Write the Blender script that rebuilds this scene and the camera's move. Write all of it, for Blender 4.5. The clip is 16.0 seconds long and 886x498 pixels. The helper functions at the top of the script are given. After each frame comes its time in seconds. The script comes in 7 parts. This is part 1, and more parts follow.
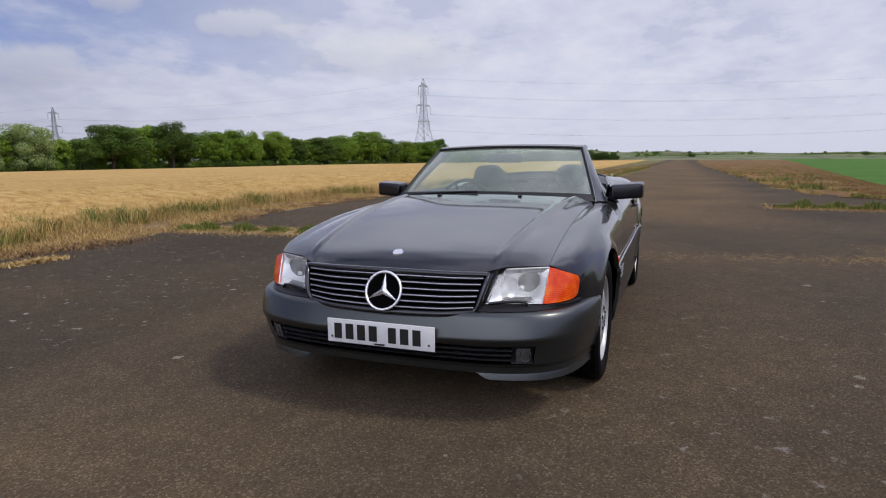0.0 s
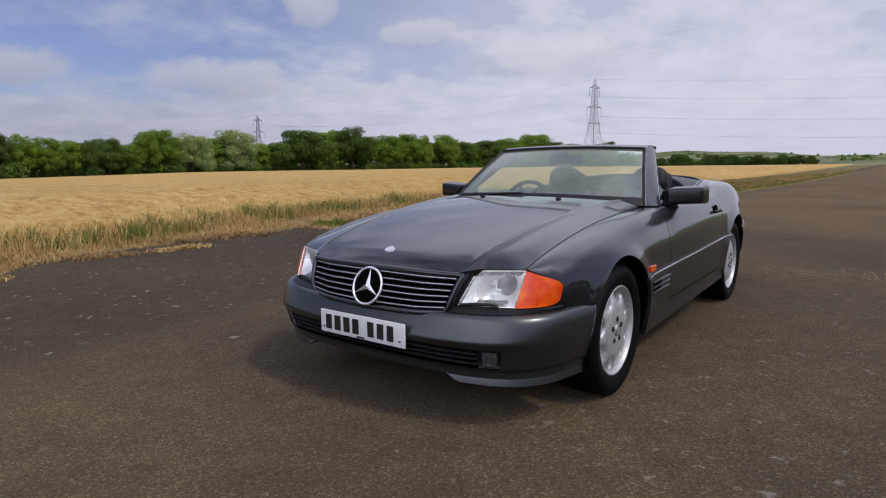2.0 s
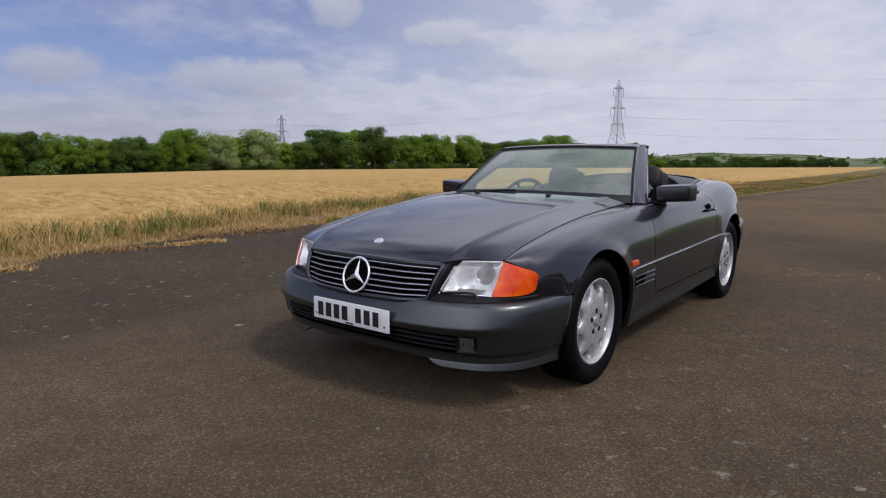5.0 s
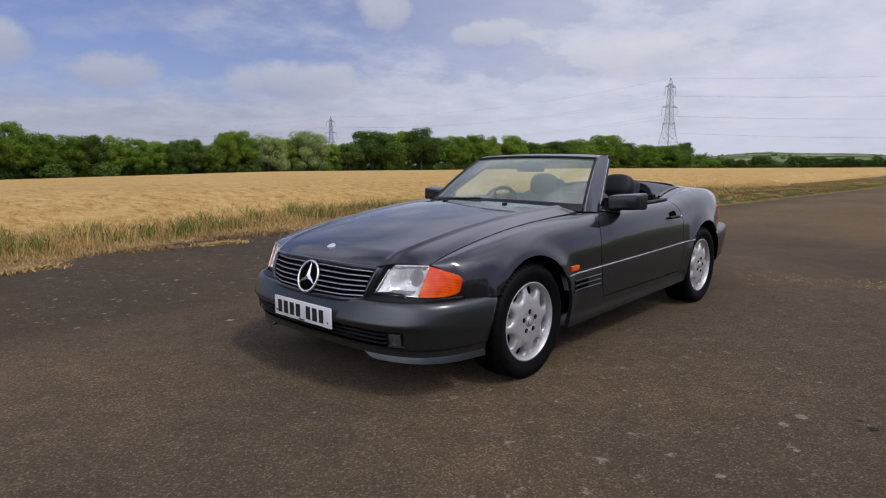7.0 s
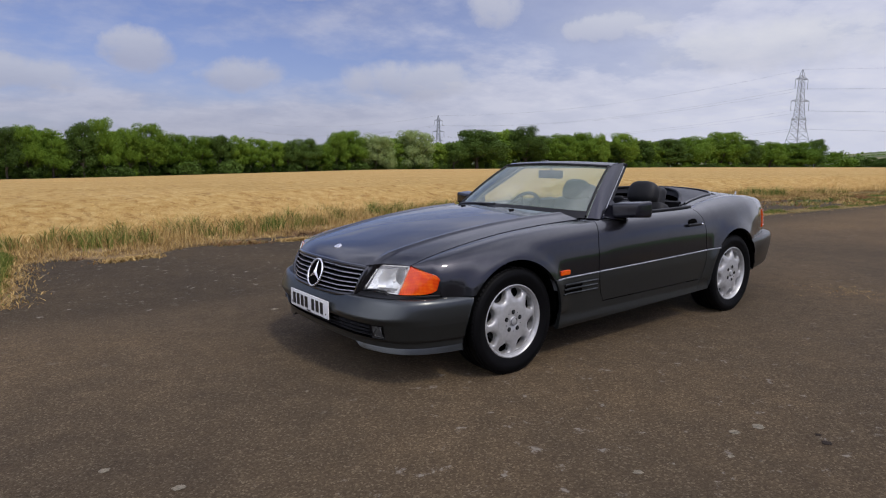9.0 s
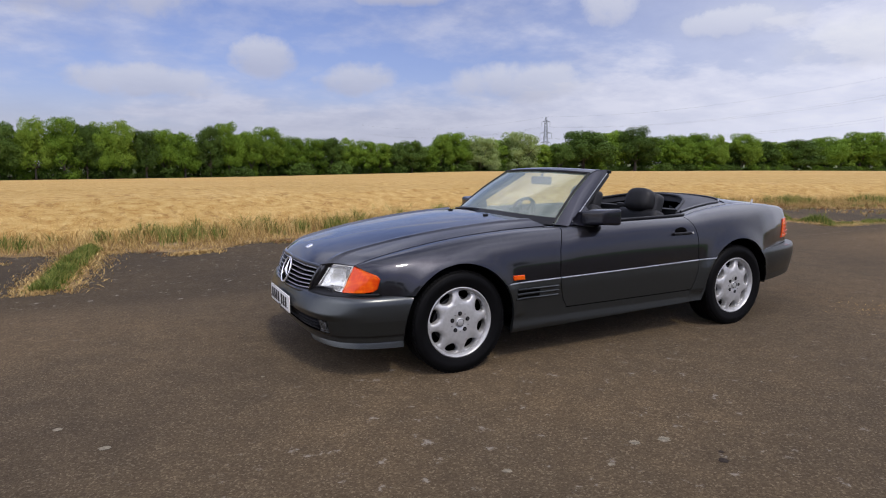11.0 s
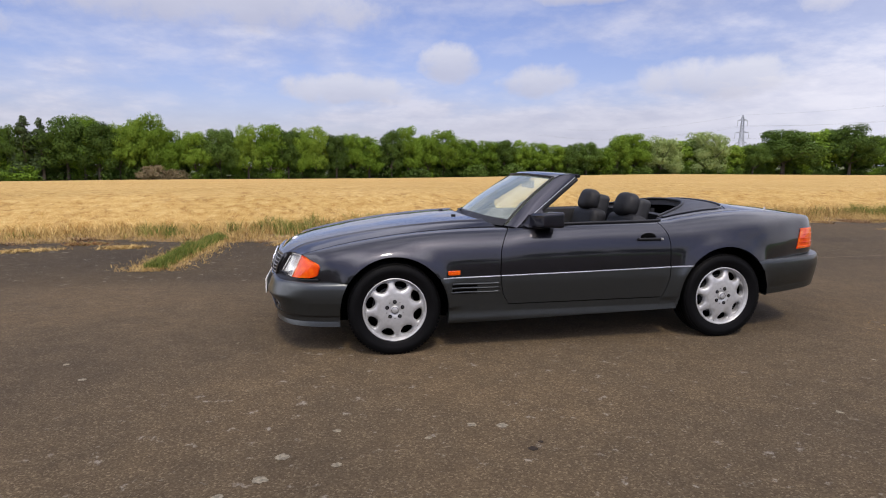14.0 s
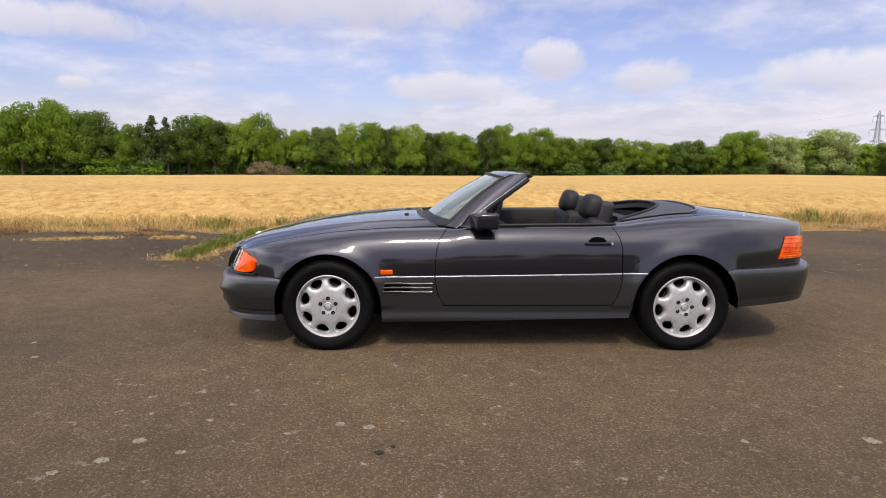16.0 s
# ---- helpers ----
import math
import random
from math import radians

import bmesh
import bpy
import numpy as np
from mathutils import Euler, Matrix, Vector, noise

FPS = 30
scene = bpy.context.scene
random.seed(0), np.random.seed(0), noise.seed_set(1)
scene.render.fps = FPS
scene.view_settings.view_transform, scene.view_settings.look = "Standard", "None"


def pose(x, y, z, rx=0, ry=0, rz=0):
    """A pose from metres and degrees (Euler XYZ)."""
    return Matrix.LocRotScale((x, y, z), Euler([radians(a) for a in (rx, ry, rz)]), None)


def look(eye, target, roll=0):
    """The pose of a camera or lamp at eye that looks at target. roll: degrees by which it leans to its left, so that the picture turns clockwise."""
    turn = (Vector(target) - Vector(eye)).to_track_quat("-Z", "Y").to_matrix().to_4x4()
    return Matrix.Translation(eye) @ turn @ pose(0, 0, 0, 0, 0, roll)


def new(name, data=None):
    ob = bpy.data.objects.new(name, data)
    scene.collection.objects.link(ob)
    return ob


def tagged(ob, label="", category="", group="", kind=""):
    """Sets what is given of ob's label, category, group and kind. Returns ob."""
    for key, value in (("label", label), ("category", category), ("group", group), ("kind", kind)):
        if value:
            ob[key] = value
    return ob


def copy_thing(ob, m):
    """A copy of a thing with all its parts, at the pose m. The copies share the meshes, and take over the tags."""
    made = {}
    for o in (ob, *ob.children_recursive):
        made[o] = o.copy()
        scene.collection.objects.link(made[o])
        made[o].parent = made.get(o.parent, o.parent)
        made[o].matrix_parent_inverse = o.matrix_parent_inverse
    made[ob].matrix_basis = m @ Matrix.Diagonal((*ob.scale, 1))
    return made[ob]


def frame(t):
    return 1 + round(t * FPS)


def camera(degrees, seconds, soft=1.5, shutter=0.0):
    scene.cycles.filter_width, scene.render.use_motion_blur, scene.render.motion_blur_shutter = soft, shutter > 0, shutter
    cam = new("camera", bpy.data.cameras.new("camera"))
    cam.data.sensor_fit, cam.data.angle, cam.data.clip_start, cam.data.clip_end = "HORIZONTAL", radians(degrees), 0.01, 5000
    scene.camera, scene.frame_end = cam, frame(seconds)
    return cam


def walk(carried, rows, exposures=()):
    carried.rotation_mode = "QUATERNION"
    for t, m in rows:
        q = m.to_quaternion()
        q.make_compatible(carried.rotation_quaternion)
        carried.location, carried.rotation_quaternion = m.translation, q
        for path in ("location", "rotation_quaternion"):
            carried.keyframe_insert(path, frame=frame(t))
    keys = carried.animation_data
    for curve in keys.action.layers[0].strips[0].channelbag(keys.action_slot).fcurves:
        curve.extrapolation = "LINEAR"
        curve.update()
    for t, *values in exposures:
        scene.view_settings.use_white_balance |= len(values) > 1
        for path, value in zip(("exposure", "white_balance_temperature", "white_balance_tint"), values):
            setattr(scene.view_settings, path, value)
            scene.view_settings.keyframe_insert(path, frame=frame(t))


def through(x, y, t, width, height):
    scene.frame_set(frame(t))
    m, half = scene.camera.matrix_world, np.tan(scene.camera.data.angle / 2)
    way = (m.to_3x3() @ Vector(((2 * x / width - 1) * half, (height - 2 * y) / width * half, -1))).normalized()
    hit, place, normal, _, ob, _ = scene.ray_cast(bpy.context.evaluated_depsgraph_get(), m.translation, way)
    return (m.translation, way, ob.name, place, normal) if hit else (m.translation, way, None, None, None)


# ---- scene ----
cam = camera(72.0, 16.0, soft=1.1)
PATH = [
    (0, (-3.214, -1.193, 1.171), (-1.369, -0.481, 0.87), -0.7),
    (0.5, (-3.129, -1.33, 1.177), (-1.345, -0.476, 0.882), -0.7),
    (1, (-3.0, -1.524, 1.181), (-1.287, -0.532, 0.889), -0.7),
    (1.5, (-2.889, -1.727, 1.173), (-1.251, -0.617, 0.884), -0.7),
    (2, (-2.84, -1.9, 1.148), (-1.25, -0.721, 0.862), -0.5),
    (2.5, (-2.827, -1.967, 1.127), (-1.265, -0.75, 0.842), -0.2),
    (3, (-2.817, -1.989, 1.123), (-1.267, -0.758, 0.838), -0.1),
    (3.5, (-2.808, -2.014, 1.121), (-1.264, -0.776, 0.834), -0.1),
    (4, (-2.81, -2.037, 1.116), (-1.269, -0.794, 0.828), -0.1),
    (4.5, (-2.829, -2.07, 1.114), (-1.288, -0.828, 0.826), -0.1),
    (5, (-2.86, -2.13, 1.129), (-1.312, -0.897, 0.844), -0.1),
    (7.5, (-2.709, -2.923, 1.2), (-1.311, -1.52, 0.919), -0.3),
    (8, (-2.678, -3.086, 1.196), (-1.336, -1.63, 0.916), -0.3),
    (8.5, (-2.576, -3.24, 1.228), (-1.285, -1.739, 0.944), -0.2),
    (9, (-2.46, -3.405, 1.263), (-1.263, -1.829, 0.976), -0.2),
    (11.5, (-1.557, -4.201, 1.295), (-0.709, -2.411, 1.017), -0.1),
    (12, (-1.334, -4.336, 1.284), (-0.562, -2.512, 1.008), -0.2),
    (12.5, (-1.129, -4.485, 1.309), (-0.459, -2.621, 1.033), -0.1),
    (13, (-0.937, -4.672, 1.322), (-0.347, -2.78, 1.05), -0.1),
    (13.5, (-0.703, -4.838, 1.323), (-0.206, -2.92, 1.054), -0.0),
    (14, (-0.45, -4.945, 1.312), (-0.076, -3.0, 1.037), 0.1),
    (14.5, (-0.15, -5.023, 1.311), (0.145, -3.064, 1.033), 0.0),
    (15, (0.138, -5.071, 1.32), (0.341, -3.101, 1.041), 0.2),
    (15.5, (0.442, -5.045, 1.314), (0.548, -3.068, 1.03), 0.1),
    (16, (0.683, -5.03, 1.326), (0.738, -3.051, 1.042), 0.5),
]
walk(cam, [(t, look(eye, target, roll)) for t, eye, target, roll in PATH], exposures=[(0,-0.42,6450,10),(3.0,-0.52,6450,10),(9.2,-0.44,6450,10),(11.5,-0.14,6500,10),(14.0,0.03,6800,10),(15.0,0.16,7000,10),(16.0,0.25,7250,10)])

# ---- world, sun, exposure ----
SUN_EL, SUN_AZ = radians(50.0), radians(184.0)
sun_dir = Vector((math.sin(SUN_AZ) * math.cos(SUN_EL), math.cos(SUN_AZ) * math.cos(SUN_EL), math.sin(SUN_EL)))


def nd(nt, kind, **props):
    """A node with its settings; the values of its inputs by name or number in 'ins'."""
    n = nt.nodes.new(kind)
    ins = props.pop("ins", {})
    for k, v in props.items():
        setattr(n, k, v)
    for k, v in ins.items():
        if isinstance(v, bpy.types.NodeSocket):
            nt.links.new(v, n.inputs[k])
        else:
            n.inputs[k].default_value = v
    return n


def ramp(nt, fac, stops, mode="LINEAR"):
    r = nt.nodes.new("ShaderNodeValToRGB")
    r.color_ramp.interpolation = mode
    el = r.color_ramp.elements
    while len(el) < len(stops):
        el.new(0.5)
    for e, (p, c) in zip(el, stops):
        e.position = p
        e.color = (*c, 1) if isinstance(c, tuple) else (c, c, c, 1)
    nt.links.new(fac, r.inputs[0])
    return r.outputs[0]


def mth(nt, op, a, b=0.0, clamp=False):
    return nd(nt, "ShaderNodeMath", operation=op, use_clamp=clamp, ins={0: a, 1: b}).outputs[0]


def mixc(nt, fac, a, b, blend="MIX"):
    m = nt.nodes.new("ShaderNodeMix")
    m.data_type, m.blend_type = "RGBA", blend
    for k, v in ((0, fac), (6, a), (7, b)):
        if isinstance(v, bpy.types.NodeSocket):
            nt.links.new(v, m.inputs[k])
        else:
            m.inputs[k].default_value = v if k == 0 else (*v, 1)
    return m.outputs[2]


def noise_tex(nt, vec, scale, detail=4.0, rough=0.55, w=None):
    return nd(nt, "ShaderNodeTexNoise", ins={"Vector": vec, "Scale": scale, "Detail": detail, "Roughness": rough}).outputs[0]


world = bpy.data.worlds.new("sky")
scene.world = world
world.use_nodes = True
wt = world.node_tree
wt.nodes.clear()
SKY_STRENGTH = 0.105
sky = nd(wt, "ShaderNodeTexSky", sky_type="NISHITA", sun_disc=False, sun_elevation=SUN_EL, sun_rotation=SUN_AZ,
         altitude=50.0, air_density=1.0, dust_density=1.6, ozone_density=1.6)
gen = nd(wt, "ShaderNodeTexCoord").outputs["Generated"]
sep = nd(wt, "ShaderNodeSeparateXYZ", ins={0: gen})
zup = mth(wt, "MAXIMUM", sep.outputs[2], 0.0)
den = mth(wt, "ADD", zup, 0.24)
flat = nd(wt, "ShaderNodeCombineXYZ", ins={0: mth(wt, "DIVIDE", sep.outputs[0], den), 1: mth(wt, "DIVIDE", sep.outputs[1], den), 2: 0.0}).outputs[0]
flat = nd(wt, "ShaderNodeMapping", ins={0: flat, 1: (3.1, 1.7, 0.0)}).outputs[0]
big = noise_tex(wt, flat, 1.15, 8.0, 0.55)
fine = noise_tex(wt, flat, 4.2, 7.0, 0.6)
cover = mth(wt, "ADD", mth(wt, "MULTIPLY", big, 0.72), mth(wt, "MULTIPLY", fine, 0.28))
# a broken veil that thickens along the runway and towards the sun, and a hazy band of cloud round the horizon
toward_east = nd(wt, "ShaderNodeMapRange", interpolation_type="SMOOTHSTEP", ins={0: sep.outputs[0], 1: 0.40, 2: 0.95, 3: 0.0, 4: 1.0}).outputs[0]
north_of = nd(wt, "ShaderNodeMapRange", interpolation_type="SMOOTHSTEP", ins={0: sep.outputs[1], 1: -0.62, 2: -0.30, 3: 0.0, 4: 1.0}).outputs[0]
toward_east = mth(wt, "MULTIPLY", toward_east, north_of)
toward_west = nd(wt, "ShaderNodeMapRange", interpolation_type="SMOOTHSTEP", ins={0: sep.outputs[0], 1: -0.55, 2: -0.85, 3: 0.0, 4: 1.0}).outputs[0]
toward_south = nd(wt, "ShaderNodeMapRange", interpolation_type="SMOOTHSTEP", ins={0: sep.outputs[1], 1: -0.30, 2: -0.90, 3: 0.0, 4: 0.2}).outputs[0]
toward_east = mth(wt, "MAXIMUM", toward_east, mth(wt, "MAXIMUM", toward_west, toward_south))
low = nd(wt, "ShaderNodeMapRange", ins={0: sep.outputs[2], 1: 0.02, 2: 0.15, 3: 0.17, 4: 0.0}).outputs[0]
high = nd(wt, "ShaderNodeMapRange", ins={0: sep.outputs[2], 1: 0.30, 2: 0.60, 3: 0.0, 4: 0.115}).outputs[0]
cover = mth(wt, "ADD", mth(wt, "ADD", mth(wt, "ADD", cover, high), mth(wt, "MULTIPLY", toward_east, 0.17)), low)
thin = nd(wt, "ShaderNodeMapRange", interpolation_type="SMOOTHSTEP", ins={0: sep.outputs[0], 1: 0.62, 2: -0.20, 3: 0.0, 4: 0.045}).outputs[0]
cover = mth(wt, "SUBTRACT", cover, thin)
mask = ramp(wt, cover, [(0.45, 0.06), (0.54, 0.38), (0.64, 0.84), (0.76, 0.96)])
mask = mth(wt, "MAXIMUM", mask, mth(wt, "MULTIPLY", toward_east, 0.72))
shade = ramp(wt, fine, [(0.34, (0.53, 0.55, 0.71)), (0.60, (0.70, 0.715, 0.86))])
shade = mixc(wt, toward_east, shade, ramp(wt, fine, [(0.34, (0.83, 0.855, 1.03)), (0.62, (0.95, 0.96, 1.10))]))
lump = noise_tex(wt, gen, 17.0, 7.0, 0.62)


def cumulus(az, el, wide, tall, rough=2.2):
    """One heap of cloud: its mask and how far up in it a direction lies. Azimuth from +x and elevation in degrees."""
    a, e = radians(az), radians(el)
    d = Vector((math.cos(a) * math.cos(e), math.sin(a) * math.cos(e), math.sin(e)))
    side = Vector((-math.sin(a), math.cos(a), 0))
    up = d.cross(side)
    vals = []
    for axis, size in ((side, wide), (up, tall)):
        k = nd(wt, "ShaderNodeVectorMath", operation="DOT_PRODUCT", ins={0: gen, 1: axis}).outputs["Value"]
        vals.append(mth(wt, "DIVIDE", mth(wt, "SUBTRACT", k, d.dot(axis)), radians(size)))
    front = nd(wt, "ShaderNodeVectorMath", operation="DOT_PRODUCT", ins={0: gen, 1: d}).outputs["Value"]
    dist = mth(wt, "ADD", mth(wt, "POWER", mth(wt, "ABSOLUTE", vals[0]), 2.0), mth(wt, "POWER", mth(wt, "ABSOLUTE", vals[1]), 2.0))
    dist = mth(wt, "ADD", dist, mth(wt, "MULTIPLY", mth(wt, "SUBTRACT", lump, 0.5), rough * 2.5))
    m = nd(wt, "ShaderNodeMapRange", interpolation_type="SMOOTHSTEP", ins={0: dist, 1: 1.30, 2: 0.15, 3: 0.0, 4: 1.0}).outputs[0]
    m = mth(wt, "MULTIPLY", m, mth(wt, "GREATER_THAN", front, 0.5))
    return m, nd(wt, "ShaderNodeMapRange", ins={0: vals[1], 1: -0.7, 2: 0.5, 3: 0.0, 4: 1.0}).outputs[0]


haze = nd(wt, "ShaderNodeMapRange", interpolation_type="SMOOTHSTEP", ins={0: sep.outputs[2], 1: -0.01, 2: 0.13, 3: 0.85, 4: 0.0}).outputs[0]
blue = mixc(wt, 1.0, sky.outputs[0], (1.06, 1.0, 1.36), "MULTIPLY")
bg_sky = nd(wt, "ShaderNodeBackground", ins={0: blue, 1: SKY_STRENGTH})
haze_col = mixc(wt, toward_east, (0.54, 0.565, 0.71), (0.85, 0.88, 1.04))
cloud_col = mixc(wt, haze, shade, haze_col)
CUMULI = [(100.0, 13.6, 17.0, 2.6, 0.8), (122.0, 10.5, 9.0, 1.6, 0.9), (78.4, 9.0, 3.3, 1.75, 1.1), (70.3, 7.4, 4.2, 1.6, 1.0), (88.0, 6.6, 7.0, 1.5, 1.0), (118.9, 5.9, 1.5, 0.75, 0.9),
          (55.5, 7.2, 7.5, 1.9, 0.9), (48.0, 13.2, 3.4, 2.0, 0.9), (37.5, 11.3, 6.0, 1.5, 1.0), (26.0, 9.0, 9.0, 2.2, 0.9), (66.0, 14.5, 6.0, 1.0, 0.8)]
for c in CUMULI:
    m, height = cumulus(*c)
    lit = mixc(wt, height, (0.50, 0.51, 0.63), (0.74, 0.745, 0.82))
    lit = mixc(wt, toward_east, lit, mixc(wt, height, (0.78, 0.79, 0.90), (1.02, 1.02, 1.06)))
    mask = mth(wt, "MAXIMUM", mask, mth(wt, "MULTIPLY", m, 0.74))
    cloud_col = mixc(wt, mth(wt, "MULTIPLY", m, 0.72), cloud_col, lit)
mask = mth(wt, "MAXIMUM", mask, haze)
# as under any bright cloud cover, the zenith outshines the horizon and the cloud glares round the sun; an unseen bright
# bank is added in the west to light the car's nose
overhead = nd(wt, "ShaderNodeMapRange", interpolation_type="SMOOTHSTEP", ins={0: sep.outputs[2], 1: 0.31, 2: 0.72, 3: 1.0, 4: 2.3}).outputs[0]
near_sun = nd(wt, "ShaderNodeVectorMath", operation="DOT_PRODUCT", ins={0: gen, 1: sun_dir}).outputs["Value"]
glare = nd(wt, "ShaderNodeMapRange", interpolation_type="SMOOTHSTEP", ins={0: near_sun, 1: 0.72, 2: 1.0, 3: 1.0, 4: 1.9}).outputs[0]
bank = nd(wt, "ShaderNodeMapRange", interpolation_type="SMOOTHSTEP", ins={0: sep.outputs[0], 1: -0.45, 2: -0.90, 3: 1.0, 4: 1.9}).outputs[0]
bg_cloud = nd(wt, "ShaderNodeBackground", ins={0: cloud_col, 1: mth(wt, "MULTIPLY", mth(wt, "MULTIPLY", overhead, glare), bank)})
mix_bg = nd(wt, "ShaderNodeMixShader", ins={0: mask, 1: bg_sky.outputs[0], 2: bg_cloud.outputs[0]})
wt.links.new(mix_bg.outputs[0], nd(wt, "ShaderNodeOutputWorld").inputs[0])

sun = new("sun", bpy.data.lights.new("sun", "SUN"))
sun.data.energy, sun.data.angle, sun.data.color = 2.1, radians(6.0), (1.0, 0.91, 0.78)
sun.matrix_world = look(sun_dir * 50, (0, 0, 0))

# ---- mesh helpers ----


def mesh_of(name, verts, faces, material, smooth=False):
    me = bpy.data.meshes.new(name)
    me.from_pydata([tuple(v) for v in verts], [], faces)
    me.materials.append(material)
    if smooth:
        me.shade_smooth()
    me.update()
    return me


def part(name, bm, material, parent=None, label="", smooth=None):
    """Links a bmesh as one mesh object under a thing or part. smooth: the angle under which edges are shaded smooth."""
    me = bpy.data.meshes.new(name)
    bmesh.ops.recalc_face_normals(bm, faces=bm.faces)
    if smooth is not None:
        for f in bm.faces:
            f.smooth = True
        for e in bm.edges:
            if len(e.link_faces) == 2 and e.calc_face_angle(0) > radians(smooth):
                e.smooth = False
    bm.to_mesh(me)
    bm.free()
    me.materials.append(material)
    ob = new(name, me)
    if parent is not None:
        ob.parent = parent
    if label:
        ob["label"] = label
    return ob


def quads_mesh(name, pos, material, tris=False):
    """A mesh of loose quads (or triangles) from an array n x 4 x 3 (n x 3 x 3)."""
    k = 3 if tris else 4
    n = len(pos)
    me = bpy.data.meshes.new(name)
    me.vertices.add(n * k)
    me.vertices.foreach_set("co", np.ascontiguousarray(pos, dtype=np.float32).ravel())
    me.loops.add(n * k)
    me.loops.foreach_set("vertex_index", np.arange(n * k, dtype=np.int32))
    me.polygons.add(n)
    me.polygons.foreach_set("loop_start", np.arange(0, n * k, k, dtype=np.int32))
    me.materials.append(material)
    me.update(calc_edges=True)
    return me


def knots(*pairs):
    """A smooth curve through (x, value) knots, for numbers or arrays."""
    xs = np.array([p[0] for p in pairs], float)
    ys = np.array([p[1] for p in pairs], float)
    h = np.diff(xs)
    s = np.diff(ys) / h
    m = np.concatenate(([s[0]], np.where(s[:-1] * s[1:] > 0, 2 * s[:-1] * s[1:] / np.where(np.abs(s[:-1] + s[1:]) < 1e-9, 1, s[:-1] + s[1:]), 0.0), [s[-1]]))

    def f(x):
        x = np.clip(np.asarray(x, float), xs[0], xs[-1])
        i = np.clip(np.searchsorted(xs, x, side="right") - 1, 0, len(h) - 1)
        t = (x - xs[i]) / h[i]
        return ((2 * t**3 - 3 * t**2 + 1) * ys[i] + (t**3 - 2 * t**2 + t) * h[i] * m[i] + (3 * t**2 - 2 * t**3) * ys[i + 1] + (t**3 - t**2) * h[i] * m[i + 1])
    return f


def wobble(x, seed, size):
    """A smooth random wave along x, about -1 to 1."""
    return noise.noise(Vector((x / size, seed * 7.3, 0.5)))


# ---- materials of the ground and plants ----


def material(name):
    m = bpy.data.materials.new(name)
    m.use_nodes = True
    nt = m.node_tree
    b = nt.nodes["Principled BSDF"]
    return m, nt, b


def bump(nt, b, height, strength=0.3, distance=0.01):
    n = nd(nt, "ShaderNodeBump", ins={"Strength": strength, "Distance": distance, "Height": height})
    nt.links.new(n.outputs[0], b.inputs["Normal"])


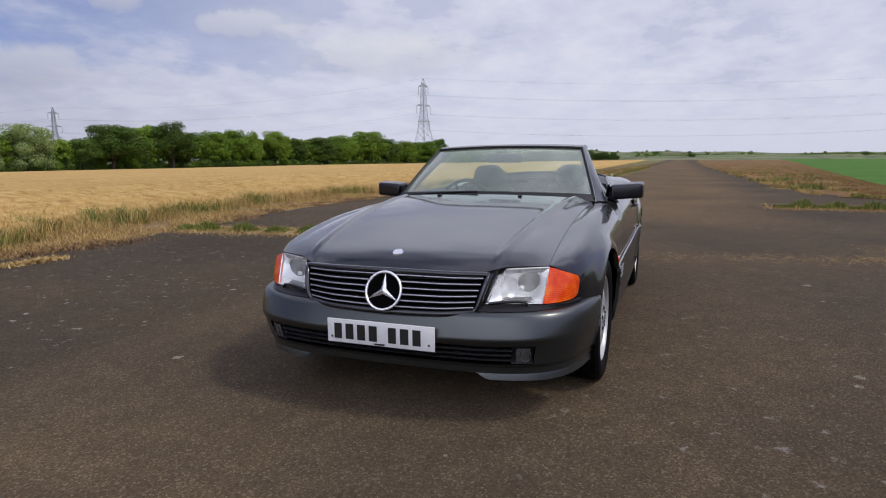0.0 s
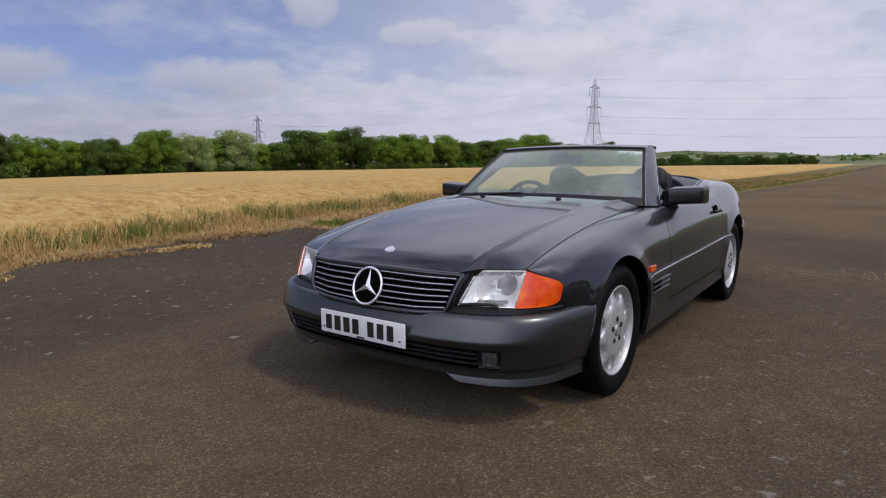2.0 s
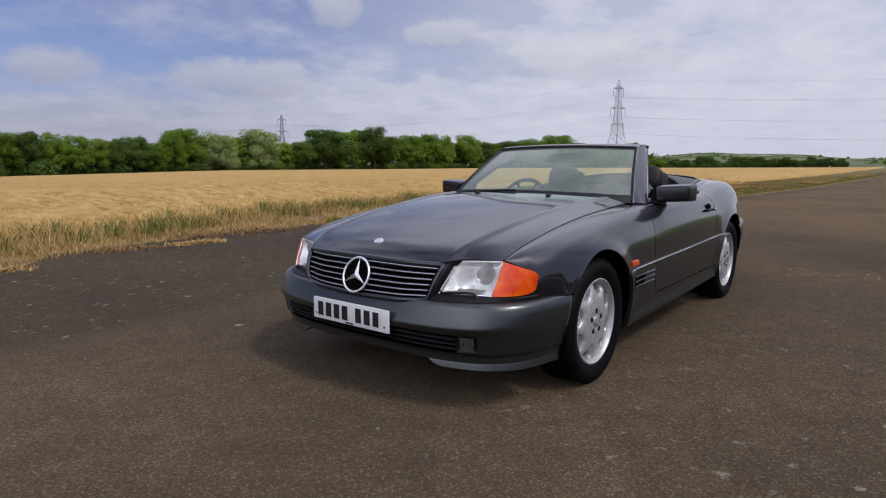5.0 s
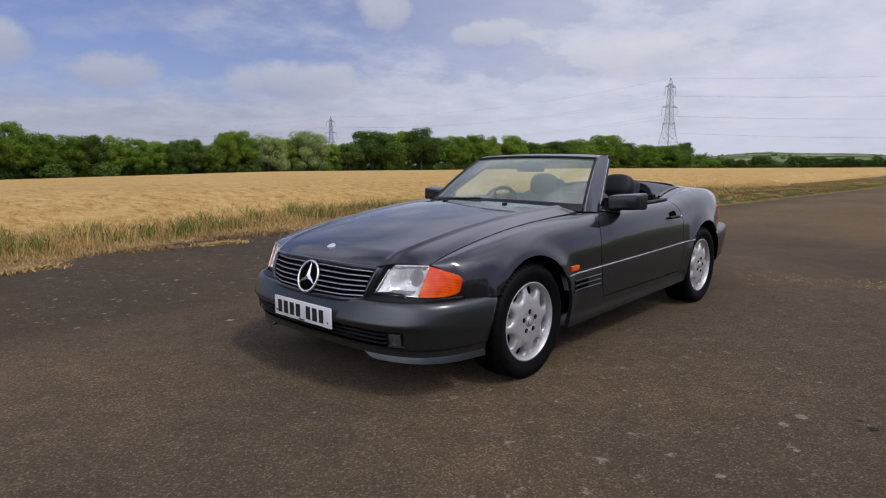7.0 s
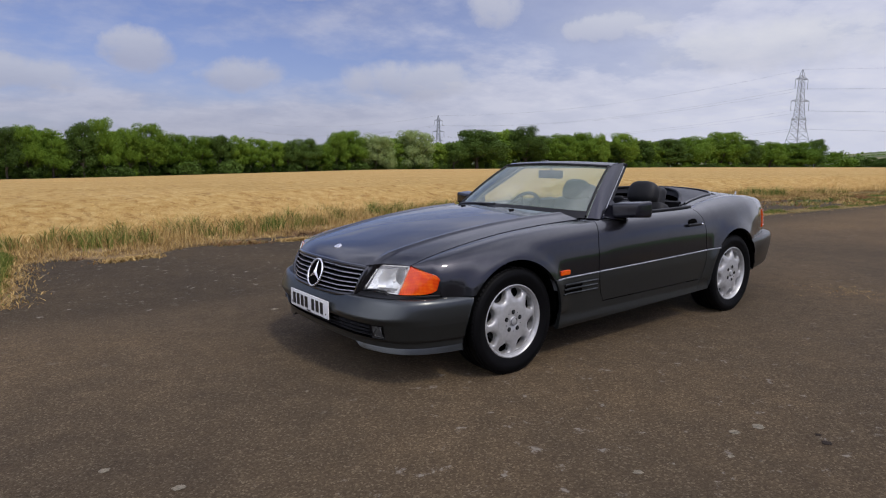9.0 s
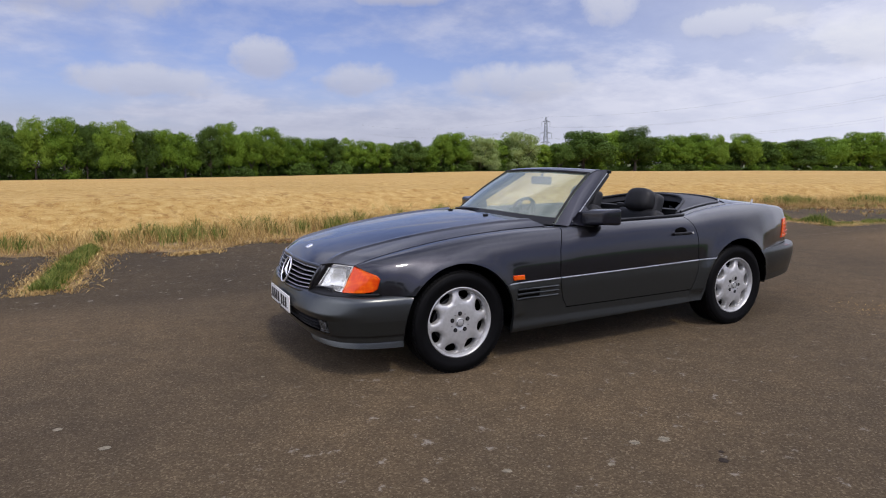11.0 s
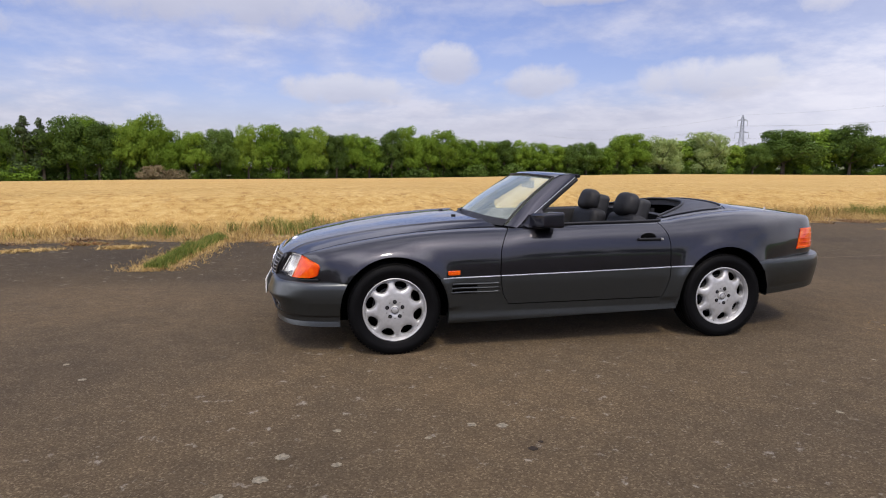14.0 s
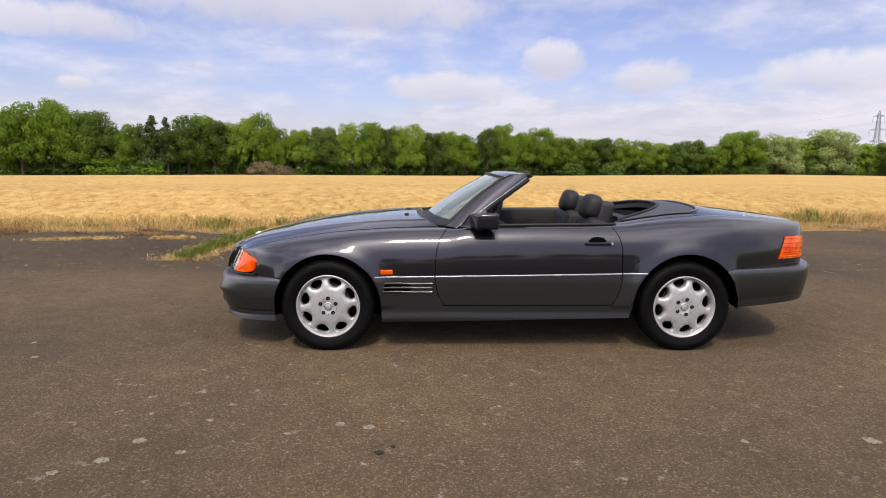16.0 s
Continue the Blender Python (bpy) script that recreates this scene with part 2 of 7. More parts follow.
def make_tarmac():
    m, nt, b = material("tarmac")
    co = nd(nt, "ShaderNodeTexCoord").outputs["Object"]
    stones = nd(nt, "ShaderNodeTexVoronoi", feature="F1", ins={"Vector": co, "Scale": 125.0})
    stone_col = nd(nt, "ShaderNodeSeparateColor", ins={0: stones.outputs["Color"]}).outputs[0]
    grit = noise_tex(nt, co, 230.0, 2.0, 0.6)
    mid = noise_tex(nt, co, 5.0, 6.0, 0.62)
    wide = noise_tex(nt, co, 0.33, 5.0, 0.55)
    base = ramp(nt, stone_col, [(0.0, (0.049, 0.0365, 0.0238)), (0.55, (0.068, 0.0520, 0.0338)), (0.88, (0.086, 0.0665, 0.0438)), (0.98, (0.122, 0.100, 0.071))])
    tint = ramp(nt, mid, [(0.3, (0.85, 0.85, 0.85)), (0.7, (1.14, 1.13, 1.10))])
    base = mixc(nt, 1.0, base, tint, "MULTIPLY")
    tint2 = ramp(nt, wide, [(0.32, (0.76, 0.76, 0.78)), (0.5, (1.0, 0.98, 0.94)), (0.68, (1.24, 1.17, 1.05))])
    base = mixc(nt, 1.0, base, tint2, "MULTIPLY")
    # an older, darker and greyer lane along the northern edge
    sxyz = nd(nt, "ShaderNodeSeparateXYZ", ins={0: co})
    yy = mth(nt, "ADD", sxyz.outputs[1], mth(nt, "MULTIPLY", mth(nt, "SUBTRACT", mid, 0.5), 1.1))
    north = nd(nt, "ShaderNodeMapRange", interpolation_type="SMOOTHSTEP", ins={0: yy, 1: 1.9, 2: 2.45, 3: 0.0, 4: 1.0}).outputs[0]
    inside = nd(nt, "ShaderNodeMapRange", interpolation_type="SMOOTHSTEP", ins={0: sxyz.outputs[0], 1: 5.0, 2: 9.0, 3: 1.0, 4: 0.25}).outputs[0]
    north = mth(nt, "MULTIPLY", north, inside)
    base = mixc(nt, north, base, mixc(nt, 1.0, base, (0.72, 0.735, 0.75), "MULTIPLY"))
    # the middle lane is worn sandier along the runway
    lane = mth(nt, "ABSOLUTE", mth(nt, "ADD", yy, 0.4))
    lane = nd(nt, "ShaderNodeMapRange", interpolation_type="SMOOTHSTEP", ins={0: lane, 1: 3.6, 2: 1.6, 3: 0.0, 4: 1.0}).outputs[0]
    lane = mth(nt, "MULTIPLY", lane, nd(nt, "ShaderNodeMapRange", interpolation_type="SMOOTHSTEP", ins={0: sxyz.outputs[0], 1: 4.5, 2: 13.0, 3: 0.0, 4: 1.0}).outputs[0])
    base = mixc(nt, lane, base, mixc(nt, 1.0, base, (1.62, 1.48, 1.27), "MULTIPLY"))
    # pale lichen spots and chalky flecks
    spot = nd(nt, "ShaderNodeTexVoronoi", feature="F1", ins={"Vector": co, "Scale": 1.35, "Randomness": 1.0})
    edge = mth(nt, "ADD", spot.outputs["Distance"], mth(nt, "MULTIPLY", noise_tex(nt, co, 55.0, 3.0), 0.05))
    pick = nd(nt, "ShaderNodeSeparateColor", ins={0: spot.outputs["Color"]})
    size = mth(nt, "MULTIPLY", mth(nt, "MAXIMUM", mth(nt, "SUBTRACT", pick.outputs[1], 0.62), 0.0), 0.09)
    in_spot = mth(nt, "LESS_THAN", edge, mth(nt, "ADD", size, 0.022))
    in_spot = mth(nt, "MULTIPLY", in_spot, mth(nt, "GREATER_THAN", pick.outputs[1], 0.62))
    in_spot = mth(nt, "MULTIPLY", in_spot, mth(nt, "MULTIPLY", noise_tex(nt, co, 70.0, 2.0), 0.95), clamp=True)
    base = mixc(nt, in_spot, base, (0.30, 0.275, 0.225))
    # worn flat flakes in a few areas
    flake = noise_tex(nt, nd(nt, "ShaderNodeMapping", ins={0: co, 3: (9.0, 9.0, 1.0)}).outputs[0], 1.0, 5.0, 0.7)
    area = noise_tex(nt, co, 0.16, 2.0)
    worn = mth(nt, "MULTIPLY", ramp(nt, flake, [(0.61, 0.0), (0.67, 1.0)]), mth(nt, "MAXIMUM", ramp(nt, area, [(0.50, 0.0), (0.62, 0.55)]), mth(nt, "MULTIPLY", north, 0.75)))
    base = mixc(nt, worn, base, (0.25, 0.232, 0.205))
    # fine cracks
    warp = nd(nt, "ShaderNodeVectorMath", operation="ADD", ins={0: co, 1: nd(nt, "ShaderNodeTexNoise", ins={"Vector": co, "Scale": 1.3}).outputs["Color"]}).outputs[0]
    crack = nd(nt, "ShaderNodeTexVoronoi", feature="DISTANCE_TO_EDGE", ins={"Vector": warp, "Scale": 0.32}).outputs["Distance"]
    dark = mth(nt, "MULTIPLY", ramp(nt, crack, [(0.0, 1.0), (0.006, 0.0)]), ramp(nt, noise_tex(nt, co, 0.5), [(0.5, 0.0), (0.6, 0.18)]))
    base = mixc(nt, dark, base, (0.02, 0.018, 0.016))
    nt.links.new(base, b.inputs["Base Color"])
    b.inputs["Roughness"].default_value = 0.92
    b.inputs["Diffuse Roughness"].default_value = 1.0
    b.inputs["Specular IOR Level"].default_value = 0.10
    h = mth(nt, "ADD", mth(nt, "MULTIPLY", stones.outputs["Distance"], -0.8), mth(nt, "MULTIPLY", grit, 0.5))
    bump(nt, b, h, 0.38, 0.007)
    return m


def make_soil(name, c1, c2, c3, scale=0.6, relief=0.03):
    m, nt, b = material(name)
    co = nd(nt, "ShaderNodeTexCoord").outputs["Object"]
    n1 = noise_tex(nt, co, scale, 6.0, 0.6)
    n2 = noise_tex(nt, co, scale * 22, 4.0, 0.65)
    base = ramp(nt, mth(nt, "ADD", mth(nt, "MULTIPLY", n1, 0.6), mth(nt, "MULTIPLY", n2, 0.4)), [(0.33, c1), (0.5, c2), (0.66, c3)])
    nt.links.new(base, b.inputs["Base Color"])
    b.inputs["Roughness"].default_value = 0.95
    b.inputs["Specular IOR Level"].default_value = 0.15
    bump(nt, b, n2, 0.7, relief)
    return m


def make_blades(name, stops, wide=0.25, rough=0.75, trans=0.25):
    """Straw, grass or ears: the colour varies by clump and by blade."""
    m, nt, b = material(name)
    co = nd(nt, "ShaderNodeTexCoord").outputs["Object"]
    isl = nd(nt, "ShaderNodeNewGeometry").outputs["Random Per Island"]
    n1 = noise_tex(nt, co, wide, 4.0, 0.6)
    f = mth(nt, "ADD", mth(nt, "MULTIPLY", isl, 0.5), mth(nt, "MULTIPLY", n1, 0.5))
    nt.links.new(ramp(nt, f, stops), b.inputs["Base Color"])
    b.inputs["Roughness"].default_value = rough
    b.inputs["Specular IOR Level"].default_value = 0.25
    b.inputs["Subsurface Weight"].default_value = 0.0
    b.inputs["Transmission Weight"].default_value = 0.0
    return m


def make_leaf(name, dark, mid, light):
    m, nt, b = material(name)
    isl = nd(nt, "ShaderNodeNewGeometry").outputs["Random Per Island"]
    ob = nd(nt, "ShaderNodeObjectInfo").outputs["Random"]
    co = nd(nt, "ShaderNodeTexCoord").outputs["Object"]
    n1 = noise_tex(nt, co, 0.55, 3.0)
    f = mth(nt, "ADD", mth(nt, "ADD", mth(nt, "MULTIPLY", isl, 0.20), mth(nt, "MULTIPLY", n1, 0.50)), mth(nt, "MULTIPLY", ob, 0.30))
    col = ramp(nt, f, [(0.2, dark), (0.5, mid), (0.8, light)])
    nt.links.new(col, b.inputs["Base Color"])
    b.inputs["Roughness"].default_value = 0.7
    b.inputs["Specular IOR Level"].default_value = 0.10
    tr = nd(nt, "ShaderNodeBsdfTranslucent", ins={0: col})
    mx = nd(nt, "ShaderNodeMixShader", ins={0: 0.18, 1: b.outputs[0], 2: tr.outputs[0]})
    nt.links.new(mx.outputs[0], nt.nodes["Material Output"].inputs[0])
    return m


def make_plain(name, col, rough=0.5, metal=0.0, spec=0.5, var=0.12, scale=30.0, bmp=0.0):
    """A plain painted, rubber, plastic or metal surface with slight wear."""
    m, nt, b = material(name)
    co = nd(nt, "ShaderNodeTexCoord").outputs["Object"]
    n = noise_tex(nt, co, scale, 5.0, 0.6)
    lo, hi = tuple(c * (1 - var) for c in col), tuple(min(1, c * (1 + var)) for c in col)
    nt.links.new(ramp(nt, n, [(0.3, lo), (0.7, hi)]), b.inputs["Base Color"])
    nt.links.new(ramp(nt, noise_tex(nt, co, scale * 0.3), [(0.3, max(rough - 0.06, 0.02)), (0.7, min(rough + 0.08, 1.0))]), b.inputs["Roughness"])
    b.inputs["Metallic"].default_value, b.inputs["Specular IOR Level"].default_value = metal, spec
    if bmp:
        bump(nt, b, noise_tex(nt, co, scale * 12, 2.0), bmp, 0.002)
    return m


def make_crop():
    """Top of the standing barley: ears at hand size, dents at arm's length with the shade of their gaps put into the
    colour, slow drifts of tone.
    """
    m, nt, b = material("ripe_crop")
    co = nd(nt, "ShaderNodeTexCoord").outputs["Object"]
    fine = noise_tex(nt, co, 26.0, 4.0, 0.7)
    ears = noise_tex(nt, co, 4.2, 6.0, 0.62)
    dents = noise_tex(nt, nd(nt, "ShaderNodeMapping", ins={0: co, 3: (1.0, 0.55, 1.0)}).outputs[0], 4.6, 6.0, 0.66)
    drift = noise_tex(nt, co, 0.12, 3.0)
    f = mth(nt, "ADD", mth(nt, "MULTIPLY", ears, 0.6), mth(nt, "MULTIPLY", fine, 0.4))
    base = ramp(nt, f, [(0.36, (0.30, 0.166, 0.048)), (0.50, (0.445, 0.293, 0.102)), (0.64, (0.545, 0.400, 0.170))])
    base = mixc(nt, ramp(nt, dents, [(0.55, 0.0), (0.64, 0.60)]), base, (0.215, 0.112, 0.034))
    base = mixc(nt, 1.0, base, ramp(nt, drift, [(0.35, (0.93, 0.92, 0.88)), (0.65, (1.06, 1.06, 1.08))]), "MULTIPLY")
    nt.links.new(base, b.inputs["Base Color"])
    b.inputs["Roughness"].default_value, b.inputs["Specular IOR Level"].default_value = 0.95, 0.12
    bump(nt, b, mth(nt, "SUBTRACT", f, mth(nt, "MULTIPLY", dents, 0.5)), 0.7, 0.12)
    return m


TARMAC = make_tarmac()
MEADOW = make_soil("meadow", (0.080, 0.060, 0.028), (0.140, 0.118, 0.042), (0.22, 0.165, 0.075), 1.1)
RUST_SOIL = make_soil("rusty_verge", (0.080, 0.045, 0.020), (0.155, 0.086, 0.034), (0.24, 0.155, 0.062), 0.9, 0.05)
HEDGE_SHADE = make_soil("hedge_shade", (0.020, 0.024, 0.010), (0.035, 0.045, 0.016), (0.060, 0.070, 0.026), 1.2, 0.08)
STRAW_MAT = make_soil("straw_litter", (0.085, 0.055, 0.028), (0.20, 0.135, 0.065), (0.34, 0.245, 0.125), 1.5)
EARS = make_blades("ripe_ears", [(0.25, (0.44, 0.28, 0.10)), (0.5, (0.62, 0.43, 0.165)), (0.75, (0.72, 0.53, 0.24))], 2.2)
CROP_TOP = make_crop()
DRY_GRASS = make_blades("dry_grass", [(0.25, (0.180, 0.100, 0.032)), (0.5, (0.395, 0.262, 0.090)), (0.75, (0.56, 0.405, 0.160))], 0.9)
GREEN_GRASS = make_blades("green_grass", [(0.25, (0.046, 0.080, 0.010)), (0.5, (0.112, 0.148, 0.019)), (0.75, (0.26, 0.245, 0.066))], 1.4)
RUSTY_GRASS = make_blades("rusty_weeds", [(0.25, (0.165, 0.070, 0.027)), (0.45, (0.235, 0.108, 0.043)), (0.58, (0.185, 0.150, 0.046)), (0.75, (0.36, 0.265, 0.105))], 0.5)
DEAD_WEEDS = make_blades("dead_weeds", [(0.25, (0.085, 0.045, 0.022)), (0.5, (0.17, 0.095, 0.045)), (0.75, (0.30, 0.19, 0.09))], 0.9)
GREEN_CROP = make_soil("green_crop", (0.034, 0.094, 0.010), (0.050, 0.128, 0.013), (0.072, 0.160, 0.019), 0.3)
BARK = make_plain("bark", (0.075, 0.06, 0.045), 0.9, var=0.4, scale=6.0, bmp=0.8)
LEAF_DARK = make_leaf("leaf_dark", (0.036, 0.063, 0.012), (0.066, 0.112, 0.020), (0.103, 0.163, 0.030))
LEAF_MID = make_leaf("leaf_mid", (0.062, 0.114, 0.011), (0.118, 0.197, 0.020), (0.180, 0.268, 0.032))
LEAF_LIGHT = make_leaf("leaf_light", (0.080, 0.138, 0.014), (0.140, 0.220, 0.025), (0.200, 0.282, 0.038))
LEAF_SILVER = make_leaf("leaf_silver", (0.172, 0.235, 0.075), (0.290, 0.360, 0.135), (0.39, 0.455, 0.195))
LEAF_DEAD = make_leaf("leaf_dead", (0.095, 0.085, 0.040), (0.175, 0.140, 0.075), (0.26, 0.20, 0.12))
LEAF_CONIFER = make_leaf("leaf_conifer", (0.026, 0.042, 0.017), (0.052, 0.078, 0.029), (0.080, 0.112, 0.042))
GALVANISED = make_plain("galvanised_steel", (0.27, 0.285, 0.315), 0.6, 0.4, scale=2.0)
LICHEN = make_plain("lichen", (0.165, 0.146, 0.108), 0.9, var=0.5, scale=60.0, spec=0.2)
JOINT = make_plain("joint_filler", (0.118, 0.094, 0.070), 0.9, var=0.35, scale=40.0, spec=0.1)
OIL = make_plain("oil_stain", (0.026, 0.020, 0.016), 0.85, var=0.3, scale=60.0, spec=0.1)
WIRE = make_plain("wire", (0.16, 0.165, 0.18), 0.6, 0.4, scale=1.0)

# ---- ground ----
RUN_L = knots((-400, 9.0), (-40, 7.0), (-8, 6.3), (-4.5, 6.6), (-1.2, 5.85), (-0.6, 6.0), (0.1, 6.45), (0.9, 6.65), (1.6, 6.7), (2.3, 6.5), (5.0, 6.9), (9.5, 7.4), (14, 7.3), (18, 6.3), (24, 5.0), (40, 4.2), (80, 3.6), (420, 6.0))
# the line that the crop and the tall grass before it keep to
CROP_L = knots((-400, 9.0), (-40, 7.0), (-8, 6.3), (-4.5, 6.6), (-1.2, 5.8), (2.3, 6.3), (5.0, 6.9), (9.5, 7.4), (14, 7.3), (18, 6.3), (24, 5.0), (40, 4.2), (80, 3.6), (420, 6.0))
RUN_R = knots((-400, -60), (0, -40), (10.4, -22.0), (13.0, -10.0), (15.0, -6.0), (17.5, -5.0), (24, -4.7), (30, -4.5), (45, -4.6), (65, -4.4), (420, -13.0))


FIELD_R = knots((14, -7.0), (22, -7.9), (30, -8.9), (81, -15.6), (200, -31.0), (421, -58.0))
FAR_RIM = knots((-200, -1.7), (-79, -1.2), (-40, -0.72), (5, -0.6), (60, 0.25), (100, 0.85), (150, 0.9), (220, 1.1), (300, 0.6), (400, 0.0), (480, -0.9), (600, -1.0))


def ground_z(x, y):
    """Height of the land: level round the car, falling gently to the north and east, with low hills far off."""
    x, y = np.asarray(x, float), np.asarray(y, float)
    fall = -0.0073 * np.clip(x - 12, 0, 460) - 0.0150 * np.clip(y - 9, 0, 170)
    fall = fall - 0.004 * np.clip(-x - 30, 0, 300) - 0.004 * np.clip(-y - 40, 0, 300)
    fall = fall + FAR_RIM(x) * np.clip((y - 9) / 130, 0, 1)
    r = np.hypot(x, y)
    az = np.degrees(np.arctan2(y, x))
    hill = np.clip((r - 750) / 1500, 0, 1) ** 1.2 * (5 + 33 * np.exp(-((az - 14) / 11.0) ** 2) + 2.5 * np.sin(az * 0.9) + 5 * np.exp(-((az + 3) / 4.0) ** 2))
    return fall + hill - np.clip((r - 500) / 1500, 0, 1) * 5


def strip_coords(*spans):
    out = []
    for a, b, step in spans:
        out += list(np.arange(a, b, step))
    return np.array(sorted(set(np.round(out, 3))))


def build_ground():
    c = strip_coords((-4000, -1000, 250), (-1000, -200, 80), (-200, -40, 20), (-40, 60, 4), (60, 300, 20), (300, 1000, 50), (1000, 4001, 100))
    X, Y = np.meshgrid(c, c, indexing="ij")
    Z = ground_z(X, Y) - 0.02
    n = len(c)
    verts = np.stack([X, Y, Z], -1).reshape(-1, 3)
    faces = [(i * n + j, (i + 1) * n + j, (i + 1) * n + j + 1, i * n + j + 1) for i in range(n - 1) for j in range(n - 1)]
    ob = new("ground", mesh_of("ground", verts.tolist(), faces, LAND, True))
    tagged(ob, "open farmland of fields and low green hills", "ground", kind="structure")


def make_land():
    """Patchwork of fields far away, rough meadow near."""
    m, nt, b = material("farmland")
    co = nd(nt, "ShaderNodeTexCoord").outputs["Object"]
    cell = nd(nt, "ShaderNodeTexVoronoi", feature="F1", ins={"Vector": nd(nt, "ShaderNodeMapping", ins={0: co, 2: (0, 0, 0.5), 3: (0.0045, 0.010, 0.0)}).outputs[0], "Scale": 1.0})
    pick = nd(nt, "ShaderNodeSeparateColor", ins={0: cell.outputs["Color"]}).outputs[0]
    col = ramp(nt, pick, [(0.0, (0.105, 0.15, 0.066)), (0.3, (0.16, 0.20, 0.096)), (0.5, (0.27, 0.245, 0.14)), (0.66, (0.135, 0.17, 0.085)), (0.85, (0.19, 0.20, 0.108))], "CONSTANT")
    hedge = nd(nt, "ShaderNodeTexVoronoi", feature="DISTANCE_TO_EDGE", ins={"Vector": nd(nt, "ShaderNodeMapping", ins={0: co, 2: (0, 0, 0.5), 3: (0.0045, 0.010, 0.0)}).outputs[0], "Scale": 1.0}).outputs["Distance"]
    col = mixc(nt, ramp(nt, hedge, [(0.02, 1.0), (0.05, 0.0)]), col, (0.035, 0.05, 0.024))
    woods = noise_tex(nt, nd(nt, "ShaderNodeMapping", ins={0: co, 3: (0.012, 0.025, 0.0)}).outputs[0], 1.0, 5.0, 0.6)
    col = mixc(nt, ramp(nt, woods, [(0.56, 0.0), (0.60, 1.0)]), col, (0.04, 0.058, 0.028))
    col = mixc(nt, 0.25, col, ramp(nt, noise_tex(nt, co, 0.5, 5.0), [(0.3, (0.06, 0.07, 0.03)), (0.7, (0.22, 0.2, 0.1))]))
    nt.links.new(col, b.inputs["Base Color"])
    b.inputs["Roughness"].default_value, b.inputs["Specular IOR Level"].default_value = 0.95, 0.1
    return m


LAND = make_land()
build_ground()


def sheet(name, xs, lo, hi, n, mat, lift, label, category, ragged=0.0, seed=1, power=1.0):
    """A surface draped over the land between two side lines, with ragged edges."""
    verts, faces = [], []
    for x in xs:
        a = lo(x) + ragged * (wobble(x, seed, 1.1) + 0.6 * wobble(x, seed + 3, 0.35))
        b = hi(x) + ragged * (wobble(x, seed + 5, 1.3) + 0.6 * wobble(x, seed + 8, 0.3))
        for k in range(n + 1):
            y = a + (b - a) * (k / n) ** power
            verts.append((x, y, float(ground_z(x, y)) + lift))
    for i in range(len(xs) - 1):
        for k in range(n):
            p = i * (n + 1) + k
            faces.append((p, p + n + 1, p + n + 2, p + 1))
    ob = new(name, mesh_of(name, verts, faces, mat, True))
    return tagged(ob, label, category, kind="structure")


def taper(xs_list):
    return strip_coords(*xs_list)


RUN_X = taper([(-400, -40, 20), (-40, -10, 2), (-10, 30, 0.15), (30, 60, 1.0), (60, 421, 10)])
sheet("runway", RUN_X, RUN_R, RUN_L, 24, TARMAC, 0.0, "old weathered brown-grey tarmac runway with pale flecks", "runway", 0.14, 2)

# litter of straw and dead weeds along the north edge, over the tarmac's rim
sheet("verge_litter", taper([(-60, -14, 2), (-14, 16, 0.12), (16, 24, 0.3)]), lambda x: float(RUN_L(x)) - 0.16, lambda x: float(RUN_L(x)) + 2.4, 6, STRAW_MAT, 0.004,
      "dry straw litter along the tarmac edge", "verge", 0.34, 11)
sheet("verge_litter_east", taper([(15.5, 60, 0.5), (60, 300, 8)]), lambda x: float(RUN_L(x)) - 0.2, lambda x: float(RUN_L(x)) + 2.2 + 0.02 * (x - 15), 6, MEADOW, 0.014,
      "dry grassy verge beside the runway", "verge", 0.3, 21)
sheet("verge_south", taper([(14, 60, 0.5), (60, 300, 8)]), lambda x: float(FIELD_R(x)) - 0.3, lambda x: float(RUN_R(x)) + 0.15 + 0.55 * wobble(x, 77, 3.0), 10, RUST_SOIL, 0.014,
      "weedy verge beside the runway", "verge", 0.5, 31)
sheet("green_field", taper([(14, 60, 4), (60, 421, 20)]), lambda x: -260.0, lambda x: float(FIELD_R(x)), 20, GREEN_CROP, 0.026,
      "bright green young crop field", "field", 0.2, 41, 1.0)

CROP_H = 0.66


def verge_width(x):
    """The verge is wider beside the car than further west."""
    t = np.clip((np.asarray(x, float) + 3.5) / 3.0, 0, 1)
    return 1.15 + 0.75 * t * t * (3 - 2 * t)


def crop_edge(x):
    return float(CROP_L(x)) + float(verge_width(x)) + 0.25 * wobble(x, 51, 2.5)


def crop_far(x):
    return 138 + 0.27 * min(x, 150) + 0.06 * max(x - 150, 0) - 5.0


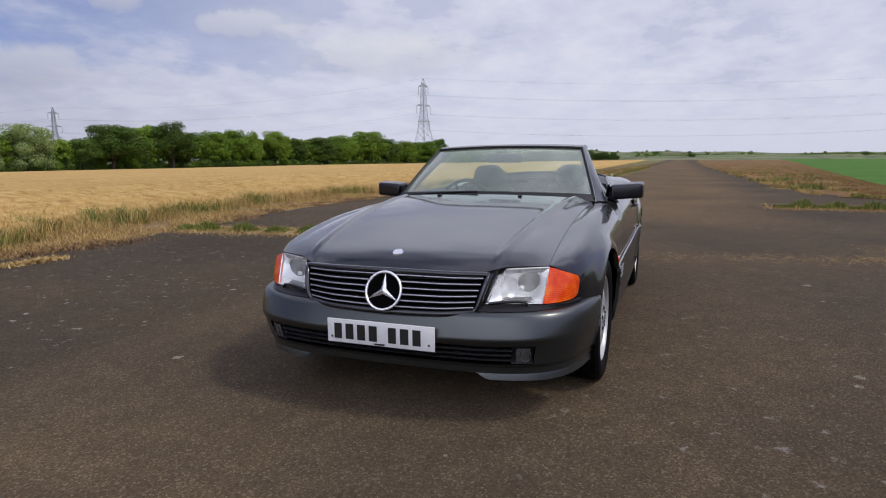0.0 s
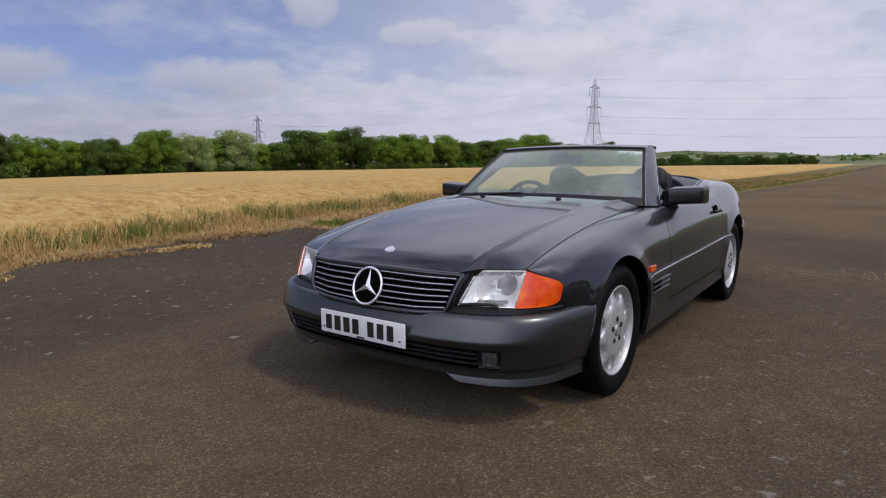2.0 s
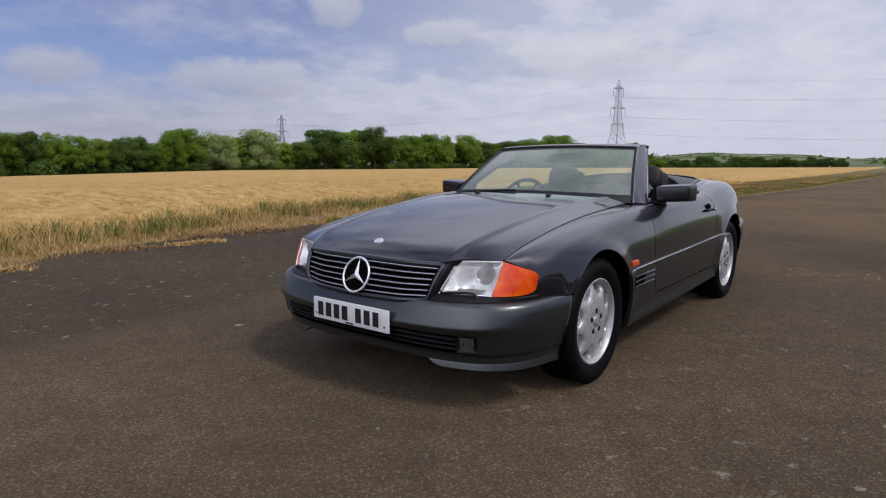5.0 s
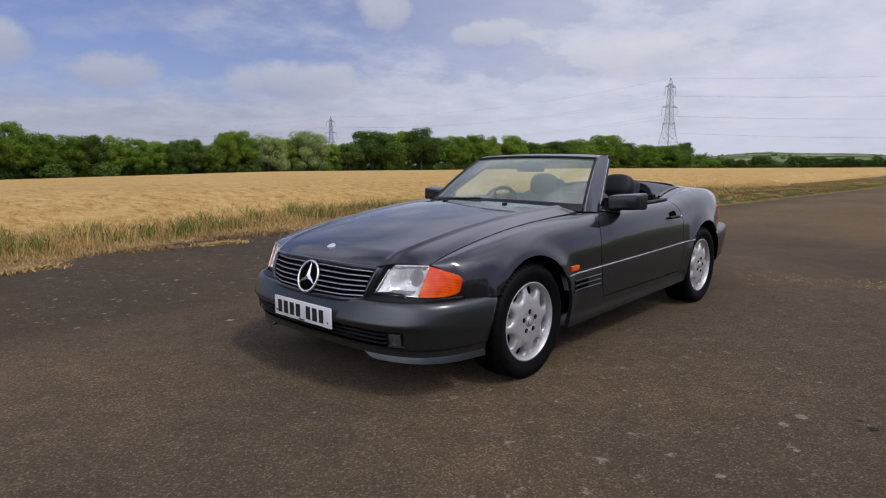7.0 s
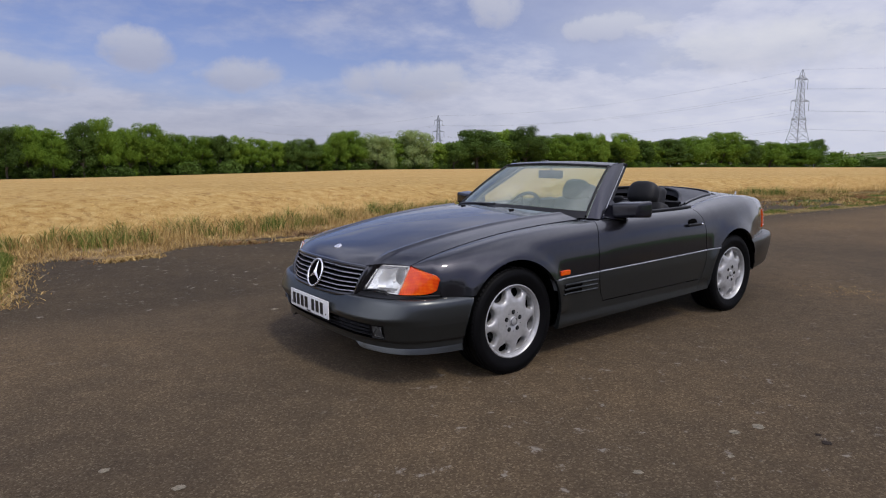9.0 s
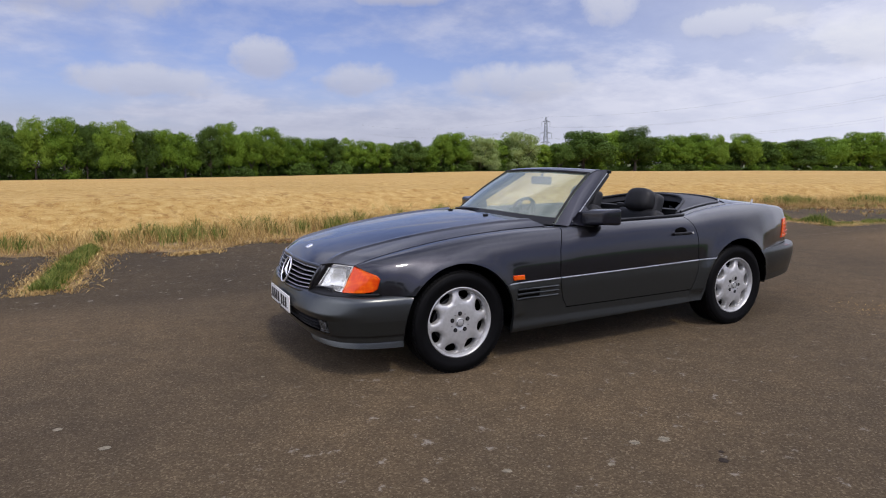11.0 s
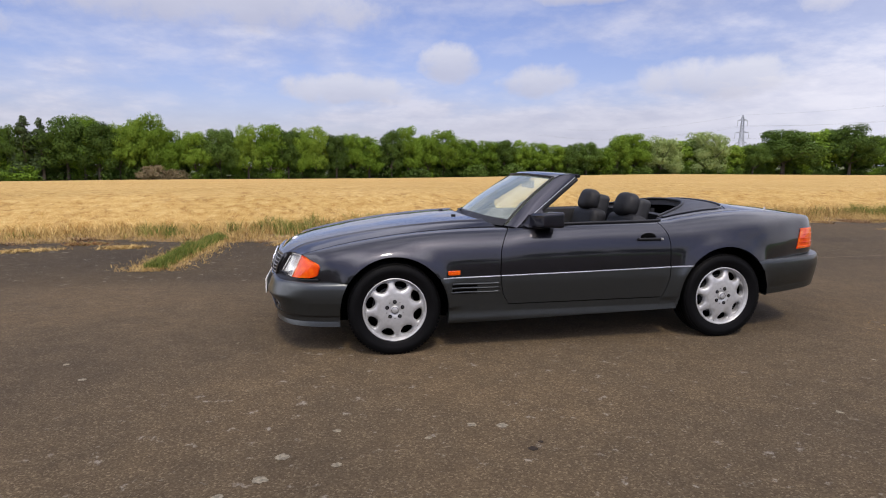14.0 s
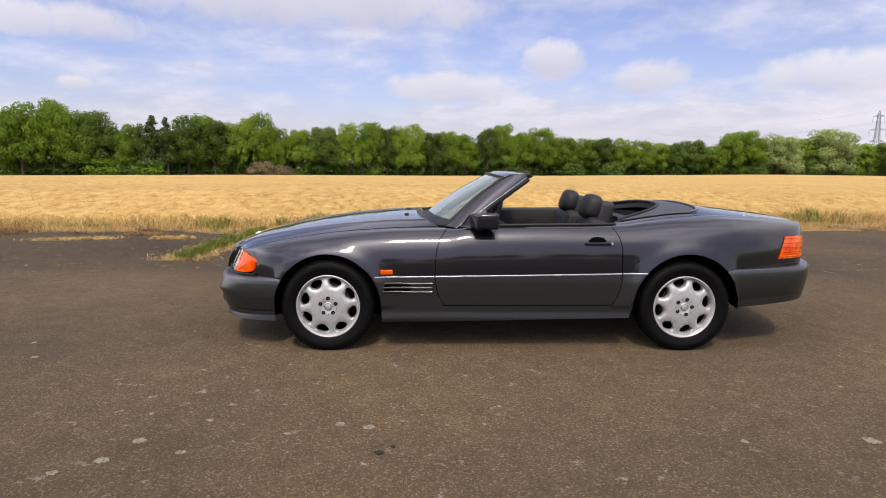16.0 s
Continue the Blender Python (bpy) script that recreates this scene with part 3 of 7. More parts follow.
def build_crop():
    xs = taper([(-160, -40, 6), (-40, -14, 1.5), (-14, 40, 0.5), (40, 120, 3), (120, 481, 15)])
    ts = np.concatenate((np.linspace(0, 0.02, 9), np.linspace(0.0235, 0.12, 28), np.linspace(0.13, 1, 36)))
    verts, faces = [], []
    for x in xs:
        a, b = crop_edge(x) + max(0, x - 22) * 0.03, crop_far(x)
        verts.append((x, a - 0.05, float(ground_z(x, a)) - 0.01))
        for t in ts:
            y = a + (b - a) * t
            d = y - a
            swell = 0.05 * noise.noise(Vector((x * 0.5, y * 0.5, 2))) + 0.06 * noise.noise(Vector((x * 1.7, y * 1.7, 5))) * (t < 0.13)
            verts.append((x, y, float(ground_z(x, y)) + (CROP_H - 0.06) * min(1.0, 0.30 + 0.34 * d) + swell * min(1, 0.2 + d)))
    m = len(ts) + 1
    for i in range(len(xs) - 1):
        for k in range(m - 1):
            p = i * m + k
            faces.append((p, p + m, p + m + 1, p + 1))
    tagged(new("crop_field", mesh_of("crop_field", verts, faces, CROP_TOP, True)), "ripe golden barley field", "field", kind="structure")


build_crop()


def blades(name, x, y, z0, h, lean, width, mat, label, category, seed):
    """Many thin upright blades with bent tips, one mesh."""
    rng = np.random.default_rng(seed)
    n = len(x)
    ang = rng.uniform(0, 2 * np.pi, n)
    side = np.stack([np.cos(ang), np.sin(ang), np.zeros(n)], -1) * (width / 2)[:, None]
    to = rng.uniform(0, 2 * np.pi, n)
    off = np.stack([np.cos(to), np.sin(to), np.zeros(n)], -1) * (lean * h)[:, None]
    base = np.stack([x, y, z0], -1)
    up = np.zeros((n, 3))
    up[:, 2] = h
    mid, tip = base + up * 0.6 + off * 0.35, base + up + off
    tris = np.stack([np.stack([base - side, base + side, mid + side], 1), np.stack([base - side, mid + side, mid - side], 1), np.stack([mid - side, mid + side, tip], 1)], 1)
    ob = new(name, blades_mesh(name, tris, mat))
    return tagged(ob, label, category, kind="stuff")


def blades_mesh(name, tris, mat):
    """Three triangles a blade, joined over five points, so that each blade is one island."""
    n = len(tris)
    me = bpy.data.meshes.new(name)
    five = np.stack([tris[:, 0, 0], tris[:, 0, 1], tris[:, 0, 2], tris[:, 1, 2], tris[:, 2, 2]], 1)
    me.vertices.add(n * 5)
    me.vertices.foreach_set("co", np.ascontiguousarray(five, dtype=np.float32).ravel())
    idx = (np.arange(n, dtype=np.int32)[:, None] * 5 + np.array([0, 1, 2, 0, 2, 3, 3, 2, 4], dtype=np.int32)[None, :]).ravel()
    me.loops.add(n * 9)
    me.loops.foreach_set("vertex_index", idx)
    me.polygons.add(n * 3)
    me.polygons.foreach_set("loop_start", np.arange(0, n * 9, 3, dtype=np.int32))
    me.materials.append(mat)
    me.update(calc_edges=True)
    return me


def clump_mask(x, y, size, seed, cut):
    v = np.array([noise.noise(Vector((a / size, b / size, seed))) for a, b in zip(x, y)])
    return v > cut


def build_plants():
    rng = np.random.default_rng(5)
    # standing barley: dense at the near edge, thinner farther in
    n = 70000
    x = rng.uniform(-16, 34, n)
    edge = np.array([crop_edge(a) for a in np.linspace(-16, 34, 400)])
    e = np.interp(x, np.linspace(-16, 34, 400), edge)
    d = rng.exponential(3.2, n)
    y = e - 0.25 + d
    h = CROP_H * rng.uniform(0.86, 1.05, n) * np.clip(0.34 + d * 0.30, 0.34, 1.0)
    blades("barley", x, y, ground_z(x, y), h * 0.94, rng.uniform(0.3, 1.2, n), rng.uniform(0.006, 0.013, n), EARS, "ripe golden barley with nodding ears", "crop", 6)
    # dry grass along the rim
    n = 88000
    x = rng.uniform(-16, 24, n)
    e = RUN_L(x) + np.array([0.30 * wobble(a, 12, 0.9) + 0.12 * wobble(a, 14, 0.3) for a in x])
    d = np.abs(rng.normal(0, 1.0, n)) * 1.3
    y = e - 0.36 + d
    keep = clump_mask(x, y, 0.8, 3.3, -0.25)
    x, y, d = x[keep], y[keep], d[keep]
    n = len(x)
    h = np.clip(0.04 + d * 0.09, 0.03, 0.20) * rng.uniform(0.5, 1.25, n) * verge_width(x) / 1.9
    blades("dry_grass", x, y, ground_z(x, y), h, rng.uniform(0.4, 1.6, n), rng.uniform(0.003, 0.008, n), DRY_GRASS, "dry straw-coloured grass on the verge", "grass", 7)
    # taller bleached stalks between verge and crop
    n = 13000
    x = rng.uniform(-16, 24, n)
    y = CROP_L(x) + verge_width(x) + np.clip(rng.normal(-0.45, 0.38, n), -1.3, 0.5)
    blades("dry_grass", x, y, ground_z(x, y), rng.uniform(0.10, 0.40, n) * verge_width(x) / 1.9, rng.uniform(0.2, 0.9, n), rng.uniform(0.004, 0.009, n), DRY_GRASS, "tall bleached grass at the edge of the crop", "grass", 12)
    # green tufts in the verge, in uneven clumps
    n = 80000
    x = rng.uniform(-14, 24, n)
    y = CROP_L(x) + verge_width(x) + np.clip(rng.normal(-0.38, 0.36, n), -1.2, 0.5)
    v = np.array([noise.noise(Vector((a / 0.34, b / 0.5, 8.1))) + 0.8 * noise.noise(Vector((a / 1.6, b / 1.6, 2.1))) for a, b in zip(x, y)])
    keep = (rng.random(len(x)) < np.clip(0.16 + v * 2.4, 0.0, 1.0)) & (rng.random(len(x)) < np.clip(0.75 + (x + 1.0) * 0.16, 0.16, 0.75))
    x, y, v = x[keep], y[keep], v[keep]
    n = len(x)
    h = rng.uniform(0.10, 0.34, n) * np.clip(1 + (x + 1.0) * 0.12, 0.5, 1.0) * np.clip(0.6 + v, 0.6, 1.4)
    blades("green_grass", x, y, ground_z(x, y), h, rng.uniform(0.15, 0.8, n), rng.uniform(0.005, 0.012, n), GREEN_GRASS, "tufts of green grass on the verge", "grass", 8)
    # brown dead weeds strewn along the tarmac's rim
    n = 48000
    x = rng.uniform(-14, 22, n)
    y = RUN_L(x) + np.array([0.30 * wobble(a, 12, 0.9) for a in x]) + rng.normal(-0.16, 0.24, n)
    keep = clump_mask(x, y, 0.7, 5.7, 0.10)
    x, y = x[keep], y[keep]
    n = len(x)
    blades("weeds", x, y, ground_z(x, y), rng.uniform(0.01, 0.06, n), rng.uniform(0.6, 3.0, n), rng.uniform(0.005, 0.012, n), DEAD_WEEDS, "brown dead weeds along the tarmac rim", "weeds", 13)
    # rusty weeds on the far verges, low at the tarmac and taller towards the field
    n = 98000
    x = 14 + rng.exponential(24, n)
    south = rng.random(n) < 0.72
    w = rng.random(n)
    y = np.where(south, RUN_R(x) + 0.3 - w * (RUN_R(x) + 0.3 - FIELD_R(x)), RUN_L(x) + rng.uniform(-0.1, 2.3, n))
    h = rng.uniform(0.03, 0.13, n) * np.where(south, 0.9 - 0.2 * w, 1.0)
    keep = clump_mask(x, y, 0.9, 4.4, -0.08) & (clump_mask(x, y, 2.6, 7.4, -0.12) | (w > 0.5))
    x, y, h, n = x[keep], y[keep], h[keep], int(keep.sum())
    blades("weeds", x, y, ground_z(x, y), h, rng.uniform(0.3, 1.4, n), rng.uniform(0.006, 0.018, n), RUSTY_GRASS, "rusty brown weeds on the verge", "weeds", 9)

    # the old lane east of the car is overgrown in patches, from the joint to the crop
    for name, mat, cut, seed, tall, count, text in (("green_grass", GREEN_GRASS, 0.16, 3.9, 0.12, 34000, "yellow-green grass over the old lane"), ("dry_grass", DRY_GRASS, 0.02, 5.2, 0.10, 44000, "dry grass over the old lane"), ("weeds", RUSTY_GRASS, 0.0, 8.8, 0.09, 40000, "rusty weeds over the old lane")):
        x = 13.5 + rng.gamma(2.2, 10.0, count)
        w = rng.random(count)
        y = 3.25 - 0.012 * (x - 13) + w * (RUN_L(x) + 0.3 - (3.25 - 0.012 * (x - 13)))
        thick = np.clip((x - 13) / 9.0, 0.0, 1.0)
        keep = clump_mask(x / 2.2, y, 0.7, seed, cut) & (rng.random(count) < thick)
        x, y = x[keep], y[keep]
        n = len(x)
        blades(name, x, y, ground_z(x, y), rng.uniform(0.04, tall, n), rng.uniform(0.3, 1.3, n), rng.uniform(0.010, 0.026, n), mat, text, "grass" if "grass" in name else "weeds", 31)
    # greener tufts and dead straw among them
    for name, mat, cut, seed, tall, text in (("green_grass", GREEN_GRASS, 0.28, 6.6, 0.22, "green tufts among the weeds"), ("dry_grass", DRY_GRASS, 0.14, 9.6, 0.14, "dead straw among the weeds")):
        n = 30000
        x = 14 + rng.exponential(20, n)
        y = RUN_R(x) + 0.4 - rng.random(n) * (RUN_R(x) + 0.4 - FIELD_R(x))
        keep = clump_mask(x, y, 0.8, seed, cut)
        x, y = x[keep], y[keep]
        n = len(x)
        blades(name, x, y, ground_z(x, y), rng.uniform(0.04, tall, n) * np.clip((y - FIELD_R(x)) / 2.5, 0.35, 1.0), rng.uniform(0.2, 1.1, n), rng.uniform(0.008, 0.022, n), mat, text, "grass", 10)


build_plants()


def grass_strip(x0, y0, x1, y1, wide, n, seed, tall, litter=None, least=0.10):
    """Grass that grows out of a joint in the tarmac, with a rim of straw."""
    rng = np.random.default_rng(seed)
    dx, dy = x1 - x0, y1 - y0
    L = math.hypot(dx, dy)
    ux, uy = dx / L, dy / L
    verts, faces = [], []
    m = int(L / 0.12) + 2
    for i in range(m):
        s = i / (m - 1) * L
        w = wide * (0.95 + 0.35 * wobble(s, seed, 0.5)) * min(1, 0.25 + s / 0.5)
        for k in (-1, -0.5, 0, 0.5, 1):
            off = k * w + 0.12 * wobble(s, seed + 4 + k, 0.16)
            px, py = x0 + ux * s - uy * off, y0 + uy * s + ux * off
            verts.append((px, py, float(ground_z(px, py)) + 0.004 + 0.014 * (1 - abs(k))))
    for i in range(m - 1):
        for k in range(4):
            p = i * 5 + k
            faces.append((p, p + 5, p + 6, p + 1))
    tagged(new("straw_strip", mesh_of("straw_strip", verts, faces, litter or STRAW_MAT, True)), "strip of straw litter in a tarmac joint", "straw", kind="stuff")
    s = rng.uniform(0.1, L, n)
    o = rng.normal(0, wide * 0.29, n)
    x, y = x0 + ux * s - uy * o, y0 + uy * s + ux * o
    h = tall * np.clip(1.15 - np.abs(o) / wide, 0.3, 1) * rng.uniform(0.45, 1.2, n)
    lush = np.array([noise.noise(Vector((a / 0.45, seed * 1.7, 0.2))) for a in s])
    h = h * np.clip(0.55 + 1.5 * lush, least, 1.35)
    half = n * 3 // 4
    blades("green_grass", x[:half], y[:half], ground_z(x[:half], y[:half]), h[:half], rng.uniform(0.15, 0.7, half), rng.uniform(0.005, 0.011, half), GREEN_GRASS, "green grass growing in a tarmac joint", "grass", seed + 1)
    r = n - half
    extra = np.random.default_rng(seed + 20)
    m = n // 2
    s, o = extra.uniform(-0.1, L, m), extra.normal(0, wide * 0.75, m)
    xx, yy = x0 + ux * s - uy * o, y0 + uy * s + ux * o
    blades("dry_grass", xx, yy, ground_z(xx, yy), extra.uniform(0.015, 0.05, m), extra.uniform(0.6, 3.0, m), extra.uniform(0.003, 0.008, m), DRY_GRASS, "straw lying beside a tarmac joint", "grass", seed + 21)
    x, y = x[half:] - uy * rng.normal(0, wide * 0.5, r), y[half:] + ux * rng.normal(0, wide * 0.5, r)
    blades("dry_grass", x, y, ground_z(x, y), h[half:] * 0.45, rng.uniform(0.4, 1.2, r), rng.uniform(0.005, 0.010, r), DRY_GRASS, "dry grass beside a tarmac joint", "grass", seed + 2)


grass_strip(-2.60, 3.05, -2.30, 6.3, 0.25, 9000, 60, 0.19, None, 0.6)


def weed_patch(x0, y0, x1, y1, wide, n, seed, thin=1.0):
    """Low rusty weeds and straw lying on the tarmac."""
    rng = np.random.default_rng(seed)
    s, o = rng.beta(1.6, 1.6, n), rng.normal(0, wide, n)
    x, y = x0 + (x1 - x0) * s + rng.normal(0, wide, n), y0 + (y1 - y0) * s + o
    blades("weeds", x, y, ground_z(x, y), rng.uniform(0.012, 0.05, n) * thin, rng.uniform(0.5, 3.0, n) / thin, rng.uniform(0.006, 0.014, n) * thin, RUSTY_GRASS if seed % 2 else DRY_GRASS, "low rusty weeds and straw on the tarmac", "weeds", seed)


for i, (x0, y0, x1, y1) in enumerate(((-5.9, 4.95, -4.4, 5.3), (-4.6, 5.9, -4.0, 5.85), (-3.9, 5.3, -3.3, 5.35), (0.3, 6.0, 1.05, 5.85), (1.25, 5.85, 1.95, 5.75), (-7.6, 4.9, -6.4, 5.2), (-1.3, 5.25, -0.6, 5.4))):
    weed_patch(x0, y0, x1, y1, 0.09, 700, 80 + i)
for i, (x0, y0, x1, y1, k) in enumerate(((4.2, -1.7, 4.5, -2.6, 110), (4.3, -2.6, 5.0, -4.0, 260), (5.2, -3.2, 5.8, -4.6, 160), (4.0, -0.9, 4.2, -1.5, 50), (4.8, -3.6, 5.2, -4.6, 180))):
    weed_patch(x0, y0, x1, y1, 0.17, k * 4, 102 + 2 * i, 0.33)
grass_strip(4.95, 4.0, 4.75, 6.6, 0.36, 6000, 63, 0.15)
grass_strip(11.55, 3.2, 11.2, 5.7, 0.34, 4200, 90, 0.17)
grass_strip(10.9, 3.45, 30.0, 2.5, 0.24, 14000, 66, 0.10, MEADOW)
grass_strip(30.0, 2.5, 75.0, 2.2, 0.40, 12000, 75, 0.12, MEADOW)
grass_strip(11.5, -3.0, 11.0, -9.6, 0.50, 9000, 69, 0.25, RUST_SOIL, 0.3)
grass_strip(20.5, -4.2, 20.1, -5.6, 0.5, 2200, 72, 0.12)


def build_lichen():
    """Pale flat lichen blotches and a few dark oil spots on the tarmac."""
    rng = random.Random(9)
    for nm, mat, pts, label in (("lichen_blotch", LICHEN, SPOTS, "pale lichen blotch on the tarmac"), ("oil_spot", OIL, OILS, "dark oily spot on the tarmac")):
        for x, y, r in pts:
            n = 40
            ring = []
            for k in range(n):
                a = 2 * math.pi * k / n
                rr = 0.82 * r * (1 + 0.45 * noise.noise(Vector((x * 5 + math.cos(a) * 1.4, y * 5 + math.sin(a) * 1.4, 3))) + 0.22 * noise.noise(Vector((x * 9 + math.cos(a) * 5, y * 9 + math.sin(a) * 5, 7))))
                ring.append((x + math.cos(a) * rr * 1.15, y + math.sin(a) * rr, 0.004))
            top = [(x + (vx - x) * 0.8, y + (vy - y) * 0.8, 0.0055) for vx, vy, _ in ring]
            faces = [(k, (k + 1) % n, n + (k + 1) % n, n + k) for k in range(n)] + [tuple(range(n, 2 * n))]
            tagged(new(nm, mesh_of(nm, ring + top, faces, mat)), label, "stain", nm + " marks", kind="stuff")


SPOTS = [(-0.67, -2.26, 0.036), (-0.75, -2.45, 0.036), (-0.9, -2.56, 0.025), (-0.43, -2.38, 0.025), (-0.42, -2.03, 0.022), (0.4, -2.12, 0.032), (0.01, -2.19, 0.018), (2.22, -2.29, 0.022), (2.85, -2.29, 0.043), (-1.94, -1.01, 0.025), (-2.15, -0.68, 0.022), (0.25, -2.08, 0.025), (1.13, 2.52, 0.036), (-0.52, 1.55, 0.032), (-1.11, -0.38, 0.011), (2.68, 1.95, 0.029)]
OILS = [(0.47, -2.39, 0.025), (0.53, -2.33, 0.014)]
build_lichen()


def build_seam():
    """Thin pale joint between two lanes, seen behind the car."""
    verts, faces = [], []
    for i, x in enumerate(np.arange(3.3, 14.0, 0.2)):
        y = 2.30 + 0.03 * wobble(x, 3, 1.2) + 0.03 * x
        w = 0.008 + 0.006 * abs(wobble(x, 9, 0.4))
        verts += [(x, y - w, 0.004), (x, y + w, 0.004)]
        if i:
            faces.append((2 * i - 2, 2 * i, 2 * i + 1, 2 * i - 1))
    tagged(new("tarmac_joint", mesh_of("tarmac_joint", verts, faces, JOINT)), "thin pale joint between tarmac lanes", "joint", kind="stuff")


build_seam()

# ---- trees ----


def tree_parts(seed, height, spread, trunk_h, leaf_n, leaf, mat, crown_low, lean=0.0, shape="round"):
    """Trunk with limbs, and a crown of many leaf sprays gathered in uneven clumps."""
    rng = np.random.default_rng(seed)
    bm = bmesh.new()

    def limb(p, q, r0, r1):
        d = (q - p)
        m = Matrix.Translation((p + q) / 2) @ d.to_track_quat("Z", "Y").to_matrix().to_4x4()
        bmesh.ops.create_cone(bm, cap_ends=True, segments=7, radius1=r0, radius2=r1, depth=d.length, matrix=m)

    top = Vector((lean, 0, trunk_h))
    limb(Vector((0, 0, -0.3)), top, 0.032 * height, 0.02 * height)
    clumps = []
    nl = 58 if shape == "round" else 36
    for i in range(nl):
        if shape == "cone":
            f = i / nl
            a = rng.uniform(0, 6.28)
            r = spread * (1 - f) ** 0.8 * 0.8 + 0.15
            c = Vector((math.cos(a) * r * 0.7, math.sin(a) * r * 0.7, crown_low + (height - crown_low) * f))
            clumps.append((c, 0.35 + r * 0.45))
            continue
        a, u = rng.uniform(0, 6.28), rng.uniform(0, 1)
        zf = rng.uniform(0, 1)
        rad = spread * math.sqrt(max(0.05, 1 - (abs(zf - 0.40) / 0.66) ** 2)) * (0.30 + 0.58 * math.sqrt(u))
        c = Vector((math.cos(a) * rad, math.sin(a) * rad, crown_low + (height - crown_low) * (0.10 + 0.82 * zf)))
        clumps.append((c, rng.uniform(0.17, 0.34) * spread))
        if i < 9:
            limb(top - Vector((0, 0, trunk_h * rng.uniform(0, 0.3))), c, 0.010 * height, 0.003 * height)
    if shape == "round":
        clumps.append((Vector((lean, 0, height - 0.22 * spread)), 0.24 * spread))
        clumps.append((Vector((lean, 0, (height + crown_low) / 2)), 0.55 * spread))
    ws = np.array([r ** 2 for _, r in clumps])
    pick = rng.choice(len(clumps), leaf_n, p=ws / ws.sum())
    cen = np.array([tuple(c) for c, _ in clumps])[pick]
    rad = np.array([r for _, r in clumps])[pick]
    d = rng.normal(0, 1, (leaf_n, 3))
    d /= np.linalg.norm(d, axis=1)[:, None]
    shell = rng.uniform(0.45, 1.10, leaf_n) ** 0.5
    p = cen + d * (rad * shell)[:, None] * np.array([1.0, 1.0, 0.85])
    p[:, 2] = np.maximum(p[:, 2], 0.15)
    # leaf sprays face outwards, roughly
    nrm = d + rng.normal(0, 0.30, (leaf_n, 3)) + np.array([0, 0, 0.18])
    nrm /= np.linalg.norm(nrm, axis=1)[:, None]
    t1 = np.cross(nrm, rng.normal(0, 1, (leaf_n, 3)))
    t1 /= np.linalg.norm(t1, axis=1)[:, None]
    t2 = np.cross(nrm, t1)
    s = (leaf * rng.uniform(0.55, 1.35, leaf_n))[:, None]
    leaves = np.stack([p + t1 * s, p - t1 * s * 0.55 + t2 * s * 0.75, p - t1 * s * 0.55 - t2 * s * 0.75], 1)
    return bm, leaves


def make_tree(name, label, seed, height, spread, trunk_h, leaf_n, leaf, mat, crown_low, shape="round"):
    bm, leaves = tree_parts(seed, height, spread, trunk_h, leaf_n, leaf, mat, crown_low, shape=shape)
    root = tagged(new(name), label, "tree", "trees along the field")
    part("trunk", bm, BARK, root, smooth=50)
    crown = new("crown", quads_mesh("crown", leaves, mat, True))
    crown.parent = root
    return root


def place(proto, used, x, y, h, base_h, turn, squash=1.0):
    """Puts a tree (the first use moves the original, later ones copy it)."""
    k = h / base_h
    m = pose(x, y, float(ground_z(x, y)) - 0.05, 0, 0, turn)
    if proto.name in used:
        t = copy_thing(proto, m)
    else:
        t = proto
        t.matrix_basis = m
        used.add(proto.name)
    t.scale = (k * squash, k * squash, k)
    return t


OAKS = [make_tree("oak_tree", "broad dark green oak tree behind the field", 100 + i, 12, 5.2, 3.4, 15000, 0.175, LEAF_DARK, 2.5) for i in range(3)]
ELMS = [make_tree("hedgerow_tree", "mid-green leafy tree in the field hedge", 120 + i, 11, 4.6, 3.0, 13500, 0.165, LEAF_MID, 2.2) for i in range(4)]
LIGHTS = [make_tree("ash_tree", "light green tree in the field hedge", 140 + i, 11, 4.6, 3.0, 13000, 0.165, LEAF_LIGHT, 2.3) for i in range(2)]
SILVERS = [make_tree("whitebeam_tree", "pale silvery green tree in the field hedge", 150 + i, 12, 5.8, 2.5, 16000, 0.17, LEAF_SILVER, 0.9) for i in range(2)]
FIRS = [make_tree("conifer_tree", "dark narrow conifer above the hedge", 160, 12, 2.6, 9.5, 6000, 0.21, LEAF_CONIFER, 2.0, "cone")]
BUSH = [make_tree("hedge_bush", "dense green hawthorn bush in the field hedge", 170 + i, 5, 3.8, 1.0, 2100, 0.27, [LEAF_DARK, LEAF_DARK, LEAF_MID][i], 0.0) for i in range(3)]
SHRUB = make_tree("hedge_shrub", "pale brownish half-dead shrub in the field hedge", 176, 5, 3.8, 1.0, 1700, 0.24, LEAF_DEAD, 0.9)
# trees seen only above others or far away have fewer, larger sprays
BACK = [make_tree("hedgerow_tree", "green tree in the second row of the hedge", 180 + i, 11, 4.7, 3.0, 3000, 0.36, [LEAF_MID, LEAF_DARK, LEAF_MID, LEAF_LIGHT][i], 1.6) for i in range(4)]


def hedge_y(x):
    return 138 + 0.27 * min(x, 150) + 0.06 * max(x - 150, 0)


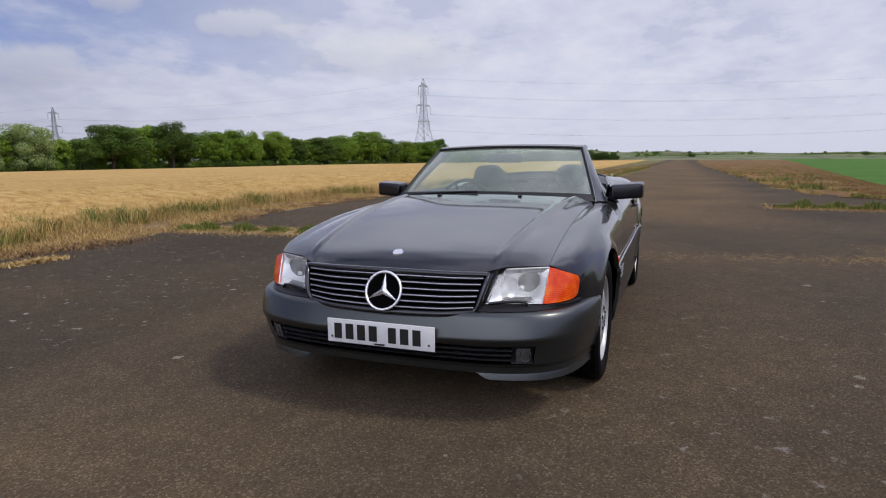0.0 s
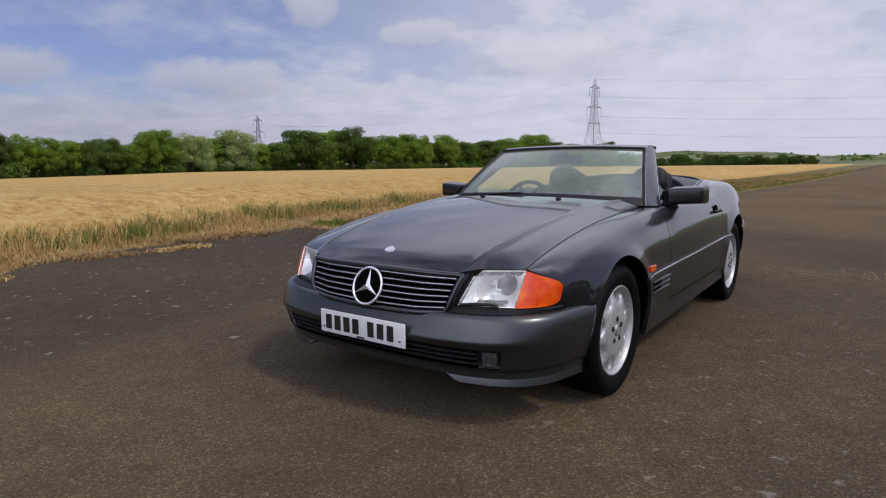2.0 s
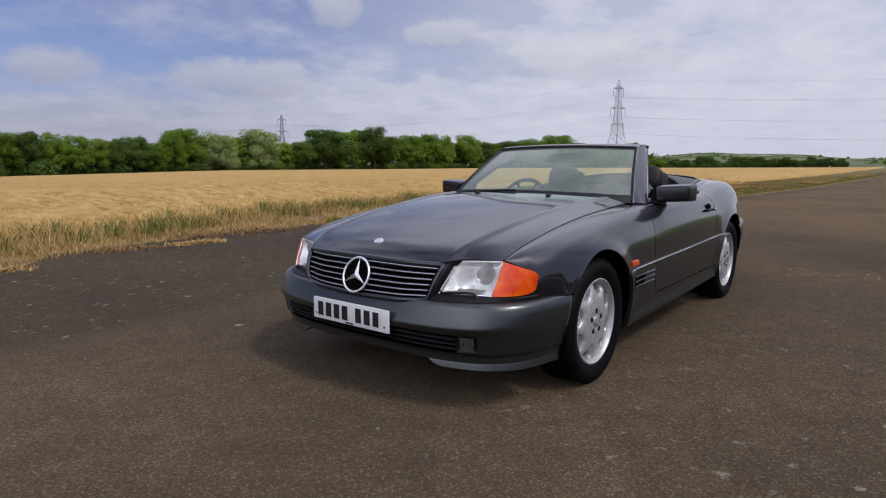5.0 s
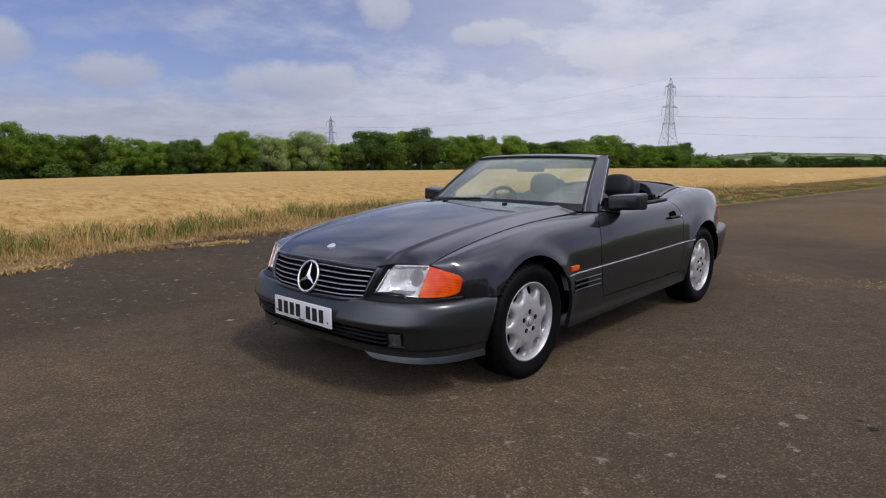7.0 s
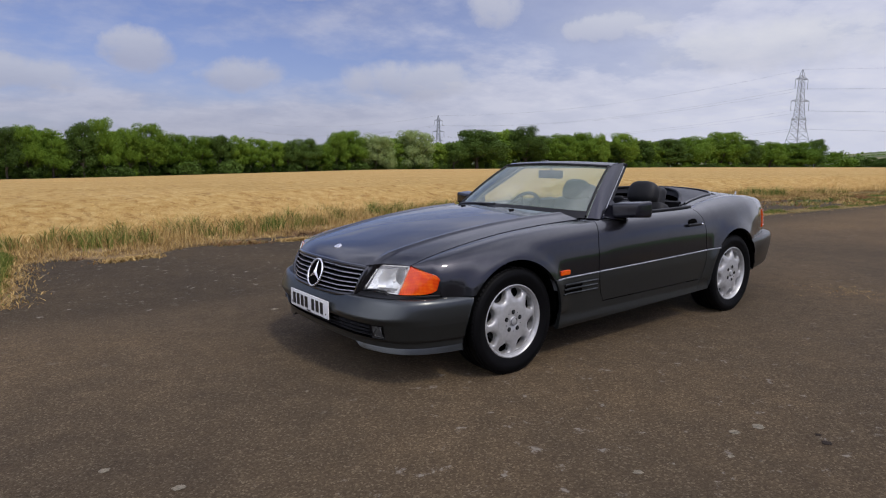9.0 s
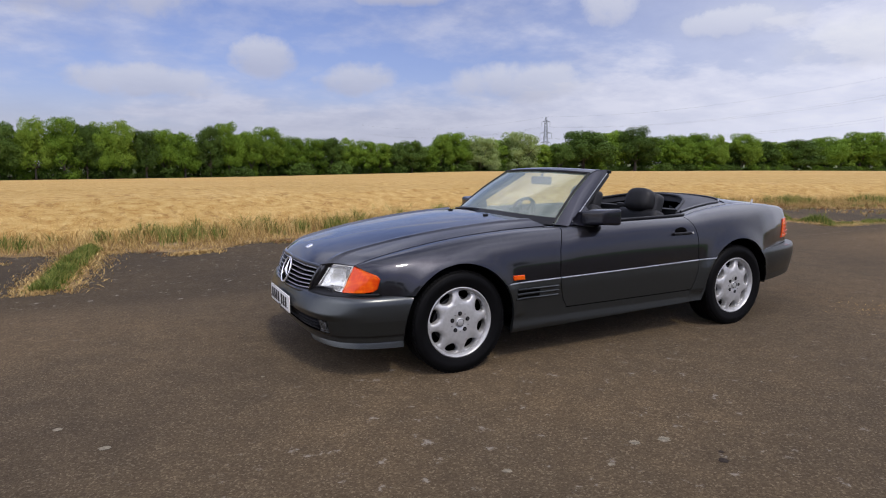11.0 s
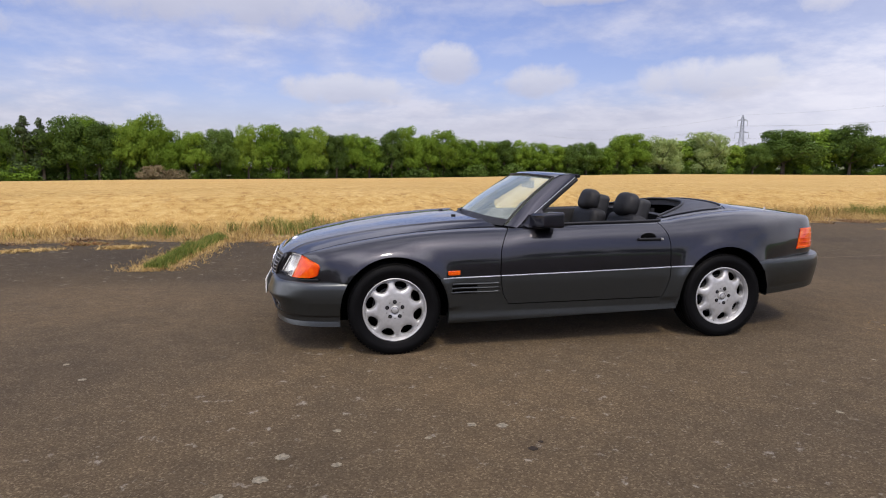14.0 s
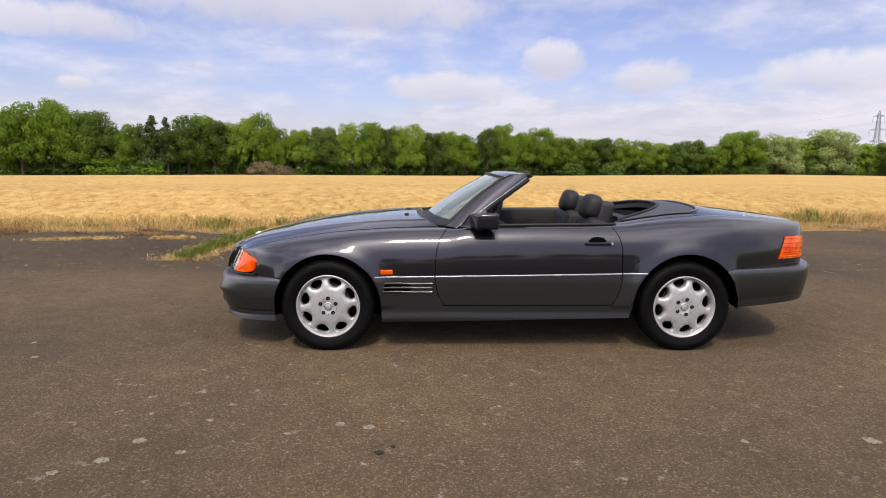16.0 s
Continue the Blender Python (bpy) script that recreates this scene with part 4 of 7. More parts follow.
def build_shade_mound():
    """Low mound of earth and undergrowth added along the hedge, the trees' shade put into its colour."""
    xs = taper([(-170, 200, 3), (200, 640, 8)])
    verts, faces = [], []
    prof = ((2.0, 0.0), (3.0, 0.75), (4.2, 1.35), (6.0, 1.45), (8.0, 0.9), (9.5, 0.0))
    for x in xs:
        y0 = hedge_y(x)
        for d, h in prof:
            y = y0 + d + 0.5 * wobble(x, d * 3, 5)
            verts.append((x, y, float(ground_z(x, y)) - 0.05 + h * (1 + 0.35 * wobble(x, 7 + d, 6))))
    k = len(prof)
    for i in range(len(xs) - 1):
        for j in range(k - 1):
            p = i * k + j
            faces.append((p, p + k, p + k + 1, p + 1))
    tagged(new("hedge_bank", mesh_of("hedge_bank", verts, faces, HEDGE_SHADE, True)), "added dark mound with the shade under the hedge trees in its colour", "bank", kind="structure")


def plant_trees():
    rng = random.Random(4)
    used = set()
    kinds = {"o": (OAKS, 12), "e": (ELMS, 11), "l": (LIGHTS, 11), "s": (SILVERS, 12), "f": (FIRS, 12)}
    # place along the hedge, top above the car's ground, half width, kind
    west = [(-78.7, 12.4, 4.4, "e"), (-73.5, 12.8, 2.9, "e"), (-69.8, 10.5, 3.8, "e"), (-66.4, 10.8, 4.1, "o"), (-60.9, 8.6, 3.0, "e"), (-58.3, 8.7, 2.3, "o"), (-56.0, 10.2, 3.1, "f"), (-53.3, 9.9, 2.4, "f"),
            (-49.7, 10.8, 4.9, "o"), (-46.9, 10.7, 3.3, "e"), (-44.3, 9.3, 4.1, "o"), (-41.0, 9.3, 2.9, "l"), (-38.2, 10.1, 2.7, "l"), (-35.4, 11.5, 3.3, "l"), (-31.5, 8.2, 2.7, "e"), (-27.1, 8.1, 3.0, "e"),
            (-22.6, 8.8, 3.8, "o"), (-16.9, 9.8, 2.8, "l"), (-12.3, 10.1, 3.6, "e"), (-8.5, 8.9, 2.6, "o"), (-5.5, 9.6, 2.6, "e"), (-2.6, 9.9, 3.1, "l")]
    mid = [(2.2, 8.0, 2.9, "o"), (5.9, 8.5, 2.9, "e"), (9.9, 8.0, 3.2, "e"), (15.4, 9.3, 3.0, "o"), (19.6, 10.4, 3.3, "e"), (24.8, 8.7, 2.8, "e"), (29.0, 9.6, 3.9, "l"), (35.5, 7.7, 3.4, "e"), (40.7, 7.4, 3.4, "e"),
           (45.7, 7.6, 3.7, "o"), (50.5, 8.0, 3.5, "e"), (56.3, 7.2, 3.5, "e"), (61.8, 6.7, 3.6, "e"), (66.7, 7.1, 3.3, "o"), (72.2, 7.5, 4.2, "o"), (77.2, 6.2, 3.4, "e"), (84.1, 9.6, 3.7, "l"), (89.9, 10.6, 4.4, "e"), (99.1, 9.7, 6.0, "s")]
    east = [(118.6, 11.9, 7.2, "s"), (140.0, 8.1, 4.6, "o"), (154.1, 13.2, 10.1, "o"), (182.0, 15.8, 8.5, "o"), (206.0, 12.8, 6.6, "e"), (221.4, 13.8, 7.1, "e"), (235.0, 13.6, 3.8, "l"), (251.8, 14.1, 7.1, "l"), (297.4, 12.4, 11.2, "o"),
            (323.0, 14.3, 8.5, "e"), (361.2, 18.0, 13.4, "e"), (394.9, 13.9, 8.2, "o"), (429.6, 13.1, 9.5, "e"), (480.9, 13.6, 13.7, "e"), (514.5, 16.5, 7.6, "o"), (563.2, 6.6, 12.5, "b"), (607.1, 4.4, 11.2, "b")]
    kinds["b"] = (BUSH, 5)
    broad = {"o": 5.2 / 12, "e": 4.6 / 11, "l": 4.6 / 11, "s": 5.8 / 12, "f": 2.6 / 12, "b": 3.8 / 5}
    row = west + mid + east
    i = 0
    for i, (x, top, half, k) in enumerate(row):
        protos, bh = kinds[k]
        y = hedge_y(x) + rng.uniform(1.0, 2.6)
        h = top - float(ground_z(x, y))
        place(protos[i % len(protos)], used, x, y, h, bh, rng.uniform(0, 360), min(max(half / (h * broad[k]), 0.55), 2.2) * (1.0 if k == "f" else 1.18))
    # lower trees behind that close the gaps under the same skyline
    line = np.array([(a, b) for a, b, _, k in row if k != "f"])
    x = -150.0
    while x < 540:
        protos, bh = BACK, 11
        y = hedge_y(x) + 6.5 + rng.uniform(-1, 2)
        low = float(min(np.interp(x - 4, line[:, 0], line[:, 1]), np.interp(x + 4, line[:, 0], line[:, 1])))
        place(protos[i % len(protos)], used, x, y, (low - float(ground_z(x, y))) * rng.uniform(0.80, 0.93), bh, rng.uniform(0, 360), rng.uniform(1.0, 1.25))
        x += rng.uniform(4.2, 6.2) * (1 + max(0, x - 200) / 300)
        i += 1
    # bushes under the crowns, in the trees' shade, and a few out in front where the hedge is green to the ground
    x = -150.0
    while x < 620:
        front = rng.random() < (0.85 if -64 < x < -50 or x > 190 else 0.12)
        y = hedge_y(x) + (rng.uniform(-1.5, 0.0) if front else rng.uniform(2.4, 4.0))
        place(BUSH[(i * 7 + i // 3) % 3], used, x, y, rng.uniform(2.6, 4.0) if front else rng.uniform(3.0, 4.2), 5, rng.uniform(0, 360), rng.uniform(0.9, 1.2) * (1.3 if front else 0.95))
        x += rng.uniform(3.2, 4.6) * (1 + max(0, x - 200) / 300)
        i += 1
    # one pale, half-dead shrub in front of the hedge
    place(SHRUB, used, -34.5, hedge_y(-34.5) - 1.2, 3.4, 5, 40, 1.35)
    place(SHRUB, used, -30.4, hedge_y(-30.4) - 1.0, 2.6, 5, 160, 1.35)
    # a hedgerow of round trees that goes on far down the runway
    for j in range(40):
        az = radians(17.6 - 12.4 * j / 39 + rng.uniform(-0.15, 0.15))
        r = 575 + 2.2 * j + rng.uniform(-6, 6)
        tall = j % 2 == 0 and j not in (4, 10, 12)
        h = rng.uniform(9.0, 13.0) * (1 - 0.006 * j) if tall else rng.uniform(5.0, 7.5)
        place(BACK[1] if tall else BUSH[j % 2], used, r * math.cos(az), r * math.sin(az), h, 11 if tall else 5, rng.uniform(0, 360), rng.uniform(1.15, 1.5) if tall else 1.1)
    for j in range(12):
        az = radians(rng.uniform(-24, 9))
        r = rng.choice((900, 1150, 1400)) + rng.uniform(-40, 40)
        x, y = r * math.cos(az), r * math.sin(az)
        if abs(y) < 14:
            continue
        place((BACK, BACK, BUSH)[j % 3][j % 2], used, x, y, rng.uniform(5, 9), (11, 11, 7)[j % 3], rng.uniform(0, 360), 1.3)
    # the hedge that closes the land to the south, behind the path
    x = -260.0
    while x < 60:
        place(BACK[i % 4], used, x, -92 + rng.uniform(-3, 3), rng.uniform(7.0, 11.0), 11, rng.uniform(0, 360), rng.uniform(1.2, 1.6))
        x += rng.uniform(7.5, 11.0)
        i += 1


build_shade_mound()
plant_trees()



def build_far_hedges():
    """Hedgerows and copses on the far hills, too far off to count."""
    rng = np.random.default_rng(31)
    quads = []
    for r0, count in ((1050, 3), (1350, 5), (1700, 7), (2100, 8), (2600, 9)):
        for j in range(count):
            az0 = rng.uniform(-27, 26)
            span = rng.uniform(2.0, 7.0)
            tilt = rng.uniform(-60, 60)
            n = int(span * r0 / 57 / 2.2)
            az = np.radians(az0 + np.linspace(0, span, n) + rng.normal(0, 0.02, n))
            r = r0 + tilt * np.linspace(0, 1, n) + rng.normal(0, 3, n)
            x, y = r * np.cos(az), r * np.sin(az)
            big = np.where(rng.random(n) < 0.05, rng.uniform(4.0, 7.0, n), rng.uniform(1.2, 2.6, n))
            z = ground_z(x, y)
            for a, b, c, h in zip(x, y, z, big):
                m = 16
                d = rng.normal(0, 1, (m, 3))
                d /= np.linalg.norm(d, axis=1)[:, None]
                p = np.array([a, b, c + h * 0.5]) + d * np.array([h * 0.55, h * 0.55, h * 0.5])
                t1 = np.cross(d, rng.normal(0, 1, (m, 3)))
                t1 /= np.linalg.norm(t1, axis=1)[:, None]
                t2 = np.cross(d, t1)
                k = h * 0.34
                quads.append(np.stack([p - t1 * k, p - t2 * k, p + t1 * k, p + t2 * k], 1))
    tagged(new("far_hedges", quads_mesh("far_hedges", np.concatenate(quads), LEAF_MID)), "dark hedgerows and copses on the far hills", "hedge", kind="stuff")


build_far_hedges()

# ---- pylons and lines ----


def beam(bm, p, q, w):
    p, q = Vector(p), Vector(q)
    d = q - p
    if d.length < 1e-5:
        return
    m = Matrix.Translation((p + q) / 2) @ d.to_track_quat("Z", "Y").to_matrix().to_4x4() @ Matrix.Diagonal((w, w, d.length, 1))
    bmesh.ops.create_cube(bm, size=1, matrix=m)


# crossarms: height and reach as shares of the tower's height
ARMS = [(0.51, 0.096), (0.69, 0.115), (0.905, 0.080)]


def make_pylon(x, y, top, turn, label):
    z0 = float(ground_z(x, y))
    H = top - z0
    root = tagged(new("pylon"), label, "pylon", "pylons of the power line")
    root.matrix_basis = pose(x, y, z0, 0, 0, turn)
    half = knots((0, 0.120), (0.22, 0.086), (0.51, 0.038), (0.70, 0.026), (0.93, 0.017), (1.0, 0.002))
    levels = [0, 0.12, 0.22, 0.31, 0.39, 0.46, 0.51, 0.56, 0.61, 0.65, 0.69, 0.74, 0.79, 0.85, 0.905, 0.945, 1.0]
    bm = bmesh.new()
    corners = [(-1, -1), (1, -1), (1, 1), (-1, 1)]
    for a, b in zip(levels, levels[1:]):
        ha, hb = float(half(a)) * H, float(half(b)) * H
        for i, (cx, cy) in enumerate(corners):
            beam(bm, (cx * ha, cy * ha, a * H), (cx * hb, cy * hb, b * H), 0.32)
            nx, ny = corners[(i + 1) % 4]
            beam(bm, (cx * ha, cy * ha, a * H), (nx * hb, ny * hb, b * H), 0.15)
            beam(bm, (nx * ha, ny * ha, a * H), (cx * hb, cy * hb, b * H), 0.15)
            beam(bm, (cx * hb, cy * hb, b * H), (nx * hb, ny * hb, b * H), 0.12)
    part("tower", bm, GALVANISED, root)
    for f, reach in ARMS:
        L, rise = reach * H, 0.022 * H
        for s in (-1, 1):
            bm = bmesh.new()
            h0 = float(half(f)) * H
            tip = (s * L, 0, f * H)
            for cy in (-1, 1):
                beam(bm, (s * h0, cy * h0, f * H), tip, 0.32)
                beam(bm, (s * h0, cy * h0, f * H + rise), tip, 0.22)
                for k in (0.3, 0.55, 0.8):
                    a = Vector((s * h0, cy * h0, f * H)).lerp(Vector(tip), k)
                    b = Vector((s * h0, cy * h0, f * H + rise)).lerp(Vector(tip), k)
                    beam(bm, a, b, 0.2)
            part("crossarm", bm, GALVANISED, root)
            bm = bmesh.new()
            n = 15
            for k in range(n):
                m = Matrix.Translation((s * L, 0, f * H - 0.3 - (k + 0.5) * 0.09 * H / n))
                bmesh.ops.create_cone(bm, cap_ends=True, segments=8, radius1=0.26, radius2=0.12, depth=0.06 * H / n * 1.4, matrix=m)
            part("insulator", bm, GALVANISED, root)
    return root


def wire_points(p, turn, top, f, s):
    z0 = float(ground_z(*p))
    H = top - z0
    L = dict(ARMS)[f] * H if f < 0.95 else 0
    a = radians(turn)
    return Vector((p[0] + math.cos(a) * s * L, p[1] + math.sin(a) * s * L, z0 + f * H - (0.3 + 0.09 * H if f < 0.95 else 0)))


PY_A, PY_B = (494.8, 207.4), (388.0, 518.0)
PY_C, PY_D = (635.0, -269.0), (300.0, 830.0)
make_pylon(*PY_A, 67.5, -20, "tall grey steel lattice pylon beyond the field")
make_pylon(*PY_B, 48.0, -20, "grey steel lattice pylon far behind the trees")
make_pylon(*PY_C, 66.5, -20, "tall grey steel lattice pylon beyond the field")


def build_wires():
    spans = [(PY_A, 67.5, PY_C, 66.5, 9.0), (PY_B, 48.0, PY_A, 67.5, 9.0), (PY_D, 54.0, PY_B, 48.0, 9.0)]
    for p, pt, q, qt, sag in spans:
        for f, s in [(f, s) for f, _ in ARMS for s in (-1, 1)] + [(1.0, 0)]:
            a, b = wire_points(p, -20, pt, f, s), wire_points(q, -20, qt, f, s)
            cu = bpy.data.curves.new("power_line", "CURVE")
            cu.dimensions, cu.bevel_depth, cu.bevel_resolution = "3D", 0.034, 1
            sp = cu.splines.new("POLY")
            n = 24
            sp.points.add(n)
            for i in range(n + 1):
                t = i / n
                v = a.lerp(b, t) - Vector((0, 0, 4 * sag * t * (1 - t)))
                sp.points[i].co = (*v, 1)
            cu.materials.append(WIRE)
            tagged(new("power_line", cu), "thin sagging overhead power line between pylons", "cable", "power lines")


build_wires()

# ---- materials of the car ----


def make_paint(name, base, flake, metal, rough, coat, cr=0.03):
    m, nt, b = material(name)
    co = nd(nt, "ShaderNodeTexCoord").outputs["Object"]
    fl = nd(nt, "ShaderNodeTexVoronoi", ins={"Vector": co, "Scale": 900.0}).outputs["Color"]
    k = nd(nt, "ShaderNodeSeparateColor", ins={0: fl}).outputs[0]
    col = ramp(nt, k, [(0.0, base), (0.8, base), (1.0, flake)])
    dust = ramp(nt, noise_tex(nt, co, 3.0, 6.0, 0.65), [(0.45, 0.0), (0.8, 0.012)])
    nt.links.new(mixc(nt, dust, col, (0.20, 0.18, 0.15)), b.inputs["Base Color"])
    b.inputs["Metallic"].default_value = metal
    b.inputs["Roughness"].default_value = rough
    b.inputs["Coat Weight"].default_value = coat
    b.inputs["Coat IOR"].default_value = 1.54
    b.inputs["Specular IOR Level"].default_value = 0.15
    nt.links.new(ramp(nt, noise_tex(nt, co, 7.0, 6.0, 0.7), [(0.35, cr), (0.75, cr + 0.025)]), b.inputs["Coat Roughness"])
    return m


def make_glass(name, tint, alpha_rough=0.0):
    """Thin tinted glass: clear straight through, with a Fresnel gloss."""
    m, nt, b = material(name)
    tr = nd(nt, "ShaderNodeBsdfTransparent", ins={0: (*tint, 1)})
    gl = nd(nt, "ShaderNodeBsdfGlossy", ins={0: (1, 1, 1, 1), "Roughness": alpha_rough})
    fr = nd(nt, "ShaderNodeFresnel", ins={0: 1.52})
    mx = nd(nt, "ShaderNodeMixShader", ins={0: mth(nt, "ADD", mth(nt, "MULTIPLY", fr.outputs[0], 1.2), 0.07, True), 1: tr.outputs[0], 2: gl.outputs[0]})
    # milky diffuse layer: dust, and the sky's reflection put into a colour
    milky_sheen = nd(nt, "ShaderNodeBsdfDiffuse", ins={0: (0.50, 0.59, 0.45, 1)})
    co = nd(nt, "ShaderNodeTexCoord").outputs["Object"]
    mx = nd(nt, "ShaderNodeMixShader", ins={0: ramp(nt, noise_tex(nt, co, 3.0, 4.0), [(0.3, 0.135), (0.7, 0.20)]), 1: mx.outputs[0], 2: milky_sheen.outputs[0]})
    nt.links.new(mx.outputs[0], nt.nodes["Material Output"].inputs[0])
    return m


def make_lens(name, col, scale, rough, through):
    """Fluted lamp plastic or glass."""
    m, nt, b = material(name)
    co = nd(nt, "ShaderNodeTexCoord").outputs["Object"]
    flute = nd(nt, "ShaderNodeTexWave", wave_type="BANDS", bands_direction="Y", ins={"Vector": co, "Scale": scale, "Distortion": 0.6, "Detail": 1.0}).outputs["Fac"]
    prism = nd(nt, "ShaderNodeTexWave", wave_type="BANDS", bands_direction="Z", ins={"Vector": co, "Scale": scale * 1.6, "Distortion": 1.2, "Detail": 1.0}).outputs["Fac"]
    # light caught in the lens, put into the base colour as brighter and darker spots
    glow = mth(nt, "ADD", mth(nt, "MULTIPLY", noise_tex(nt, co, 17.0, 2.0), 0.82), mth(nt, "MULTIPLY", prism, 0.18))
    lo, hi = (col[0] * 0.82, col[1] * 0.50, col[2]), (min(1.0, col[0] * 1.05), col[1] * 2.3, col[2] * 2.5)
    nt.links.new(ramp(nt, glow, [(0.36, lo), (0.52, col), (0.68, hi)]), b.inputs["Base Color"])
    b.inputs["Roughness"].default_value = rough
    b.inputs["Transmission Weight"].default_value = through
    b.inputs["IOR"].default_value = 1.25
    b.inputs["Coat Weight"].default_value = 0.55
    bump(nt, b, flute, 0.30, 0.003)
    return m


def make_fluted(name):
    """Fluted headlamp glass: part clear, part scattering, with a gloss."""
    m, nt, b = material(name)
    co = nd(nt, "ShaderNodeTexCoord").outputs["Object"]
    flute = nd(nt, "ShaderNodeTexWave", wave_type="BANDS", bands_direction="Y", ins={"Vector": co, "Scale": 20.0, "Distortion": 2.5, "Detail": 3.0}).outputs["Fac"]
    b.inputs["Base Color"].default_value = (0.86, 0.86, 0.83, 1)
    b.inputs["Roughness"].default_value = 0.08
    b.inputs["Coat Weight"].default_value = 0.8
    bump(nt, b, flute, 0.04, 0.001)
    tr = nd(nt, "ShaderNodeBsdfTransparent", ins={0: (0.96, 0.98, 0.98, 1)})
    patch_noise = noise_tex(nt, co, 24.0, 3.0)
    f = ramp(nt, mth(nt, "ADD", mth(nt, "MULTIPLY", flute, 0.08), mth(nt, "MULTIPLY", patch_noise, 0.92)), [(0.34, 0.16), (0.66, 0.29)])
    mx = nd(nt, "ShaderNodeMixShader", ins={0: f, 1: tr.outputs[0], 2: b.outputs[0]})
    nt.links.new(mx.outputs[0], nt.nodes["Material Output"].inputs[0])
    return m


PAINT = make_paint("blue_black_pearl_paint", (0.0192, 0.0190, 0.0228), (0.060, 0.059, 0.070), 0.90, 0.36, 1.0, 0.04)
CLAD = make_paint("slate_grey_cladding_paint", (0.066, 0.0710, 0.0705), (0.138, 0.148, 0.148), 0.85, 0.32, 0.30, 0.20)
BLACK_TRIM = make_plain("black_plastic", (0.007, 0.007, 0.008), 0.45, spec=0.3, var=0.2)
MIRROR_BLACK = make_plain("satin_black_housing", (0.008, 0.008, 0.012), 0.17, spec=0.5, var=0.15)
PILLAR = make_paint("dark_pillar_paint", (0.018, 0.0175, 0.0235), (0.05, 0.049, 0.062), 0.85, 0.36, 1.0, 0.06)
RUBBER = make_plain("tyre_rubber", (0.0028, 0.0028, 0.0031), 0.58, spec=0.10, var=0.25, scale=18.0, bmp=0.3)
# near-black for liners and floor, and for shade put into openings and recesses
DARK = make_plain("black_lining_and_shade", (0.0025, 0.0025, 0.0025), 0.95, spec=0.02)
ALLOY = make_plain("silver_alloy", (0.46, 0.46, 0.455), 0.42, 0.5, var=0.10, scale=40.0)
STEEL_DARK = make_plain("dull_steel", (0.045, 0.045, 0.048), 0.45, 0.5)
CHROME = make_plain("chrome", (0.80, 0.80, 0.82), 0.08, 1.0, var=0.03)
BRIGHT_TRIM = make_plain("bright_trim_strip", (0.40, 0.41, 0.44), 0.30, 0.5, var=0.08)
SATIN_CHROME = make_plain("satin_chrome", (0.82, 0.82, 0.84), 0.24, 0.75, var=0.03)
PLATE_WHITE = make_plain("white_plate", (0.70, 0.70, 0.68), 0.35, var=0.05)
PLATE_BLACK = make_plain("black_characters", (0.012, 0.012, 0.012), 0.4)
ORANGE = make_lens("amber_lens", (0.95, 0.105, 0.006), 26.0, 0.09, 0.32)
ORANGE_BACK = make_plain("amber_reflector", (0.95, 0.55, 0.16), 0.22, 0.35, var=0.5, scale=16.0, bmp=0.3)
CLEAR = make_fluted("headlamp_lens")
REFLECTOR = make_plain("lamp_reflector", (0.84, 0.83, 0.80), 0.26, 0.6, var=0.12, scale=26.0)
RED = make_lens("red_lens", (0.55, 0.02, 0.01), 30.0, 0.14, 0.2)
GLASS = make_glass("windscreen_glass", (0.74, 0.89, 0.77))
CABIN = make_plain("black_leather", (0.006, 0.006, 0.0068), 0.58, spec=0.35, var=0.25, scale=12.0, bmp=0.35)
CABIN_GREY = make_plain("dark_grey_plastic", (0.017, 0.0175, 0.019), 0.55, spec=0.35, var=0.15, scale=20.0, bmp=0.3)
FOG = make_plain("fog_lamp_glass", (0.105, 0.107, 0.102), 0.12, 0.3, var=0.3, scale=40.0)
SLAT = make_plain("satin_dark_slat", (0.030, 0.030, 0.032), 0.35, 0.2, var=0.1)
SOFT_COVER = make_plain("tonneau_skin", (0.030, 0.031, 0.036), 0.48, var=0.15, scale=18.0, bmp=0.2)

# ---- shape of the car: x runs back from the front axle, y to its right side, z up ----
WB, WZ, TYRE_R = 2.515, 0.318, 0.322
ARCHES = ((0.0, 0.372), (WB, 0.384))
W = knots((-0.72, 0.60), (-0.62, 0.705), (-0.505, 0.800), (-0.40, 0.842), (-0.25, 0.868), (0.0, 0.880), (0.4, 0.882), (0.75, 0.880), (1.4, 0.884), (2.0, 0.884),
          (2.5, 0.882), (2.8, 0.862), (3.05, 0.805), (3.25, 0.735), (3.37, 0.688), (3.45, 0.635), (3.50, 0.565), (3.53, 0.47))
ZL = knots((-0.75, 0.515), (-0.3, 0.522), (0.3, 0.532), (0.75, 0.538), (2.2, 0.566), (2.8, 0.586), (3.5, 0.612))
ZT = knots((-0.70, 0.672), (-0.62, 0.694), (-0.48, 0.733), (-0.26, 0.778), (-0.1, 0.804), (0.1, 0.829), (0.3, 0.845), (0.5, 0.856), (0.77, 0.864), (1.0, 0.870), (1.5, 0.880),
           (2.0, 0.886), (2.27, 0.918), (2.52, 0.943), (2.8, 0.955), (3.05, 0.945), (3.25, 0.926), (3.42, 0.905), (3.50, 0.893), (3.53, 0.885))
YT = knots((-0.72, 0.60), (-0.62, 0.690), (0.72, 0.690), (0.95, 0.735), (1.5, 0.748), (1.98, 0.735), (2.2, 0.690), (2.6, 0.640), (3.1, 0.595), (3.4, 0.55), (3.50, 0.50), (3.53, 0.44))


